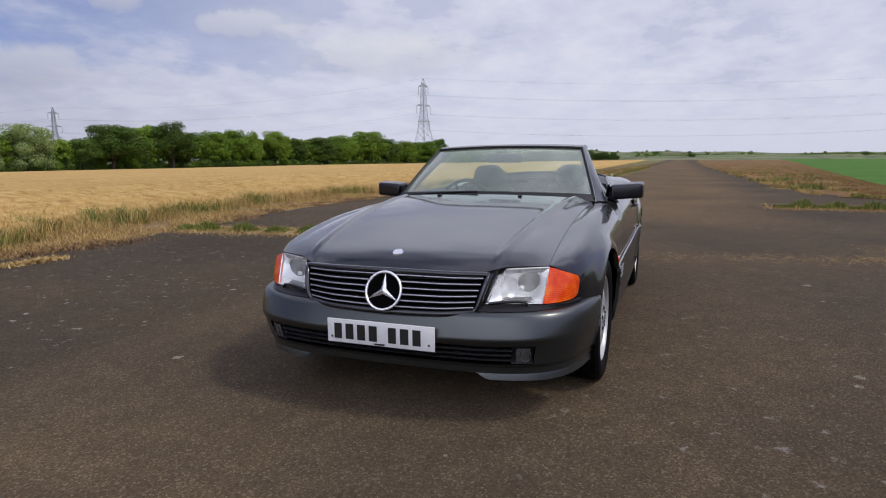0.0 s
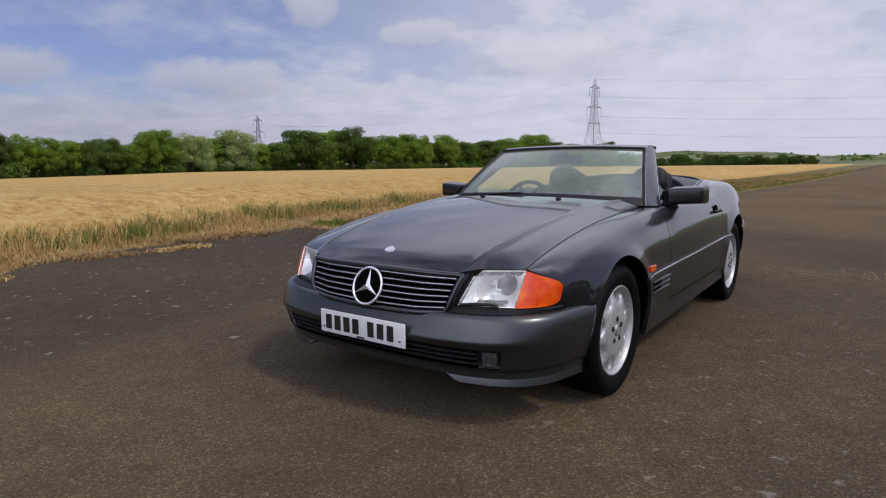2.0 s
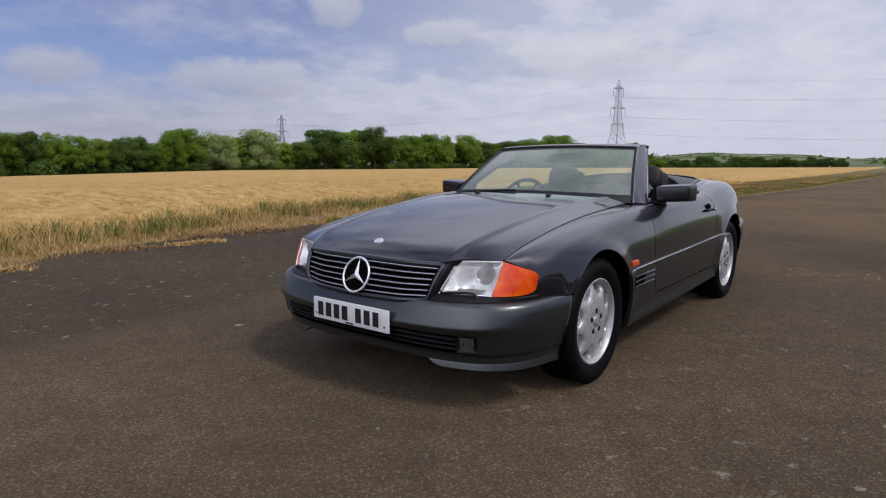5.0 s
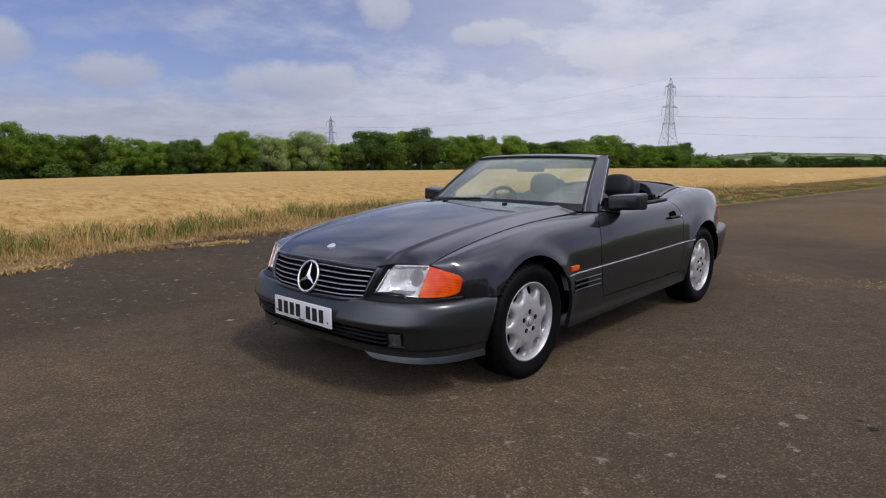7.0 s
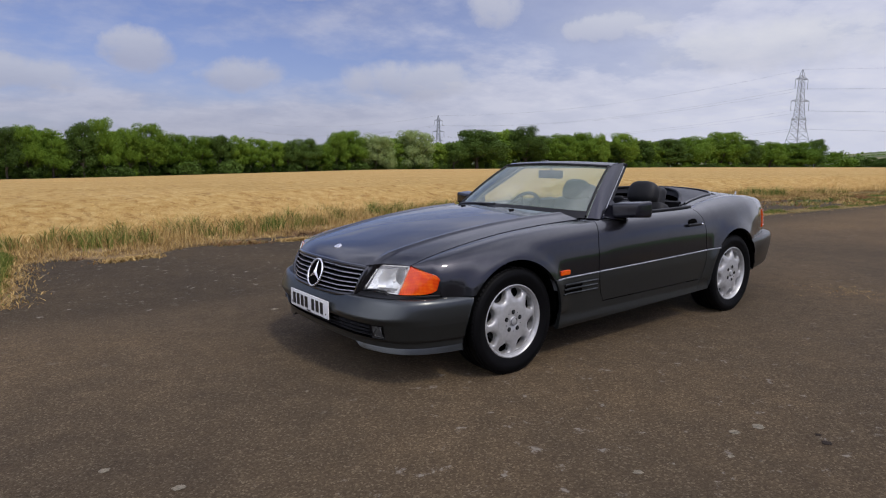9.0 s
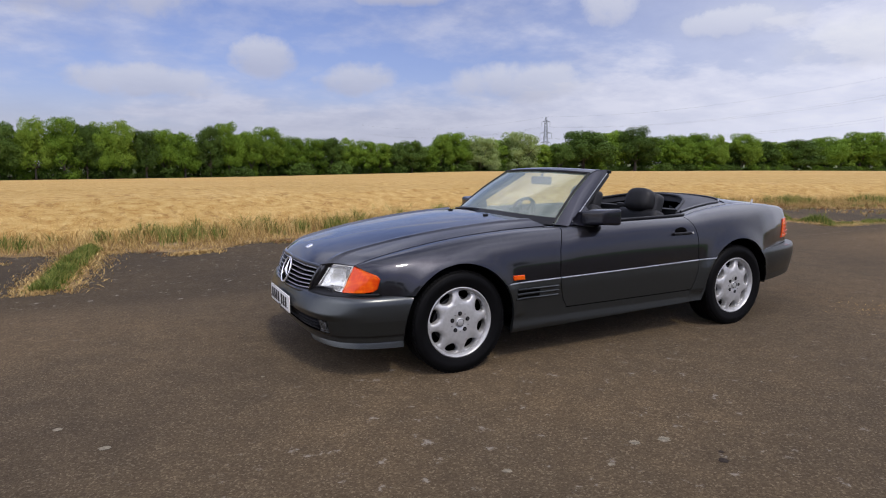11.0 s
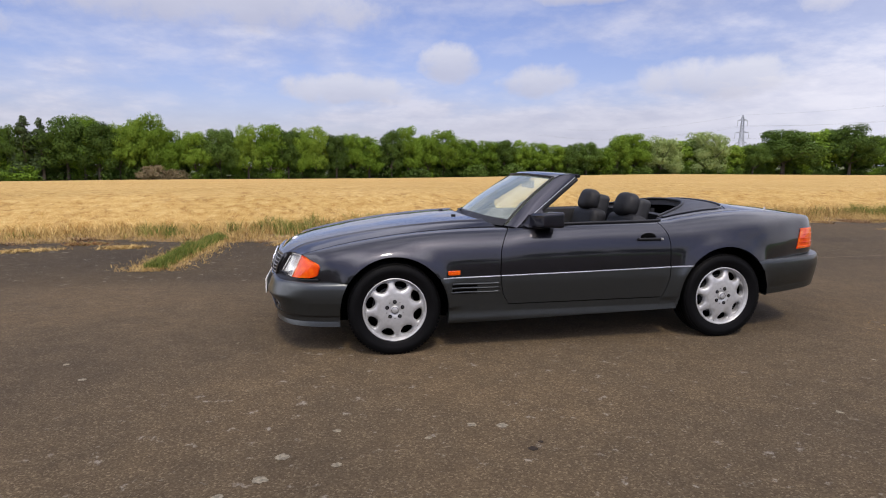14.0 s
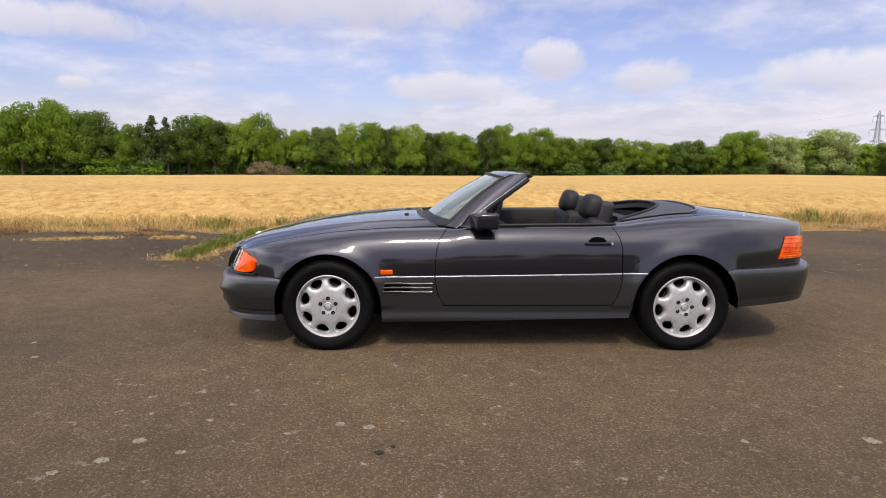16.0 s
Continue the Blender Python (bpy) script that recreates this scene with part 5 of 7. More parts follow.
def flare(x, z):
    out = 0.0
    for cx, R in ARCHES:
        d = math.hypot(x - cx, z - WZ)
        out += 0.019 * math.exp(-((d - R) / 0.06) ** 2) if z > WZ else 0.0
    return out


def shoulder(x, f, n=2.7):
    """Half width and height on the upper body side: f runs from 0 at the trim line to 1 at the top seam."""
    w, yt, zl, zt = float(W(x)), float(YT(x)), float(ZL(x)), float(ZT(x))
    a = f * math.pi / 2
    y = yt + (w - yt) * max(math.cos(a), 0) ** (2 / n)
    z = zl + (zt - zl) * math.sin(a) ** (2 / n)
    return y + flare(x, z), z


def arch_z(x, low):
    """Lower edge of the panel at x: the wheel arch where there is one."""
    for cx, R in ARCHES:
        if abs(x - cx) < R:
            return max(low, WZ + math.sqrt(R * R - (x - cx) ** 2))
    return low


def shoulder_from(x, z0, n):
    """Points on the upper side from height z0 up to the seam."""
    lo, hi = 0.0, 1.0
    for _ in range(24):
        mid = (lo + hi) / 2
        if shoulder(x, mid)[1] < z0:
            lo = mid
        else:
            hi = mid
    f0 = lo if z0 > float(ZL(x)) + 1e-4 else 0.0
    return [shoulder(x, f0 + (1 - f0) * (k / n)) for k in range(n + 1)]


def low_side(x, z):
    """Half width of the cladding below the trim line."""
    t = np.interp(z, [0.18, 0.205, 0.218, 0.240, 0.285, 0.33, 0.42, 0.50, 0.56], [-0.050, -0.022, -0.008, -0.006, -0.011, -0.008, 0.001, 0.008, 0.006])
    return float(W(x)) + float(t) + (flare(x, z) if z > WZ else 0)


def grid_bm(rows, flange=None):
    bm = bmesh.new()
    vs = [[bm.verts.new(p) for p in r] for r in rows]
    for a, b in zip(vs, vs[1:]):
        for k in range(len(a) - 1):
            q = [a[k], b[k], b[k + 1], a[k + 1]]
            q = [v for i, v in enumerate(q) if all((v.co - u.co).length > 1e-6 for u in q[:i])]
            if len(q) > 2:
                bm.faces.new(q)
    if flange is not None:
        edges = [e for e in bm.edges if len(e.link_faces) == 1]
        r = bmesh.ops.extrude_edge_only(bm, edges=edges)
        bmesh.ops.translate(bm, vec=Vector(flange), verts=[g for g in r["geom"] if isinstance(g, bmesh.types.BMVert)])
    bmesh.ops.remove_doubles(bm, verts=bm.verts, dist=1e-5)
    return bm


def surf(name, rows, mat, parent, flange=None, label="", smooth=38):
    return part(name, grid_bm([[Vector(p) for p in r] for r in rows], flange), mat, parent, label, smooth)


def xs_between(a, b, step=0.03):
    """Stations from a to b, closer together where a wheel arch turns steeply."""
    pts = set(np.linspace(a, b, max(3, int((b - a) / step) + 1)).round(4).tolist())
    for cx, R in ARCHES:
        for k in range(0, 61):
            v = round(cx - (R - 1e-4) * math.cos(math.pi * k / 60), 4)
            if a < v < b:
                pts.add(v)
    out = []
    for p in sorted(pts):
        if not out or p - out[-1] > 0.0012:
            out.append(p)
    out[-1] = b
    return out


def box_bm(size, at=(0, 0, 0), bevel=0.0, seg=2, m=None):
    bm = bmesh.new()
    bmesh.ops.create_cube(bm, size=1, matrix=Matrix.Translation(at) @ Matrix.Diagonal((*size, 1)))
    if bevel:
        bmesh.ops.bevel(bm, geom=list(bm.edges), offset=bevel, segments=seg, profile=0.6, affect="EDGES")
    if m is not None:
        bmesh.ops.transform(bm, matrix=m, verts=bm.verts)
    return bm


def lathe_bm(profile, seg=64, axis="Y"):
    """Turns (radius, offset) pairs round the y axis; a closed loop when the ends meet."""
    rows = []
    for r, o in profile:
        rows.append([Vector((r * math.cos(2 * math.pi * k / seg), o, r * math.sin(2 * math.pi * k / seg))) for k in range(seg + 1)])
    bm = grid_bm(rows)
    return bm


def tube_bm(path, r, seg=8, closed=False):
    pts = [Vector(p) for p in path]
    rows = []
    n = len(pts)
    for i, p in enumerate(pts):
        d = (pts[(i + 1) % n] - pts[i - 1]) if closed else (pts[min(i + 1, n - 1)] - pts[max(i - 1, 0)])
        q = d.to_track_quat("Z", "Y").to_matrix()
        rows.append([p + q @ Vector((r * math.cos(2 * math.pi * k / seg), r * math.sin(2 * math.pi * k / seg), 0)) for k in range(seg + 1)])
    if closed:
        rows.append([v.copy() for v in rows[0]])
    bm = grid_bm(rows)
    if not closed:
        bmesh.ops.holes_fill(bm, edges=[e for e in bm.edges if len(e.link_faces) == 1])
    return bm


car = tagged(new("convertible_car"), "dark blue-black two-seat convertible with its roof down, parked on tarmac", "car")


DOOR_F = knots((0.20, 0.830), (0.335, 0.806), (0.40, 0.770), (0.53, 0.746), (0.70, 0.752), (0.80, 0.785), (0.87, 0.838))
DOOR_R = knots((0.20, 1.95), (0.335, 1.985), (0.40, 2.020), (0.53, 2.046), (0.70, 2.046), (0.80, 2.030), (0.88, 1.985))


def shut(x, z):
    """Bends the stations near the door's ends along its curved shut lines."""
    f = min(max((x - 0.45) / 0.295, 0), 1) if x <= 0.745 else min(max((1.04 - x) / 0.29, 0), 1)
    r = min(max((x - 1.75) / 0.296, 0), 1) if x <= 2.049 else min(max((2.118 - x) / 0.069, 0), 1)
    return x + (float(DOOR_F(z)) - 0.745) * f * f * (3 - 2 * f) + (float(DOOR_R(z)) - 2.046) * r * r * (3 - 2 * r)


def bent(rows, s):
    out = []
    for row in rows:
        out.append([(shut(x, z), y, z) for x, y, z in row])
    return out


def side_panel(name, x0, x1, mat, s, low=None, n=16, label="", top=1.0):
    rows = []
    for x in xs_between(x0, x1):
        z0 = arch_z(x, float(ZL(x)) if low is None else low(x))
        rows.append([(x, s * y, z) for y, z in shoulder_from(x, z0, n)])
    return surf(name, bent(rows, s), mat, car, (0, -s * 0.025, -0.004), label)


def clad_panel(name, x0, x1, lo, hi, mat, s, parent, n=8, label="", flange=0.02):
    rows = []
    for x in xs_between(x0, x1):
        a, b = arch_z(x, lo(x)), hi(x)
        b = max(b, a + 0.002)
        row = [(x, s * (low_side(x, a + (b - a) * k / n)), a + (b - a) * k / n) for k in range(n + 1)]
        row.append((x, s * (float(W(x)) + flare(x, b) - 0.006), b + 0.004))
        rows.append(row)
    return surf(name, bent(rows, s), mat, parent, (0, -s * flange, 0), label)


def build_wing(s):
    # front wing: its nose is cut along the rear edge of the indicator
    rows = []
    for x in xs_between(-0.612, 0.742):
        zl = arch_z(x, float(ZL(x)))
        if x < -0.497:
            zl = float(np.interp(x, [-0.612, -0.497], [0.692, 0.632]))
        pts = shoulder_from(x, zl, 18)
        rows.append([(x, s * y, z) for y, z in pts])
    wing = surf("front_wing", bent(rows, s), PAINT, car, (0, -s * 0.025, -0.004), "glossy dark blue-black front wing")
    return wing


HOOD_C = knots((-0.815, 0.640), (-0.80, 0.668), (-0.76, 0.703), (-0.70, 0.735), (-0.6, 0.764), (-0.5, 0.786), (-0.27, 0.830), (-0.04, 0.864), (0.2, 0.892), (0.45, 0.914), (0.70, 0.926))
HOOD_F = knots((0, -0.805), (0.25, -0.793), (0.42, -0.755), (0.475, -0.722), (0.52, -0.688), (0.69, -0.617))
HOOD_E = knots((0, 0.668), (0.40, 0.672), (0.475, 0.686), (0.52, 0.693), (0.69, 0.696))
HOOD_R = knots((0, 0.600), (0.35, 0.625), (0.6, 0.690), (0.69, 0.755))
CREASE = knots((-0.8, 0.46), (0.0, 0.53), (0.7, 0.585))


def hood_z(x, y):
    y = abs(y)
    zc, zs, c = float(HOOD_C(x)), float(ZT(x)), float(CREASE(x)) / 0.69
    v = min(y / 0.69, 1.0)
    if v < c:
        g = 0.34 * (v / c) ** 2.2
    else:
        u = (v - c) / (1 - c)
        g = 0.34 + 0.66 * (0.25 * u + 0.75 * u ** 1.8)
    ridge = 0.0105 * math.exp(-((v - c) / 0.028) ** 2)
    return zc - (zc - zs) * g + ridge


def build_hood():
    ys = sorted(set(np.linspace(-0.683, 0.683, 49).round(4)) | set(np.linspace(0.40, 0.62, 23).round(4)) | set((-np.linspace(0.40, 0.62, 23)).round(4)))
    rows = []
    for k in range(44):
        t = (k / 43) ** 1.25
        row = []
        for y in ys:
            a, b = float(HOOD_F(abs(y))), float(HOOD_R(abs(y)))
            x = a + (b - a) * t
            drop = max(0.0, hood_z(a, y) - float(HOOD_E(abs(y)))) * max(0.0, 1 - (x - a) / 0.13) ** 2
            row.append((x, y, hood_z(x, y) - drop))
        rows.append(row)
    bonnet = surf("bonnet", rows, PAINT, car, (0.004, 0, -0.03), "glossy dark bonnet that mirrors the sky", 45)
    # round maker's badge and two washer jets
    m = Matrix.Translation((-0.700, 0, hood_z(-0.700, 0) + 0.002)) @ Matrix.Rotation(radians(-24), 4, "Y")
    bm = bmesh.new()
    bmesh.ops.create_cone(bm, cap_ends=True, segments=28, radius1=0.026, radius2=0.023, depth=0.008, matrix=m)
    part("badge", bm, SATIN_CHROME, bonnet, "small round silver badge", 30)
    for y in (-0.27, 0.27):
        bm = box_bm((0.035, 0.022, 0.014), (0.53, y, hood_z(0.53, y) + 0.004), 0.005)
        part("washer_jet", bm, BLACK_TRIM, bonnet, "small black washer jet", 40)
    # the scuttle behind the bonnet
    rows = []
    for t in (0, 0.5, 1):
        row = []
        for y in np.linspace(-0.70, 0.70, 29):
            x = float(HOOD_R(min(abs(y), 0.69))) + 0.004 + t * 0.13
            row.append((x, y, hood_z(min(x, 0.7), min(abs(y), 0.68)) - 0.022 - 0.01 * t))
        rows.append(row)
    surf("scuttle", rows, BLACK_TRIM, car, (0, 0, -0.05), "black plastic scuttle under the windscreen")
    pts = [(0.66 + 0.10 * k / 10, 0.05 + 0.055 * k, hood_z(0.66, 0.05 * k) + 0.012 - 0.0018 * k) for k in range(11)]
    part("wiper", tube_bm(pts, 0.008, 6), BLACK_TRIM, car, "black windscreen wiper arm", 60)


def build_side(s):
    build_wing(s)
    door = side_panel("door", 0.748, 2.046, PAINT, s, label="long dark door with flush handle")
    clad_panel("lower_door_panel", 0.748, 2.046, lambda x: 0.335 + (x - 0.75) * 0.004, lambda x: float(ZL(x)) - 0.004, CLAD, s, door, label="slate-grey lower door cladding")
    for nm, a, b in (("trim_strip", 0.750, 2.044), ):
        part(nm, tube_bm([(x, s * (low_side(x, float(ZL(x))) + 0.001), float(ZL(x))) for x in np.linspace(a, b, 30)], 0.005, 6), BRIGHT_TRIM, door, "thin bright trim strip", 60)
    # door handle: dark blob that stands for the shade in the recess, grip and lock
    hy = shoulder_from(1.88, 0.772, 1)[0][0]
    bm = bmesh.new()
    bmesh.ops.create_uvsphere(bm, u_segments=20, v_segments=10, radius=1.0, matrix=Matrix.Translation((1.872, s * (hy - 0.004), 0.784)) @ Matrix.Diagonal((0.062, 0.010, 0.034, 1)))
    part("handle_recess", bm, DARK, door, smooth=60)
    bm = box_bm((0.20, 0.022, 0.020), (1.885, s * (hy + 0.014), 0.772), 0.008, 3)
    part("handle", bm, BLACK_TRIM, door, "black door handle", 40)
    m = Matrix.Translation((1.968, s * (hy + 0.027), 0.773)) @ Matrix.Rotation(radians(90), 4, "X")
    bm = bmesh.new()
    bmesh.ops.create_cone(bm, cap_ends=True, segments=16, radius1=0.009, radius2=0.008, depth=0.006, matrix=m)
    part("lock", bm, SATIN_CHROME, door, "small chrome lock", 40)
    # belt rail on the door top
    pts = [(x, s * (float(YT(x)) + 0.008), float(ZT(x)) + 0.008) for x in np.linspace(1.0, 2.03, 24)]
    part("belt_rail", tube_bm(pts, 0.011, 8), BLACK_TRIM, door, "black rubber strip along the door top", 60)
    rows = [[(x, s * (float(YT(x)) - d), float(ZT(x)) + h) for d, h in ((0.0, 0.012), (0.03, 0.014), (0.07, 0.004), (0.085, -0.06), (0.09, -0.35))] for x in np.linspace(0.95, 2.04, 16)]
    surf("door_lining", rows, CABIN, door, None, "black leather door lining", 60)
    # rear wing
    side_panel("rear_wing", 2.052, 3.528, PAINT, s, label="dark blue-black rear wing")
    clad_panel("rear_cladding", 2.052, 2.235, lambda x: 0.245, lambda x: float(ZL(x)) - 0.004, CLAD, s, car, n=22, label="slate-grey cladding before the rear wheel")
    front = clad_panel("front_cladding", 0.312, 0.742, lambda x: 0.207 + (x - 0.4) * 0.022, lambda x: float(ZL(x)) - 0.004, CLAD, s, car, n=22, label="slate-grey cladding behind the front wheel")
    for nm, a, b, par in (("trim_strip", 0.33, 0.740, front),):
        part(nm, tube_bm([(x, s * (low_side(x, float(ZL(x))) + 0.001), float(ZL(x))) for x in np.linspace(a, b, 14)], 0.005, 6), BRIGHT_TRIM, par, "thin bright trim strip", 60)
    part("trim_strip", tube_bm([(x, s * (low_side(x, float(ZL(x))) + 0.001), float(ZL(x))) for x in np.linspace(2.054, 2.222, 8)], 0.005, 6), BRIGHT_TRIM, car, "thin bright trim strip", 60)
    # side vent: flat dark sheet for the shade in the opening, and three slats
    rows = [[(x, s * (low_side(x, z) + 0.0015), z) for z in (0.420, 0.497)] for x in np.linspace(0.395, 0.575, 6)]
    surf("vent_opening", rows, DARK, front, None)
    for k in range(3):
        z = 0.430 + k * 0.030
        bm2 = tube_bm([(x, s * (low_side(x, z) + 0.003), z) for x in np.linspace(0.385 + 0.006 * k, 0.725, 8)], 0.0065, 6)
        part("vent_slat", bm2, CLAD, front, smooth=60)
    # amber repeater
    y0 = shoulder_from(0.41, 0.567, 1)[0][0]
    bm = box_bm((0.085, 0.016, 0.032), (0.410, s * (y0 + 0.004), 0.568), 0.006, 3)
    part("side_repeater", bm, ORANGE, car, "small amber side repeater", 40)
    # sill
    rows = []
    for x in xs_between(0.40, 2.115):
        zb = 0.205 + (x - 0.4) * 0.022
        zt = 0.328 + (x - 0.75) * 0.004
        if x < 0.745:
            zt = zb + 0.004
        row = [(x, s * (low_side(x, z) - 0.0015), z) for z in np.linspace(zt, zb + 0.003, 14)]
        row += [(x, s * (low_side(x, zb + 0.003) - 0.02), zb - 0.002), (x, s * 0.62, zb + 0.03)]
        rows.append(row)
    surf("sill", rows, CLAD, car, None, "slate-grey sill")


BUMP_F = [(-0.896, 0.0), (-0.893, 0.18), (-0.884, 0.36), (-0.864, 0.50), (-0.834, 0.605), (-0.790, 0.690), (-0.715, 0.765), (-0.61, 0.822), (-0.49, 0.856), (-0.38, 0.874), (-0.30, 0.882)]
BUMP_R = [(3.640, 0.0), (3.632, 0.2), (3.605, 0.42), (3.555, 0.58), (3.47, 0.70), (3.34, 0.78), (3.15, 0.832), (2.98, 0.862), (2.84, 0.878), (2.80, 0.880)]


def along(pts, n):
    """Evenly spaced points and outward normals along a smoothed plan line."""
    p = np.array(pts, float)
    d = np.concatenate(([0], np.cumsum(np.hypot(*np.diff(p, axis=0).T))))
    fx, fy = knots(*zip(d, p[:, 0])), knots(*zip(d, p[:, 1]))
    out = []
    for s in np.linspace(0, d[-1], n):
        e = 1e-3
        a, b = max(s - e, 0), min(s + e, d[-1])
        tx, ty = float(fx(b) - fx(a)), float(fy(b) - fy(a))
        L = math.hypot(tx, ty)
        out.append((float(fx(s)), float(fy(s)), ty / L, -tx / L))
    return out


def bumper_rows(line, section, sgn, s):
    """Rows along the plan line; section(q) gives (offset outwards, z) pairs at station q (0 centre to 1 arch)."""
    rows = []
    for i, (x, y, nx, ny) in enumerate(line):
        q = i / (len(line) - 1)
        if sgn * nx < 0:
            nx, ny = -nx, -ny
        row = []
        for o, z in section(q):
            px = x + nx * o
            cx, R = ARCHES[0] if sgn < 0 else ARCHES[1]
            reach = math.sqrt(max(R * R - (z - WZ) ** 2, 0)) if z > WZ else R
            px = min(px, cx - reach) if sgn < 0 else max(px, cx + reach)
            row.append((px, s * max(y + ny * o, 0.0), z))
        rows.append(row)
    return rows


def build_front_bumper():
    line = along(BUMP_F, 61)

    def upper(q):
        # a sloped face over a soft ridge at the nose, an upright one with a rounded shoulder along the side
        zt = 0.505 + 0.016 * q
        k = turned(q)
        nose = [(-0.100, 0.007), (-0.064, 0.006), (-0.050, 0.003), (-0.042, -0.003), (-0.036, -0.012), (-0.027, -0.032), (-0.013, -0.066), (-0.004, -0.089), (-0.001, -0.098), (-0.002, -0.107), (-0.007, -0.115)]
        side = [(-0.100, 0.007), (-0.060, 0.006), (-0.036, 0.004), (-0.022, 0.000), (-0.012, -0.008), (-0.005, -0.022), (-0.002, -0.050), (-0.001, -0.080), (-0.001, -0.098), (-0.0015, -0.107), (-0.002, -0.115)]
        return [(a + (c - a) * k, zt + h + (g - h) * k) for (a, h), (c, g) in zip(nose, side)] + [(under(0.380, q), 0.380)]

    def turned(q):
        t = min(max((q - 0.50) / 0.28, 0), 1)
        return t * t * (3 - 2 * t)

    def under(z, q=0.0):
        """How far the lower face recedes: raked at the nose, upright at the arch."""
        k = 1 - 0.15 * turned(q)
        return -0.018 + 0.013 * turned(q) + k * float(np.interp(z, [0.21, 0.248, 0.280, 0.294, 0.380], [-0.050, -0.044, -0.034, -0.026, 0.0]))

    def band(q):
        return [(under(z, q), z) for z in (0.380, 0.350, 0.320, 0.294)]

    def lower(q):
        return [(under(0.294, q), 0.294), (under(0.284, q), 0.284), (under(0.284, q) - 0.006, 0.2815), (under(0.276, q) - 0.005, 0.276), (under(0.262, q) - 0.001, 0.262), (under(0.248, q), 0.248), (under(0.248, q) - 0.012, 0.244)]

    for s in (-1, 1):
        rows = bumper_rows(line, upper, -1, s)
        b = surf("bumper_side", rows, CLAD, car, None, "slate-grey front bumper half", 42)
        # closed band outside the lower grille
        k = next(i for i, p in enumerate(line) if p[1] > 0.668)
        surf("bumper_band", bumper_rows(line, band, -1, s)[k:], CLAD, b, None, smooth=45)
        surf("bumper_lip", bumper_rows(line, lower, -1, s), CLAD, b, None, smooth=45)
        # lower grille: dark back with the shade of the opening in its colour, and three slats
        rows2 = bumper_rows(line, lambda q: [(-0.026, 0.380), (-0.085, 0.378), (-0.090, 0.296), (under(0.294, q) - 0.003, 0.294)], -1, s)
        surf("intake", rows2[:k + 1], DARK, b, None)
        kg = next(i for i, p in enumerate(line) if p[1] > 0.560)
        for z in (0.312, 0.335, 0.358):
            rows3 = bumper_rows(line, lambda q: [(-0.075, z + 0.003), (under(z) - 0.004, z + 0.004), (under(z), z + 0.001), (under(z) - 0.003, z - 0.003), (-0.075, z - 0.004)], -1, s)
            surf("grille_slat", rows3[:kg + 1], SLAT, b, None, "dark lower grille slat", 60)
        # fog lamp: flush four-sided glass in front of a round bowl
        rows4 = bumper_rows(line, lambda q: [(-0.026, 0.378), (under(0.370, q) - 0.014, 0.370), (under(0.345, q) - 0.014, 0.345), (under(0.312, q) - 0.014, 0.312), (under(0.296, q) - 0.004, 0.297)], -1, s)
        surf("fog_lamp_surround", rows4[kg:k + 1], BLACK_TRIM, b, None, smooth=60)
        rows4 = bumper_rows(line, lambda q: [(under(z, q) - 0.003, z) for z in (0.371, 0.345, 0.320, 0.304)], -1, s)
        fog = surf("fog_lamp", rows4[kg + 1:k], FOG, b, (0.008, 0, 0), "grey glass fog lamp", 40)
        mid = line[(kg + k) // 2 + 1]
        u = under(0.338, 0.5)
        out = Vector((-abs(mid[2]), s * abs(mid[3]), 0))
        at = Vector((mid[0], s * mid[1], 0.336)) + out * (u + 0.001)
        bm = tube_bm([at + out.to_track_quat("Z", "Y") @ Vector((0.023 * math.cos(a), 0.023 * math.sin(a), 0)) for a in np.linspace(0, 2 * math.pi, 24, endpoint=False)], 0.0026, 6, True)
        part("fog_lamp_ring", bm, STEEL_DARK, fog, "dull ring of the fog lamp", 60)
        # chin spoiler at the corner, flaring outwards, with a slanted inner end
        k0 = next(i for i, p in enumerate(line) if p[1] > 0.405)
        rows5 = []
        for i, (x, y, nx, ny) in enumerate(line[k0:]):
            if nx > 0:
                nx, ny = -nx, -ny
            f = min(1.0, i / 2.5)
            q = (k0 + i) / (len(line) - 1)
            u0 = under(0.248, q)
            out = 0.003 * f * (1 - 0.75 * min(max((q - 0.66) / 0.28, 0), 1))
            zb = 0.252 - f * 0.032 - 0.012 * (i / (len(line) - k0))
            rows5.append([(min(x + nx * o, -0.372), s * (y + ny * o), z) for o, z in ((u0 - 0.004, 0.251), (u0 + out * 0.35, 0.251 + (zb - 0.251) * 0.45), (u0 + out, zb + 0.006), (u0 + out + 0.001, zb + 0.002), (u0 + out - 0.004, zb - 0.001), (-0.12, zb + 0.004))])
        surf("chin_spoiler", rows5, CLAD, b, None, "slate-grey chin spoiler corner", 40)
        rows6 = bumper_rows(line, lambda q: [(under(0.248, q) - 0.012, 0.244), (-0.12, 0.243), (-0.40, 0.243)], -1, s)
        surf("undertray", rows6, DARK, b, None)
        # ledge strip under the lamps
        rows7 = bumper_rows(line, lambda q: [(-0.060, 0.513 + 0.016 * q), (-0.085, 0.535), (-0.16, 0.560)], -1, s)
        surf("lamp_ledge", rows7[: 46], BLACK_TRIM, b, None)


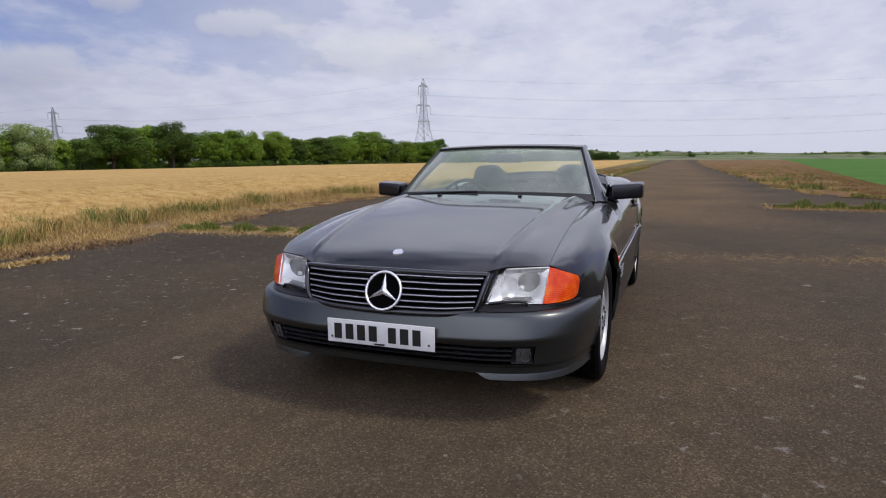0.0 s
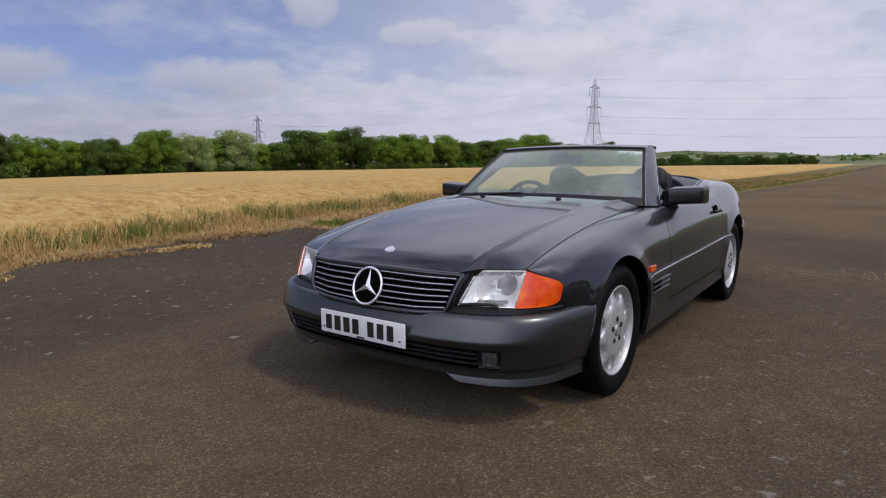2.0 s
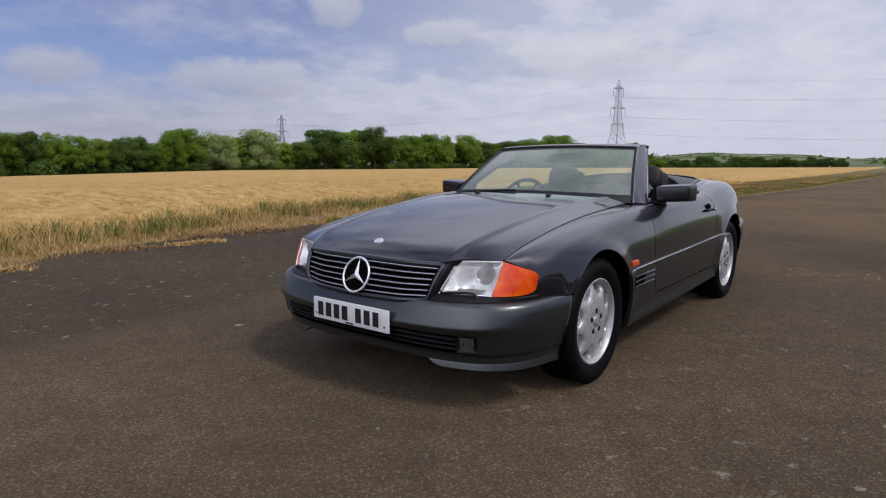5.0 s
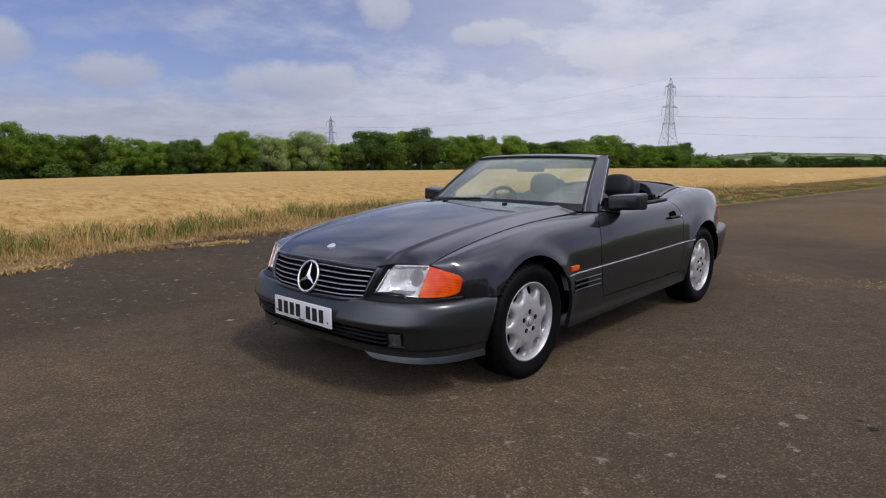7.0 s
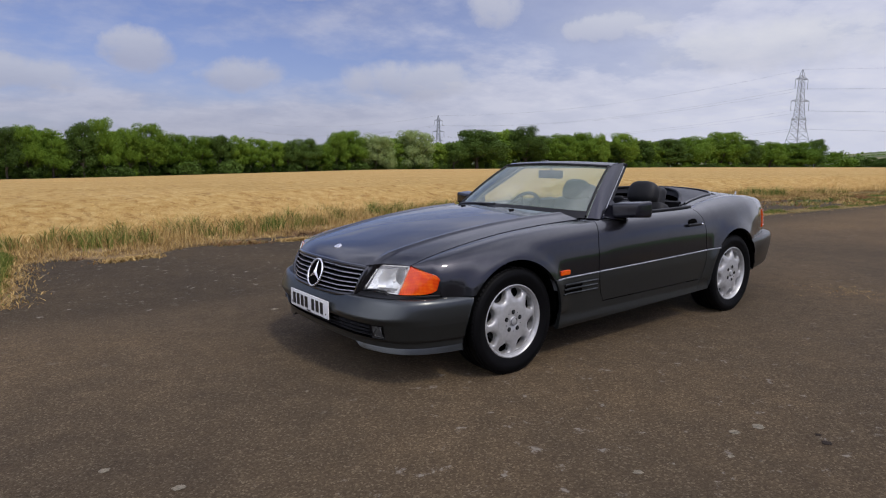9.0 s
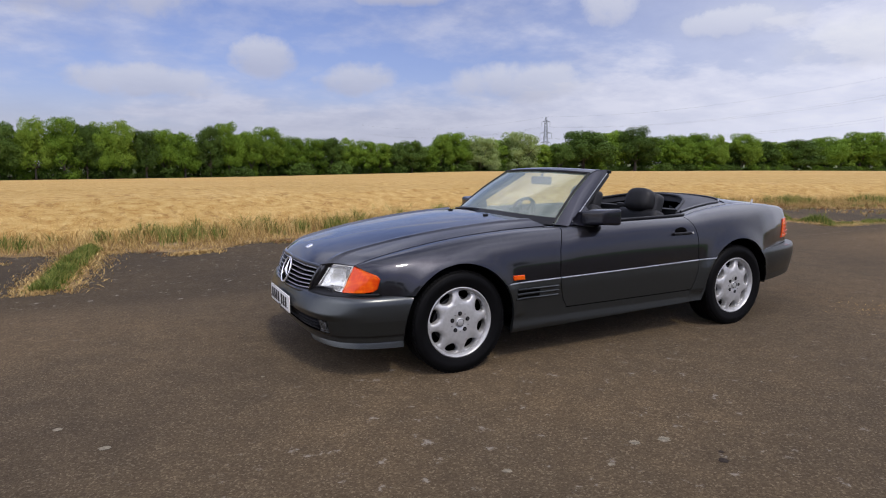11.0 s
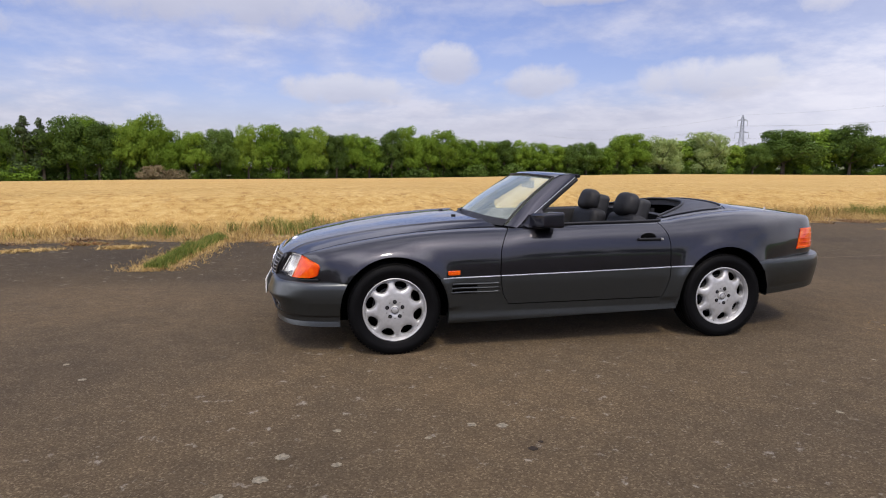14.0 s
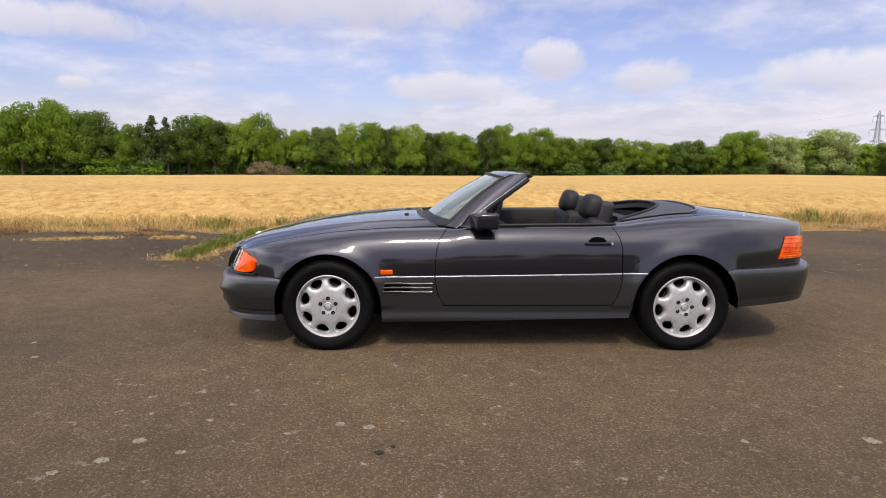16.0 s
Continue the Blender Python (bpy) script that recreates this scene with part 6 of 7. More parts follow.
def build_rear_bumper():
    line = along(BUMP_R, 49)

    def sec(q):
        zt, zb = 0.612 - 0.026 * q, 0.392 - 0.082 * q
        return [(-0.07, zt + 0.004), (-0.012, zt + 0.002), (-0.003, zt - 0.012), (0, zt - 0.03), (0, zt - 0.085), (-0.016, zb + 0.062), (-0.020, zb + 0.056), (-0.020, zb + 0.048), (-0.030, zb), (-0.05, zb - 0.006), (-0.25, zb + 0.02)]

    for s in (-1, 1):
        surf("rear_bumper_side", bumper_rows(line, sec, 1, s), CLAD, car, None, "slate-grey rear bumper half", 40)


def patch(a, b, c, d, nu, nv, bulge, inset=0.0):
    """A bulging four-sided patch between corners a-b (top) and d-c (bottom)."""
    a, b, c, d = map(Vector, (a, b, c, d))
    nrm = (b - a).cross(d - a).normalized()
    if nrm.x > 0:
        nrm = -nrm
    rows = []
    for i in range(nu + 1):
        u = inset + (1 - 2 * inset) * i / nu
        row = []
        for k in range(nv + 1):
            v = inset + (1 - 2 * inset) * k / nv
            p = a.lerp(b, u).lerp(d.lerp(c, u), v)
            row.append(p + nrm * bulge * (1 - (2 * u - 1) ** 2) * (1 - 0.5 * (2 * v - 1) ** 2))
        rows.append(row)
    return rows, nrm


def build_lamps(s):
    A, B = (-0.692, s * 0.490, 0.682), (-0.620, s * 0.688, 0.690)
    C, D = (-0.690, s * 0.672, 0.541), (-0.772, s * 0.440, 0.541)
    _, nrm = patch(A, B, C, D, 10, 8, 0.004)
    lamp = part("headlamp", box_bm((0.05, 0.18, 0.12), (-0.60, s * 0.575, 0.615), 0.02), DARK, car, "clear rectangular headlamp")
    back = -nrm
    # lens, chrome frame, reflector bowls
    rows, _ = patch(A, B, C, D, 14, 10, 0.006, 0.03)
    surf("lens", [[Vector(p) + nrm * 0.004 for p in r] for r in rows], CLEAR, lamp, None, "fluted clear glass lens", 50).visible_shadow = False
    fr = [Vector(A).lerp(Vector(C), 0.012), Vector(B).lerp(Vector(D), 0.012), Vector(C).lerp(Vector(A), 0.012), Vector(D).lerp(Vector(B), 0.012)]
    pts = []
    for i in range(4):
        for k in range(8):
            pts.append(fr[i].lerp(fr[(i + 1) % 4], k / 8) + nrm * 0.004)
    part("lens_frame", tube_bm(pts, 0.0032, 6, True), REFLECTOR, lamp, "pale lens frame", 60)
    bowl = []
    for i in range(15):
        u = i / 14
        row = []
        for k in range(11):
            v = k / 10
            p = Vector(A).lerp(Vector(B), u).lerp(Vector(D).lerp(Vector(C), u), v)
            f = (1 - (2 * u - 1) ** 4) * (1 - (2 * v - 1) ** 4)
            g = max(0.0, 1 - ((u - 0.56) / 0.36) ** 2 - ((v - 0.5) / 0.5) ** 2)
            row.append(p + back * (0.006 + 0.018 * f + 0.050 * math.sqrt(g)))
        bowl.append(row)
    surf("reflector", bowl, REFLECTOR, lamp, None, "silver lamp reflector", 50)
    ctr = Vector(A).lerp(Vector(B), 0.56).lerp(Vector(D).lerp(Vector(C), 0.56), 0.5) + back * 0.045
    bm = bmesh.new()
    bmesh.ops.create_uvsphere(bm, u_segments=16, v_segments=10, radius=0.012, matrix=Matrix.Translation(ctr))
    part("bulb_cap", bm, REFLECTOR, lamp, smooth=60)
    # indicator wrapping round to the wing
    rows, bk = [], []
    for i in range(13):
        u = i / 12
        # plan from lamp edge to wing
        top = Vector(B).lerp(Vector((-0.500, s * 0.802, 0.636)), u)
        bot = Vector(C).lerp(Vector((-0.528, s * 0.796, 0.548)), u)
        out = Vector((-0.75, s * 0.65, 0)) * 0.030 * 4 * u * (1 - u)
        row, rb = [], []
        for k in range(9):
            v = 0.5 + (k / 8 - 0.5) * (1 - 0.34 * max(0.0, (u - 0.72) / 0.28) ** 3)
            p = top.lerp(bot, v) + out * (0.85 + 0.15 * math.sin(v * math.pi))
            row.append(p)
            rb.append(p + Vector((0.75, -s * 0.65, 0)) * 0.022)
        rows.append(row)
        bk.append(rb)
    ind = surf("indicator", rows, ORANGE, car, (0.018, -s * 0.014, 0), "amber wraparound indicator", 50)
    surf("indicator_reflector", bk, ORANGE_BACK, ind, None, smooth=50)
    fill = [[(x, s * (shoulder_from(x, z, 1)[0][0] - 0.004), z) for z in np.linspace(0.53, 0.65, 7)] for x in np.linspace(-0.545, -0.485, 7)]
    surf("wing_nose", fill, PAINT, car, None, "painted wing behind the indicator", 50)
    # black strip and lamp wiper below
    pts = [Vector(D).lerp(Vector(C), t) + Vector((-0.006, 0, -0.012)) for t in np.linspace(0.0, 1.0, 10)]
    pts += [Vector((-0.60, s * 0.760, 0.531)), Vector((-0.51, s * 0.803, 0.533))]
    part("lamp_seal", tube_bm(pts, 0.008, 6), BLACK_TRIM, car, "black seal under the lamp", 60)
    pts = [Vector(D).lerp(Vector(C), t) + Vector((-0.018, 0, 0.004 + 0.010 * math.sin(t * 3))) for t in np.linspace(0.08, 0.72, 10)] + [Vector(D).lerp(Vector(C), 0.80) + Vector((-0.016, 0, -0.012))]
    part("lamp_wiper", tube_bm(pts, 0.0065, 6), BLACK_TRIM, lamp, "black headlamp wiper", 60)


G_TOP = knots((0, -0.808), (0.25, -0.797), (0.445, -0.752))
G_BOT = knots((0, -0.868), (0.25, -0.855), (0.40, -0.808))


def grille_pt(u, v, back=0.0):
    """u from -1 to 1 across, v from 0 at the top to 1 at the bottom."""
    yt, yb = 0.440 * u, 0.402 * u
    y = yt + (yb - yt) * v
    xt, xb = float(G_TOP(abs(yt))), float(G_BOT(abs(yb)))
    x = xt + (xb - xt) * v - 0.012 * math.sin(v * math.pi)
    zt = 0.662 + 0.006 * (1 - u * u)
    return Vector((x + back, y, zt + (0.518 - 0.008 * (1 - u * u) - zt) * v))


def build_grille():
    us = np.linspace(-1, 1, 33)
    grille = surf("grille", [[grille_pt(u, v, 0.035) for v in (-0.05, 0.5, 1.05)] for u in us], DARK, car, None, "black radiator grille with fine bright slats")
    for k in range(6):
        v = 0.085 + k * 0.166
        rows = []
        for u in us:
            p = grille_pt(u * 0.985, v)
            rows.append([p + Vector((0.030, 0, -0.012)), p + Vector((0.004, 0, -0.006)), p + Vector((0.0, 0, 0.0)), p + Vector((0.002, 0, 0.004)), p + Vector((0.030, 0, 0.004))])
        slat = surf("slat", rows, BLACK_TRIM, grille, None, smooth=50)
        part("slat_edge", tube_bm([grille_pt(u * 0.985, v) + Vector((-0.001, 0, 0.001)) for u in us], 0.0032, 6), BRIGHT_TRIM, slat, "bright slat edge", 60)
    # painted frame round it
    loop = [grille_pt(u, -0.02) for u in np.linspace(-1.02, 1.02, 30)] + [grille_pt(1.03, v) for v in np.linspace(0.1, 0.9, 8)] + [grille_pt(u, 1.06) for u in np.linspace(1.0, -1.0, 30)] + [grille_pt(-1.03, v) for v in np.linspace(0.9, 0.1, 8)]
    part("grille_frame", tube_bm(loop, 0.013, 8, True), PAINT, grille, "dark painted grille frame", 60)
    for s in (-1, 1):
        rows = []
        for v in np.linspace(-0.03, 1.08, 12):
            a = grille_pt(s * 1.03, v)
            vv = min(max(v, 0), 1)
            t = Vector((-0.700, s * 0.492, 0.688)).lerp(Vector((-0.775, s * 0.446, 0.530)), vv)
            rows.append([a + Vector((0.0, 0, 0)), a.lerp(t, 0.4) + Vector((-0.007, 0, 0)), a.lerp(t, 0.8) + Vector((-0.003, 0, 0)), t + Vector((0.012, 0, 0))])
        surf("lamp_cheek", rows, PAINT, grille, (0.03, 0, 0), "painted strip between grille and lamp", 60)
    # ring emblem with three arms
    c = grille_pt(0, 0.5) + Vector((-0.008, 0, 0.0))
    tilt = Matrix.Translation(c) @ Matrix.Rotation(radians(20), 4, "Y")
    ring = [tilt @ Vector((0, 0.084 * math.cos(a), 0.084 * math.sin(a))) for a in np.linspace(0, 2 * math.pi, 40, endpoint=False)]
    em = part("emblem", tube_bm(ring, 0.0065, 8, True), SATIN_CHROME, grille, "chrome ring emblem with three arms", 60)
    bm = bmesh.new()
    bmesh.ops.create_cone(bm, cap_ends=True, segments=32, radius1=0.078, radius2=0.078, depth=0.006, matrix=tilt @ Matrix.Translation((0.004, 0, 0)) @ Matrix.Rotation(radians(90), 4, "Y"))
    part("emblem_back", bm, DARK, em, smooth=40)
    bm = bmesh.new()
    tips = [Vector((0, 0.082 * math.sin(a), 0.082 * math.cos(a))) for a in (0, 2 * math.pi / 3, 4 * math.pi / 3)]
    hub = bm.verts.new(tilt @ Vector((-0.012, 0, 0)))
    rim = []
    for i in range(3):
        rim.append(bm.verts.new(tilt @ tips[i]))
        a = (i + 0.5) * 2 * math.pi / 3
        rim.append(bm.verts.new(tilt @ Vector((0, 0.015 * math.sin(a), 0.015 * math.cos(a)))))
    for i in range(6):
        bm.faces.new((hub, rim[i], rim[(i + 1) % 6]))
    bm.faces.new(rim)
    part("emblem_arms", bm, SATIN_CHROME, em)


def build_plate():
    p = part("number_plate", box_bm((0.008, 0.520, 0.108), (-0.906, 0, 0.404), 0.003), PLATE_WHITE, car, "white number plate with black bars", 40)
    x = -0.9112
    for y, w in ((0.205, 0.044), (0.147, 0.046), (0.089, 0.046), (0.031, 0.046), (-0.062, 0.044), (-0.120, 0.046), (-0.178, 0.044)):
        part("character_bar", box_bm((0.002, w * 0.86, 0.070), (x, y, 0.404), 0.0006, 1), PLATE_BLACK, p)
    part("dealer_bar", box_bm((0.002, 0.05, 0.008), (x, 0.0, 0.358), 0.0005, 1), PLATE_BLACK, p)
    for y in (-0.235, 0.235):
        bm = bmesh.new()
        bmesh.ops.create_cone(bm, cap_ends=True, segments=12, radius1=0.006, radius2=0.005, depth=0.004, matrix=Matrix.Translation((x, y, 0.378)) @ Matrix.Rotation(radians(90), 4, "Y"))
        part("screw", bm, CHROME, p)


def rim_point(r, a, o):
    return Vector((r * math.cos(a), o, r * math.sin(a)))


def rim_dish(r):
    return float(np.interp(r, [0, 0.05, 0.10, 0.15, 0.185, 0.205], [0.010, 0.010, 0.009, 0.002, -0.010, -0.014]))


def build_wheel():
    """Wheel at the origin, its outer face towards -y."""
    wheel = new("wheel")
    w = 0.112
    prof = [(0.205, 0.095), (0.222, 0.100), (0.240, 0.108), (0.275, 0.114), (0.300, 0.111), (0.314, 0.100), (0.320, 0.085), (TYRE_R, 0.070)]
    for g in (0.045, 0.015, -0.015, -0.045):
        prof += [(TYRE_R, g + 0.007), (TYRE_R - 0.007, g + 0.005), (TYRE_R - 0.007, g - 0.005), (TYRE_R, g - 0.007)]
    prof += [(TYRE_R, -0.070), (0.320, -0.085), (0.314, -0.100), (0.306, -0.108), (0.300, -0.111), (0.292, -0.1125), (0.288, -0.1145), (0.270, -0.1150), (0.262, -0.1125), (0.240, -0.108), (0.226, -0.102), (0.216, -0.094), (0.212, -0.08)]
    tyre = part("tyre", lathe_bm(prof, 96), RUBBER, wheel, "black road tyre with grooved tread", 35)
    # shoulder blocks
    bm = bmesh.new()
    for k in range(72):
        a = 2 * math.pi * k / 72
        m = Matrix.Rotation(-a, 4, "Y") @ Matrix.Translation((0.3105, -0.088, 0)) @ Matrix.Rotation(radians(48), 4, "Z")
        bmesh.ops.create_cube(bm, size=1, matrix=m @ Matrix.Diagonal((0.010, 0.028, 0.019, 1)))
    part("tread_shoulder", bm, RUBBER, tyre)
    # rim: lip, face with eight oval holes, hub
    y0 = -0.088
    rim = part("rim", lathe_bm([(0.212, y0 + 0.03), (0.221, y0 - 0.006), (0.222, y0 - 0.012), (0.217, y0 - 0.014), (0.211, y0 - 0.009), (0.206, y0 + 0.002), (0.203, y0 + 0.012)], 96), ALLOY, wheel, "silver eight-hole alloy rim", 40)
    bm = bmesh.new()
    N = 48
    for h in range(8):
        a0 = (h + 0.5) * math.pi / 4
        lo, hi = [], []
        for k in range(N):
            th = 2 * math.pi * k / N
            # rounded hole, flatter towards the hub
            rr, tt = 0.0285, 0.0440
            c, sn = math.cos(th), math.sin(th)
            r1 = 0.1710 + rr * c * (1.0 if c > 0 else 1.22)
            t1 = tt * sn * (1 + 0.16 * c)
            lo.append((r1, a0 + t1 / 0.1710))
            # outline of the sector, met by the same ray
            best = 1e9
            dr, dt = rr * c, tt * sn / 0.1710
            for lim in ((0.2035 - 0.1710) / dr if dr > 1e-9 else 1e9, (0.095 - 0.1710) / dr if dr < -1e-9 else 1e9, (math.pi / 8) / abs(dt) if abs(dt) > 1e-9 else 1e9):
                best = min(best, lim)
            hi.append((0.1710 + dr * best, a0 + dt * best))
        rings = []
        rings.append([bm.verts.new(rim_point(r, a, y0 + 0.045 - rim_dish(r))) for r, a in lo])
        rings.append([bm.verts.new(rim_point(0.1710 + (r - 0.1710) * 1.0, a, y0 + 0.010 - rim_dish(r))) for r, a in lo])
        for f in (0.12, 0.45, 1.0):
            ring = []
            for (r, a), (R, b) in zip(lo, hi):
                rr, aa = r + (R - r) * f, a + (b - a) * f
                ring.append(bm.verts.new(rim_point(rr, aa, y0 + (0.004 if f < 0.2 else 0.0) - rim_dish(rr))))
            rings.append(ring)
        for p, q in zip(rings, rings[1:]):
            for k in range(N):
                bm.faces.new((p[k], p[(k + 1) % N], q[(k + 1) % N], q[k]))
    bmesh.ops.remove_doubles(bm, verts=bm.verts, dist=1e-4)
    part("rim_face", bm, ALLOY, rim, smooth=45)
    part("rim_centre", lathe_bm([(0.1165, y0 - rim_dish(0.1165) + 0.002), (0.1160, y0 - rim_dish(0.116) - 0.0008), (0.095, y0 - rim_dish(0.095) - 0.0008), (0.06, y0 - rim_dish(0.06)), (0.042, y0 - 0.010), (0.038, y0 - 0.007), (0.0, y0 - 0.007)], 64), ALLOY, rim, smooth=45)
    part("hub_cap", lathe_bm([(0.0285, y0 - 0.006), (0.0275, y0 - 0.014), (0.024, y0 - 0.017), (0.0, y0 - 0.018)], 32), ALLOY, rim, "silver hub cap", 40)
    for k in range(5):
        a = 2 * math.pi * k / 5 + 0.2
        at = rim_point(0.056, a, y0 - 0.0095)
        # dark disc on the rim, the shade of the bolt hole put into its colour
        bm = bmesh.new()
        bmesh.ops.create_cone(bm, cap_ends=True, segments=16, radius1=0.0138, radius2=0.0138, depth=0.003, matrix=Matrix.Translation(at) @ Matrix.Rotation(radians(90), 4, "X"))
        part("wheel_bolt", bm, DARK, rim, "dark disc with the shade of a bolt hole in its colour")
        bm = bmesh.new()
        bmesh.ops.create_cone(bm, cap_ends=True, segments=6, radius1=0.0085, radius2=0.007, depth=0.008, matrix=Matrix.Translation(at + Vector((0, -0.003, 0))) @ Matrix.Rotation(radians(90), 4, "X"))
        part("wheel_bolt_head", bm, STEEL_DARK, rim, "steel bolt head")
        bm = bmesh.new()
        bmesh.ops.create_cone(bm, cap_ends=True, segments=10, radius1=0.0036, radius2=0.0036, depth=0.002, matrix=Matrix.Translation(rim_point(0.060, a + math.pi / 5, y0 - 0.0095)) @ Matrix.Rotation(radians(90), 4, "X"))
        part("rim_dimple", bm, STEEL_DARK, rim)
    ring = [rim_point(0.0225, a, y0 - 0.0178) for a in np.linspace(0, 2 * math.pi, 24, endpoint=False)]
    part("hub_cap_ring", tube_bm(ring, 0.0016, 6, True), STEEL_DARK, rim, smooth=60)
    bm = bmesh.new()
    bmesh.ops.create_cone(bm, cap_ends=True, segments=48, radius1=0.15, radius2=0.15, depth=0.02, matrix=Matrix.Translation((0, -0.02, 0)) @ Matrix.Rotation(radians(90), 4, "X"))
    part("brake_disc", bm, STEEL_DARK, wheel, "dull steel brake disc", 40)
    bm = bmesh.new()
    bmesh.ops.create_cone(bm, cap_ends=True, segments=48, radius1=0.21, radius2=0.21, depth=0.01, matrix=Matrix.Translation((0, 0.05, 0)) @ Matrix.Rotation(radians(90), 4, "X"))
    part("wheel_back", bm, DARK, wheel, smooth=40)
    return wheel


def place_wheels():
    wheel = build_wheel()
    y = 0.755
    spots = [(0, -y, 0, -7), (WB, -y, 0, 12), (0, y, 180, 40), (WB, y, 180, 25)]
    for i, (x, yy, rz, spin) in enumerate(spots):
        m = Matrix.Translation((x, yy, TYRE_R - 0.004)) @ Matrix.Rotation(radians(rz), 4, "Z") @ Matrix.Rotation(radians(spin), 4, "Y")
        w = wheel if i == 0 else copy_thing(wheel, m)
        w.matrix_basis = m
        w.parent = car


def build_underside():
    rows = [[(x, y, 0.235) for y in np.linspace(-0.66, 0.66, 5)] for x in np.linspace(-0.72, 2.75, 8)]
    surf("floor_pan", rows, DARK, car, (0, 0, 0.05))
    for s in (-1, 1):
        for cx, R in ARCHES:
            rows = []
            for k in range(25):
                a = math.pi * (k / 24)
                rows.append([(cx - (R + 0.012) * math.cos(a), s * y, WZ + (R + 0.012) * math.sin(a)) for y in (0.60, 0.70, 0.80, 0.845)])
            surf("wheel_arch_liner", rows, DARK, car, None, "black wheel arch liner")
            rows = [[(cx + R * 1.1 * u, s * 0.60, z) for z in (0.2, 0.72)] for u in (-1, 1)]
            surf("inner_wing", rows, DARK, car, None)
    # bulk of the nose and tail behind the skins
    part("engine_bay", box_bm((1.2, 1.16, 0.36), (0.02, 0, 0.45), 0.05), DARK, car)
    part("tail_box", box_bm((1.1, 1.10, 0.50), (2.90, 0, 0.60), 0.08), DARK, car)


WS_BASE = knots((0, 0.655), (0.35, 0.690), (0.6, 0.765), (0.70, 0.835))
WS_TOP = knots((0, 1.205), (0.3, 1.217), (0.5, 1.25), (0.56, 1.275))


def screen_pt(u, v):
    """u from -1 to 1 across, v from 0 at the base to 1 at the header."""
    yb, yt = 0.700 * u, 0.545 * u
    xb, xt = float(WS_BASE(abs(yb))), float(WS_TOP(abs(yt)))
    zb, zt = 0.898 - 0.022 * u * u, 1.238 - 0.016 * u * u
    bow = 0.018 * math.sin(v * math.pi)
    return Vector((xb + (xt - xb) * v - bow * 0.5, yb + (yt - yb) * v, zb + (zt - zb) * v + bow * 0.8))


def build_screen():
    rows = [[screen_pt(u, v) for v in np.linspace(0, 1, 15)] for u in np.linspace(-1, 1, 33)]
    glass = surf("windscreen", rows, GLASS, car, None, "slightly green windscreen glass", 60)
    glass.visible_shadow = False
    # frame: pillars and header
    for s in (-1, 1):
        rows, inner = [], []
        for v in np.linspace(-0.02, 1.02, 14):
            f = screen_pt(s * 0.985, v)
            r = Vector((0.905, s * 0.757, 0.868)).lerp(Vector((1.435, s * 0.540, 1.232)), v)
            m1, m2 = f.lerp(r, 0.33) + Vector((0, s * 0.009, 0.005)), f.lerp(r, 0.75) + Vector((0, s * 0.012, 0.004))
            rows.append([f + Vector((0.004, 0, -0.006)), f, m1, m2, r, r + Vector((0.0, -s * 0.01, -0.01))])
            inner.append([f + Vector((0.004, 0, -0.006)), f + Vector((0.02, -s * 0.025, -0.02)), r.lerp(f, 0.6) + Vector((0, -s * 0.04, -0.032)), r + Vector((0.0, -s * 0.02, -0.018)), r + Vector((0.0, -s * 0.01, -0.01))])
        pillar = surf("windscreen_pillar", rows, PILLAR, car, None, "dark windscreen pillar", 50)
        surf("pillar_lining", inner, BLACK_TRIM, pillar, None, "black pillar lining", 50)
        pts = [Vector((0.905, s * 0.759, 0.868)).lerp(Vector((1.43, s * 0.542, 1.230)), v) + Vector((0.002, s * 0.002, -0.004)) for v in np.linspace(0.07, 0.97, 12)]
        part("pillar_seal", tube_bm(pts, 0.0030, 6), BRIGHT_TRIM, car, "thin bright seal along the pillar", 60)
        pts = [p + Vector((0.016, -s * 0.012, -0.014)) for p in pts]
        part("pillar_rubber", tube_bm(pts, 0.016, 6), BLACK_TRIM, car, "black rubber seal along the pillar", 60)
        # black quarter panel between pillar and door top, behind the mirror
        a, b, c = Vector((0.912, s * 0.762, 0.868)), Vector((1.175, s * 0.760, 0.880)), Vector((1.098, s * 0.684, 0.994))
        rows = [[a.lerp(b, t), a.lerp(c, t).lerp(b.lerp(c, t), 0.5) if t < 1 else b.lerp(c, 0.5), c.lerp(a, 1 - t) if t < 1 else c] for t in (0.0, 0.35, 0.7, 1.0)]
        surf("quarter_panel", rows, MIRROR_BLACK, car, (0, -s * 0.014, 0), "black quarter panel behind the door mirror", 50)
    rows = []
    for u in np.linspace(-1.0, 1.0, 25):
        a = screen_pt(u, 0.965)
        y = 0.548 * u
        zz = 1.246 - 0.014 * u * u
        xr = 1.445 - 0.0 * u * u
        rows.append([a + Vector((0.012, 0, -0.016)), a + Vector((0, 0, 0.002)), (a.x + 0.05, y, zz + 0.004), ((a.x + xr) / 2, y, zz + 0.008), (xr - 0.03, y, zz + 0.004), (xr, y, zz - 0.010), (xr - 0.01, y, zz - 0.024), (a.x + 0.06, y, zz - 0.034)])
    surf("windscreen_header", rows, PILLAR, car, None, "dark windscreen header rail", 50)
    pts = [(1.448, 0.55 * u, 1.237 - 0.014 * u * u) for u in np.linspace(-1, 1, 20)]
    part("header_seal", tube_bm(pts, 0.013, 6), BLACK_TRIM, car, "black seal on the header", 60)
    rim = [screen_pt(u, 0.972) + Vector((-0.006, 0, 0.003)) for u in np.linspace(-0.99, 0.99, 30)]
    part("screen_seal_top", tube_bm(rim, 0.010, 6), BLACK_TRIM, car, "black seal at the windscreen top", 60)
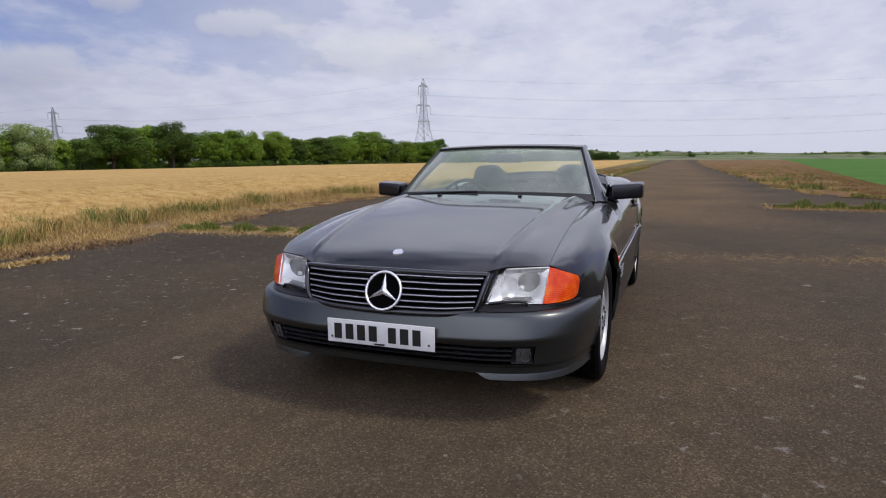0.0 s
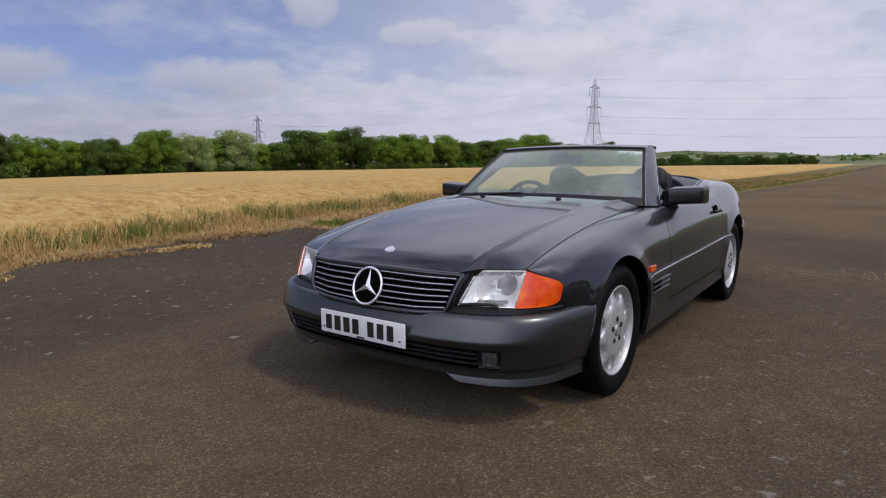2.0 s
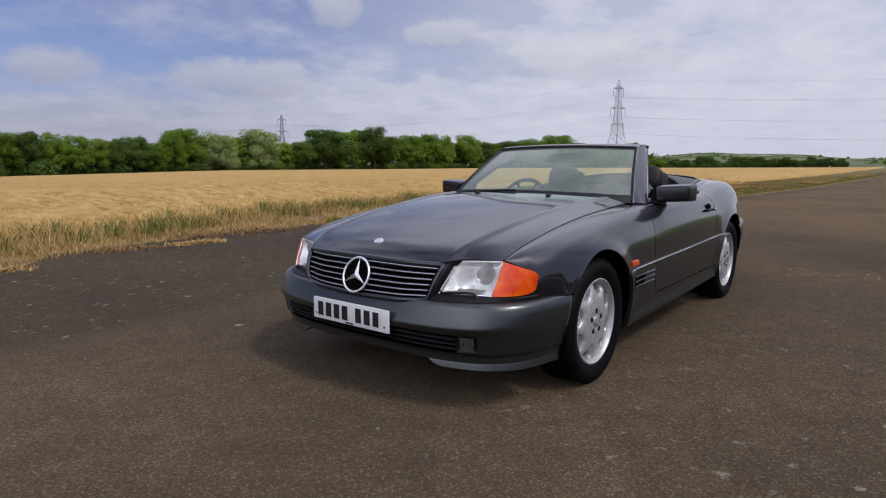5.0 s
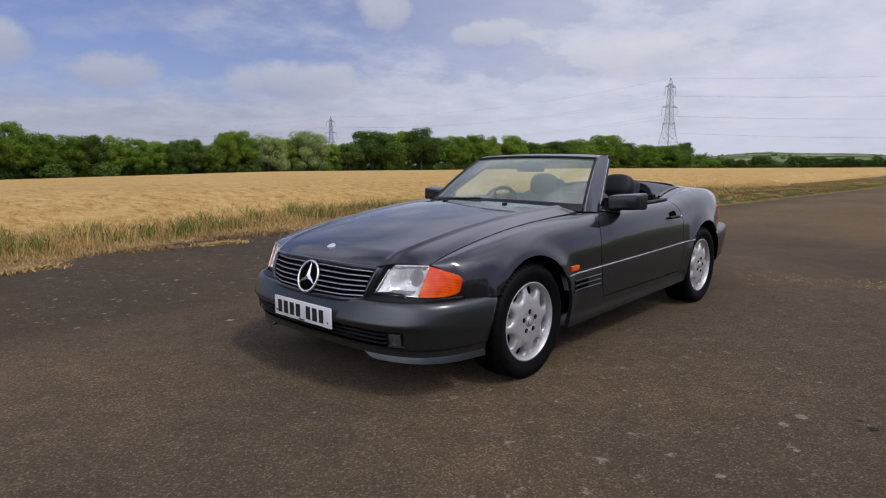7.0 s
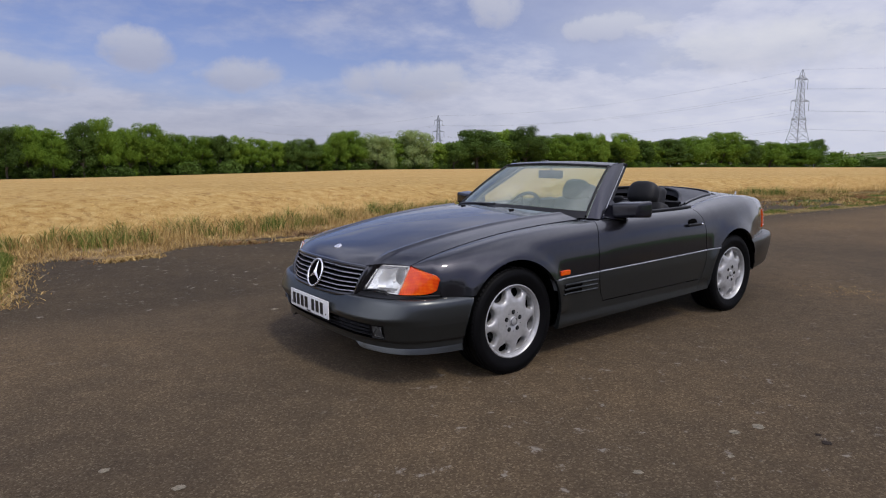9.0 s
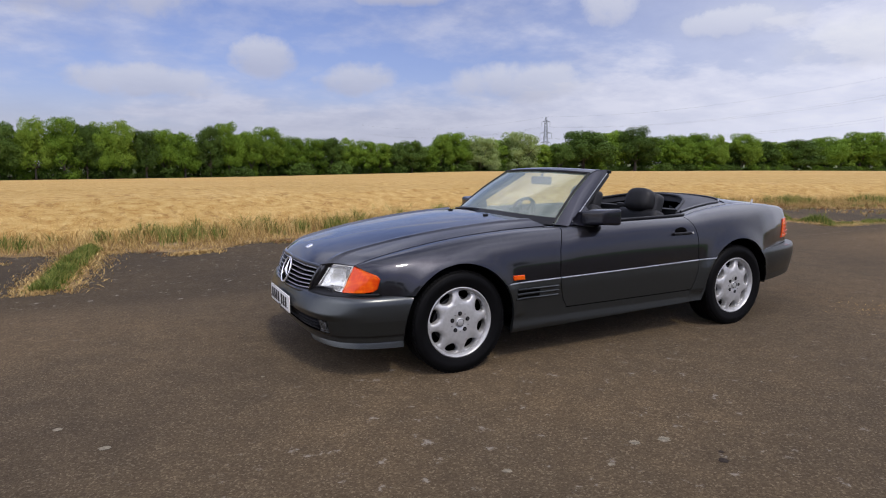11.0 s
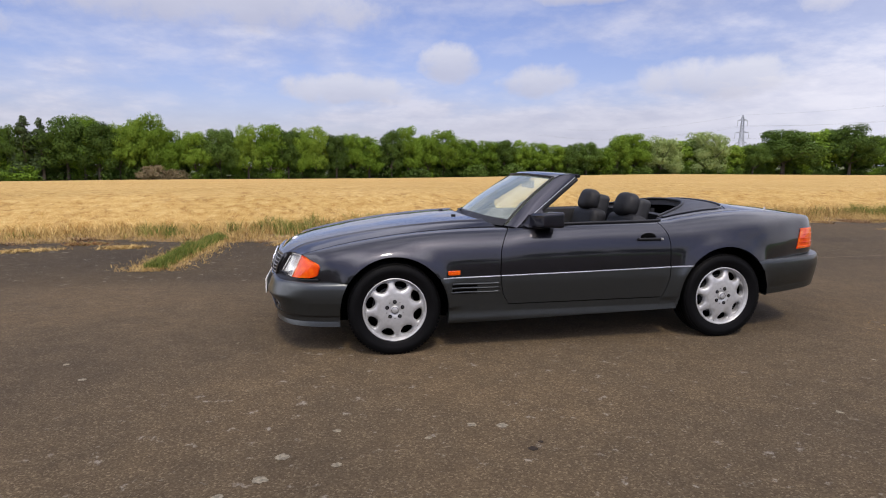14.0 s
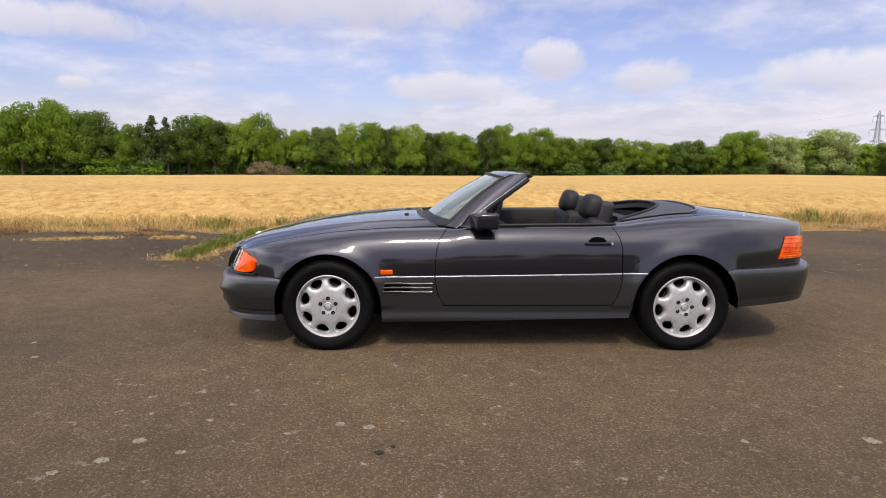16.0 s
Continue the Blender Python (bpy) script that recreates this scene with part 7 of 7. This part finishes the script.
    for s in (-1, 1):
        rim = [screen_pt(s * 0.985, v) + Vector((-0.005, 0, 0.003)) for v in np.linspace(0.01, 0.98, 16)]
        part("screen_seal_side", tube_bm(rim, 0.0085, 6), BLACK_TRIM, car, "black seal at the windscreen side", 60)
    # rear-view mirror
    bm = box_bm((0.03, 0.25, 0.065), (1.235, 0.02, 1.150), 0.014, 3)
    mir = part("rear_view_mirror", bm, CABIN_GREY, car, "dark rear-view mirror", 40)
    part("mirror_stem", tube_bm([(1.235, 0.02, 1.17), (1.26, 0.02, 1.235)], 0.009, 6), CABIN_GREY, mir)
    rows = [[screen_pt(u, v) + Vector((-0.004, 0, 0.006)) for v in (-0.03, 0.03, 0.085)] for u in np.linspace(-0.98, 0.98, 25)]
    surf("screen_seal", rows, BLACK_TRIM, car, None, "black seal at the windscreen base")


def build_mirror(s):
    """Door mirror: rounded housing, glass, foot and sail."""
    bm = box_bm((0.150, 0.215, 0.116), (0, 0, 0), 0.024, 4)
    for v in bm.verts:
        t = (v.co.x + 0.0775) / 0.155
        v.co.z *= 0.82 + 0.18 * t
        v.co.y *= 0.95 + 0.05 * t
        v.co.z += 0.006 * (v.co.y * s / 0.1)
        v.co.x += 0.018 * (v.co.y * s / 0.1)
    m = Matrix.Translation((1.080, s * 0.872, 0.924))
    bmesh.ops.transform(bm, matrix=m, verts=bm.verts)
    mir = part("door_mirror", bm, MIRROR_BLACK, car, "black door mirror", 50)
    bm = box_bm((0.006, 0.165, 0.085), (1.160, s * 0.876, 0.924), 0.002)
    part("mirror_glass", bm, CHROME, mir, "mirror glass")
    rows = []
    for a, b in (((0.985, 0.770, 0.955), (1.125, 0.762, 0.945)), ((0.93, 0.765, 0.885), (1.165, 0.770, 0.890)), ((0.965, 0.800, 0.866), (1.150, 0.800, 0.868)), ((1.088, 0.812, 0.846), (1.122, 0.812, 0.832))):
        a, b = Vector(a), Vector(b)
        rows.append([Vector((p.x, s * p.y, p.z)) for p in (a, a.lerp(b, 0.5) + Vector((0, 0.012, 0)), b, b - Vector((0, 0.02, 0)), a - Vector((0, 0.02, 0)))])
    surf("mirror_foot", rows, MIRROR_BLACK, mir, None, smooth=50)


DECK_C = knots((2.15, 0.955), (2.35, 0.985), (2.54, 1.004), (2.78, 1.000), (2.93, 0.983), (3.26, 0.948), (3.45, 0.925), (3.58, 0.903))


def deck_z(x, y):
    zt, zc, yt = float(ZT(min(x, 3.52))), float(DECK_C(x)), float(YT(min(x, 3.52)))
    v = min(abs(y) / yt, 1)
    return zt + (zc - zt) * (1 - v ** 2.4)


OPEN = knots((0, 2.545), (0.25, 2.525), (0.42, 2.44), (0.55, 2.28), (0.62, 2.13), (0.66, 2.05))


def build_deck():
    tail = knots((0, 3.580), (0.25, 3.568), (0.45, 3.535), (0.52, 3.51))
    us = np.linspace(-1, 1, 41)

    # roof cover: a U round the back of the cabin
    split = knots((0, 2.78), (0.35, 2.765), (0.55, 2.70), (0.64, 2.60))
    rows = []
    for u in np.linspace(-1, 1, 49):
        row = []
        y_est = abs(u) * 0.665
        a, b = float(OPEN(min(y_est, 0.66))), float(split(min(abs(u) * 0.64, 0.64)))
        for k in range(13):
            x = a + (b - a) * k / 12
            y = u * (float(YT(x)) - 0.060 - 0.02 * (1 - k / 12))
            lift = 0.010 * math.sin(math.pi * min(1, k / 12 * 1.05)) * (1 - u ** 6)
            row.append((x, y, deck_z(x, y) + lift))
        rows.append(row)
    surf("roof_cover", rows, SOFT_COVER, car, (0, 0, -0.05), "dark satin folding-roof cover behind the seats", 50)
    for s in (-1, 1):
        lip = []
        for x in np.linspace(2.10, 2.62, 24):
            y = s * (float(YT(x)) - 0.066)
            lip.append((x, y, deck_z(x, y) + 0.006))
        lip += [(float(split(yy)) - 0.012, s * yy, deck_z(float(split(yy)) - 0.012, yy) + 0.008) for yy in np.linspace(0.50, 0.0, 12)]
        part("cover_lip", tube_bm(lip, 0.0075, 8), PAINT, car, "painted lip round the roof cover", 60)
    edge = []
    for u in np.linspace(-0.97, 0.97, 40):
        x = float(OPEN(min(abs(u) * 0.665, 0.66)))
        y = u * (float(YT(x)) - 0.080)
        edge.append((x - 0.004, y, deck_z(x, y) + 0.004))
    part("cover_seal", tube_bm(edge, 0.012, 8), BLACK_TRIM, car, "black rubber seal round the cabin back", 60)
    rows = []
    for u in us:
        a = float(OPEN(min(abs(u) * 0.665, 0.66))) + 0.02
        rows.append([(x, u * (float(YT(x)) - 0.004), deck_z(x, u * (float(YT(x)) - 0.004)) - 0.007) for x in np.linspace(a, 2.95, 14)])
    surf("deck_frame", rows, PAINT, car, None, "painted frame under the roof cover", 50)
    for s in (-1, 1):
        rows = []
        for x in np.linspace(2.0, 2.64, 26):
            yt = float(YT(x))
            rows.append([(x, s * (yt - d), deck_z(x, yt - d) + h) for d, h in ((0.003, 0.0), (0.02, 0.003), (0.04, 0.004), (0.056, 0.0), (0.06, -0.012))])
        surf("deck_rail", rows, PAINT, car, (0, 0, -0.02), "painted rail beside the roof cover", 50)
    # boot lid
    rows = []
    for u in us:
        row = []
        a, b = float(split(min(abs(u) * 0.62, 0.64))) + 0.006, float(tail(min(abs(u) * 0.52, 0.52)))
        for k in range(21):
            x = a + (b - a) * k / 20
            y = u * (float(YT(min(x, 3.52))) - 0.004)
            row.append((x, y, deck_z(x, y)))
        # turned down tail
        x, y, z = row[-1]
        row += [(x + 0.016, y, z - 0.012), (x + 0.022, y, z - 0.04), (x + 0.012, y, z - 0.14), (x + 0.005, y, 0.62)]
        rows.append(row)
    surf("boot_lid", rows, PAINT, car, (0, 0, -0.02), "dark glossy boot lid", 45)
    bm = bmesh.new()
    bmesh.ops.create_cone(bm, cap_ends=True, segments=10, radius1=0.009, radius2=0.006, depth=0.034, matrix=pose(3.045, -0.575, deck_z(3.045, -0.575) + 0.010, 0, 18, 0))
    part("aerial_tip", bm, BRIGHT_TRIM, car, "chrome aerial tip on the rear wing", 50)


def build_tail_lamp(s):
    rows = []
    for x in np.linspace(0, 1, 12):
        row = []
        for k in range(9):
            z = 0.652 + 0.158 * k / 8
            xa = 3.225 + 0.06 * (k / 8)
            xb = 3.512
            xx = xa + (xb - xa) * x
            y = shoulder_from(min(xx, 3.528), z, 1)[0][0] + 0.007
            row.append((xx, s * y, z))
        rows.append(row)
    lamp = surf("tail_lamp", rows, ORANGE if s < 0 else RED, car, (0, -s * 0.02, 0), "ribbed orange and red tail lamp", 50)
    for k in range(5):
        z = 0.668 + 0.032 * k
        pts = []
        for x in np.linspace(3.240 + 0.011 * k, 3.508, 12):
            y = shoulder_from(min(x, 3.528), z, 1)[0][0] + 0.009
            pts.append((x, s * y, z))
        part("lamp_rib", tube_bm(pts, 0.0032, 6), ORANGE, lamp, smooth=60)
    rows = []
    for yy in np.linspace(0.30, 0.46, 8):
        x = 3.562 - 0.9 * max(0, yy - 0.25) ** 2
        rows.append([(x + 0.012, s * yy, z) for z in np.linspace(0.652, 0.81, 6)])
    surf("tail_lamp_inner", rows, RED, lamp, (-0.02, 0, 0), "red inner tail lamp", 50)


def seat(y, shell):
    root = new("seat")
    root.parent = car
    bm = box_bm((0.50, 0.50, 0.16), (1.58, y, 0.47), 0.06, 4)
    part("seat_cushion", bm, CABIN, root, "black leather seat cushion", 50)
    bm = box_bm((0.15, 0.48, 0.52), (0, 0, 0), 0.065, 5)
    for v in bm.verts:
        if v.co.z > 0.15:
            v.co.y *= 1 - 0.9 * (v.co.z - 0.15)
    bmesh.ops.transform(bm, matrix=pose(1.90, y, 0.665, 0, 16, 0), verts=bm.verts)
    part("backrest", bm, CABIN, root, "black leather backrest", 50)
    bm = bmesh.new()
    bmesh.ops.create_uvsphere(bm, u_segments=28, v_segments=18, radius=1.0)
    for v in bm.verts:
        p = [math.copysign(abs(k) ** 0.68, k) for k in v.co]
        v.co = Vector((p[0] * 0.070, p[1] * 0.132 * (1 - 0.06 * p[2]), p[2] * 0.098))
        v.co.x *= 1 + 0.5 * max(0, 0.03 - v.co.z) / 0.1 * 0.3
    bmesh.ops.transform(bm, matrix=pose(1.950, y, 0.992, 0, 14, 0), verts=bm.verts)
    part("headrest", bm, CABIN, root, "large black padded headrest", 50)
    for dy in (-0.06, 0.06):
        part("headrest_post", tube_bm([(1.93, y + dy, 0.86), (1.945, y + dy, 0.96)], 0.008, 6), STEEL_DARK, root)
    bm = box_bm((0.120, 0.27, 0.205), (0, 0, 0), 0.050, 5)
    bmesh.ops.transform(bm, matrix=pose(2.030, y, 0.940, 0, 14, 0), verts=bm.verts)
    part("seat_shell", bm, CABIN_GREY, root, "dark grey seat belt tower", 50)
    rows = [[(1.80 + 0.02 * k, y - 0.19 - 0.01 * k, 0.90 - 0.035 * k), (1.80 + 0.02 * k, y - 0.15 - 0.01 * k, 0.905 - 0.035 * k)] for k in range(9)]
    return root


def build_cabin():
    # tub
    rows = []
    for x in np.linspace(0.80, 2.50, 14):
        h = 0.80 if x < 2.0 else 0.80 + 0.12 * min(1, (x - 2.0) / 0.3)
        w = min(0.66, float(YT(x)) - 0.075)
        if x > 2.1:
            w = min(w, max(0.05, 0.62 - max(0, x - 2.12) * 1.2))
        rows.append([(x, -w, h), (x, -w, 0.33 if x < 2.15 else 0.75), (x, 0, 0.33 if x < 2.15 else 0.75), (x, w, 0.33 if x < 2.15 else 0.75), (x, w, h)])
    surf("cabin_tub", rows, CABIN, car, None, "black cabin lining")
    rows = [[(2.16, y, z) for z in (0.33, 0.60, 0.80, 0.915)] for y in np.linspace(-0.62, 0.62, 9)]
    surf("rear_bulkhead", rows, CABIN, car, (0.10, 0, 0.0), "black bulkhead behind the seats")
    # dashboard with hood over the dials
    rows = []
    for y in np.linspace(-0.70, 0.70, 33):
        cowl = 0.045 * math.exp(-((y - 0.36) / 0.17) ** 4)
        rows.append([(0.80 + 0.05 * abs(y), y, 0.872), (0.92, y, 0.880 + cowl * 0.5), (1.03, y, 0.882 + cowl), (1.085, y, 0.868 + cowl), (1.10, y, 0.80), (1.07, y, 0.66), (0.98, y, 0.52)])
    surf("dashboard", rows, CABIN_GREY, car, None, "dark grey dashboard", 50)
    # steering wheel on the right
    c = Vector((1.262, 0.36, 0.812))
    m = Matrix.Translation(c) @ Matrix.Rotation(radians(-64), 4, "Y")
    ring = [m @ Vector((0.190 * math.cos(a), 0.190 * math.sin(a), 0)) for a in np.linspace(0, 2 * math.pi, 40, endpoint=False)]
    st = part("steering_wheel", tube_bm(ring, 0.015, 10, True), CABIN, car, "black leather steering wheel", 60)
    bm = box_bm((0.17, 0.15, 0.05), (0, 0, -0.02), 0.03, 4, m)
    part("steering_hub", bm, CABIN, st, smooth=50)
    for a in (0.2, math.pi - 0.2, math.pi / 2 * 3 - 0.5, math.pi / 2 * 3 + 0.5):
        a += math.pi / 2
        part("steering_spoke", tube_bm([m @ Vector((0.06 * math.cos(a), 0.06 * math.sin(a), -0.02)), m @ Vector((0.185 * math.cos(a), 0.185 * math.sin(a), 0))], 0.013, 6), CABIN, st, smooth=60)
    part("steering_column", tube_bm([m @ Vector((0, 0, -0.03)), m @ Vector((0, 0, -0.25))], 0.035, 10), CABIN, st, smooth=60)
    for y in (-0.36, 0.36):
        seat(y, y < 0)
    part("centre_console", box_bm((1.0, 0.20, 0.22), (1.45, 0, 0.46), 0.05, 3), CABIN, car, "black centre console", 50)
    bm = box_bm((0.03, 0.10, 0.03), (2.10, 0.0, 0.93), 0.01, 2)
    part("console_knob", bm, CABIN_GREY, car)


def build_car():
    for s in (-1, 1):
        build_side(s)
        build_lamps(s)
        build_mirror(s)
        build_tail_lamp(s)
    build_hood()
    build_front_bumper()
    build_rear_bumper()
    build_grille()
    build_plate()
    build_underside()
    build_screen()
    build_deck()
    build_cabin()
    place_wheels()


build_car()
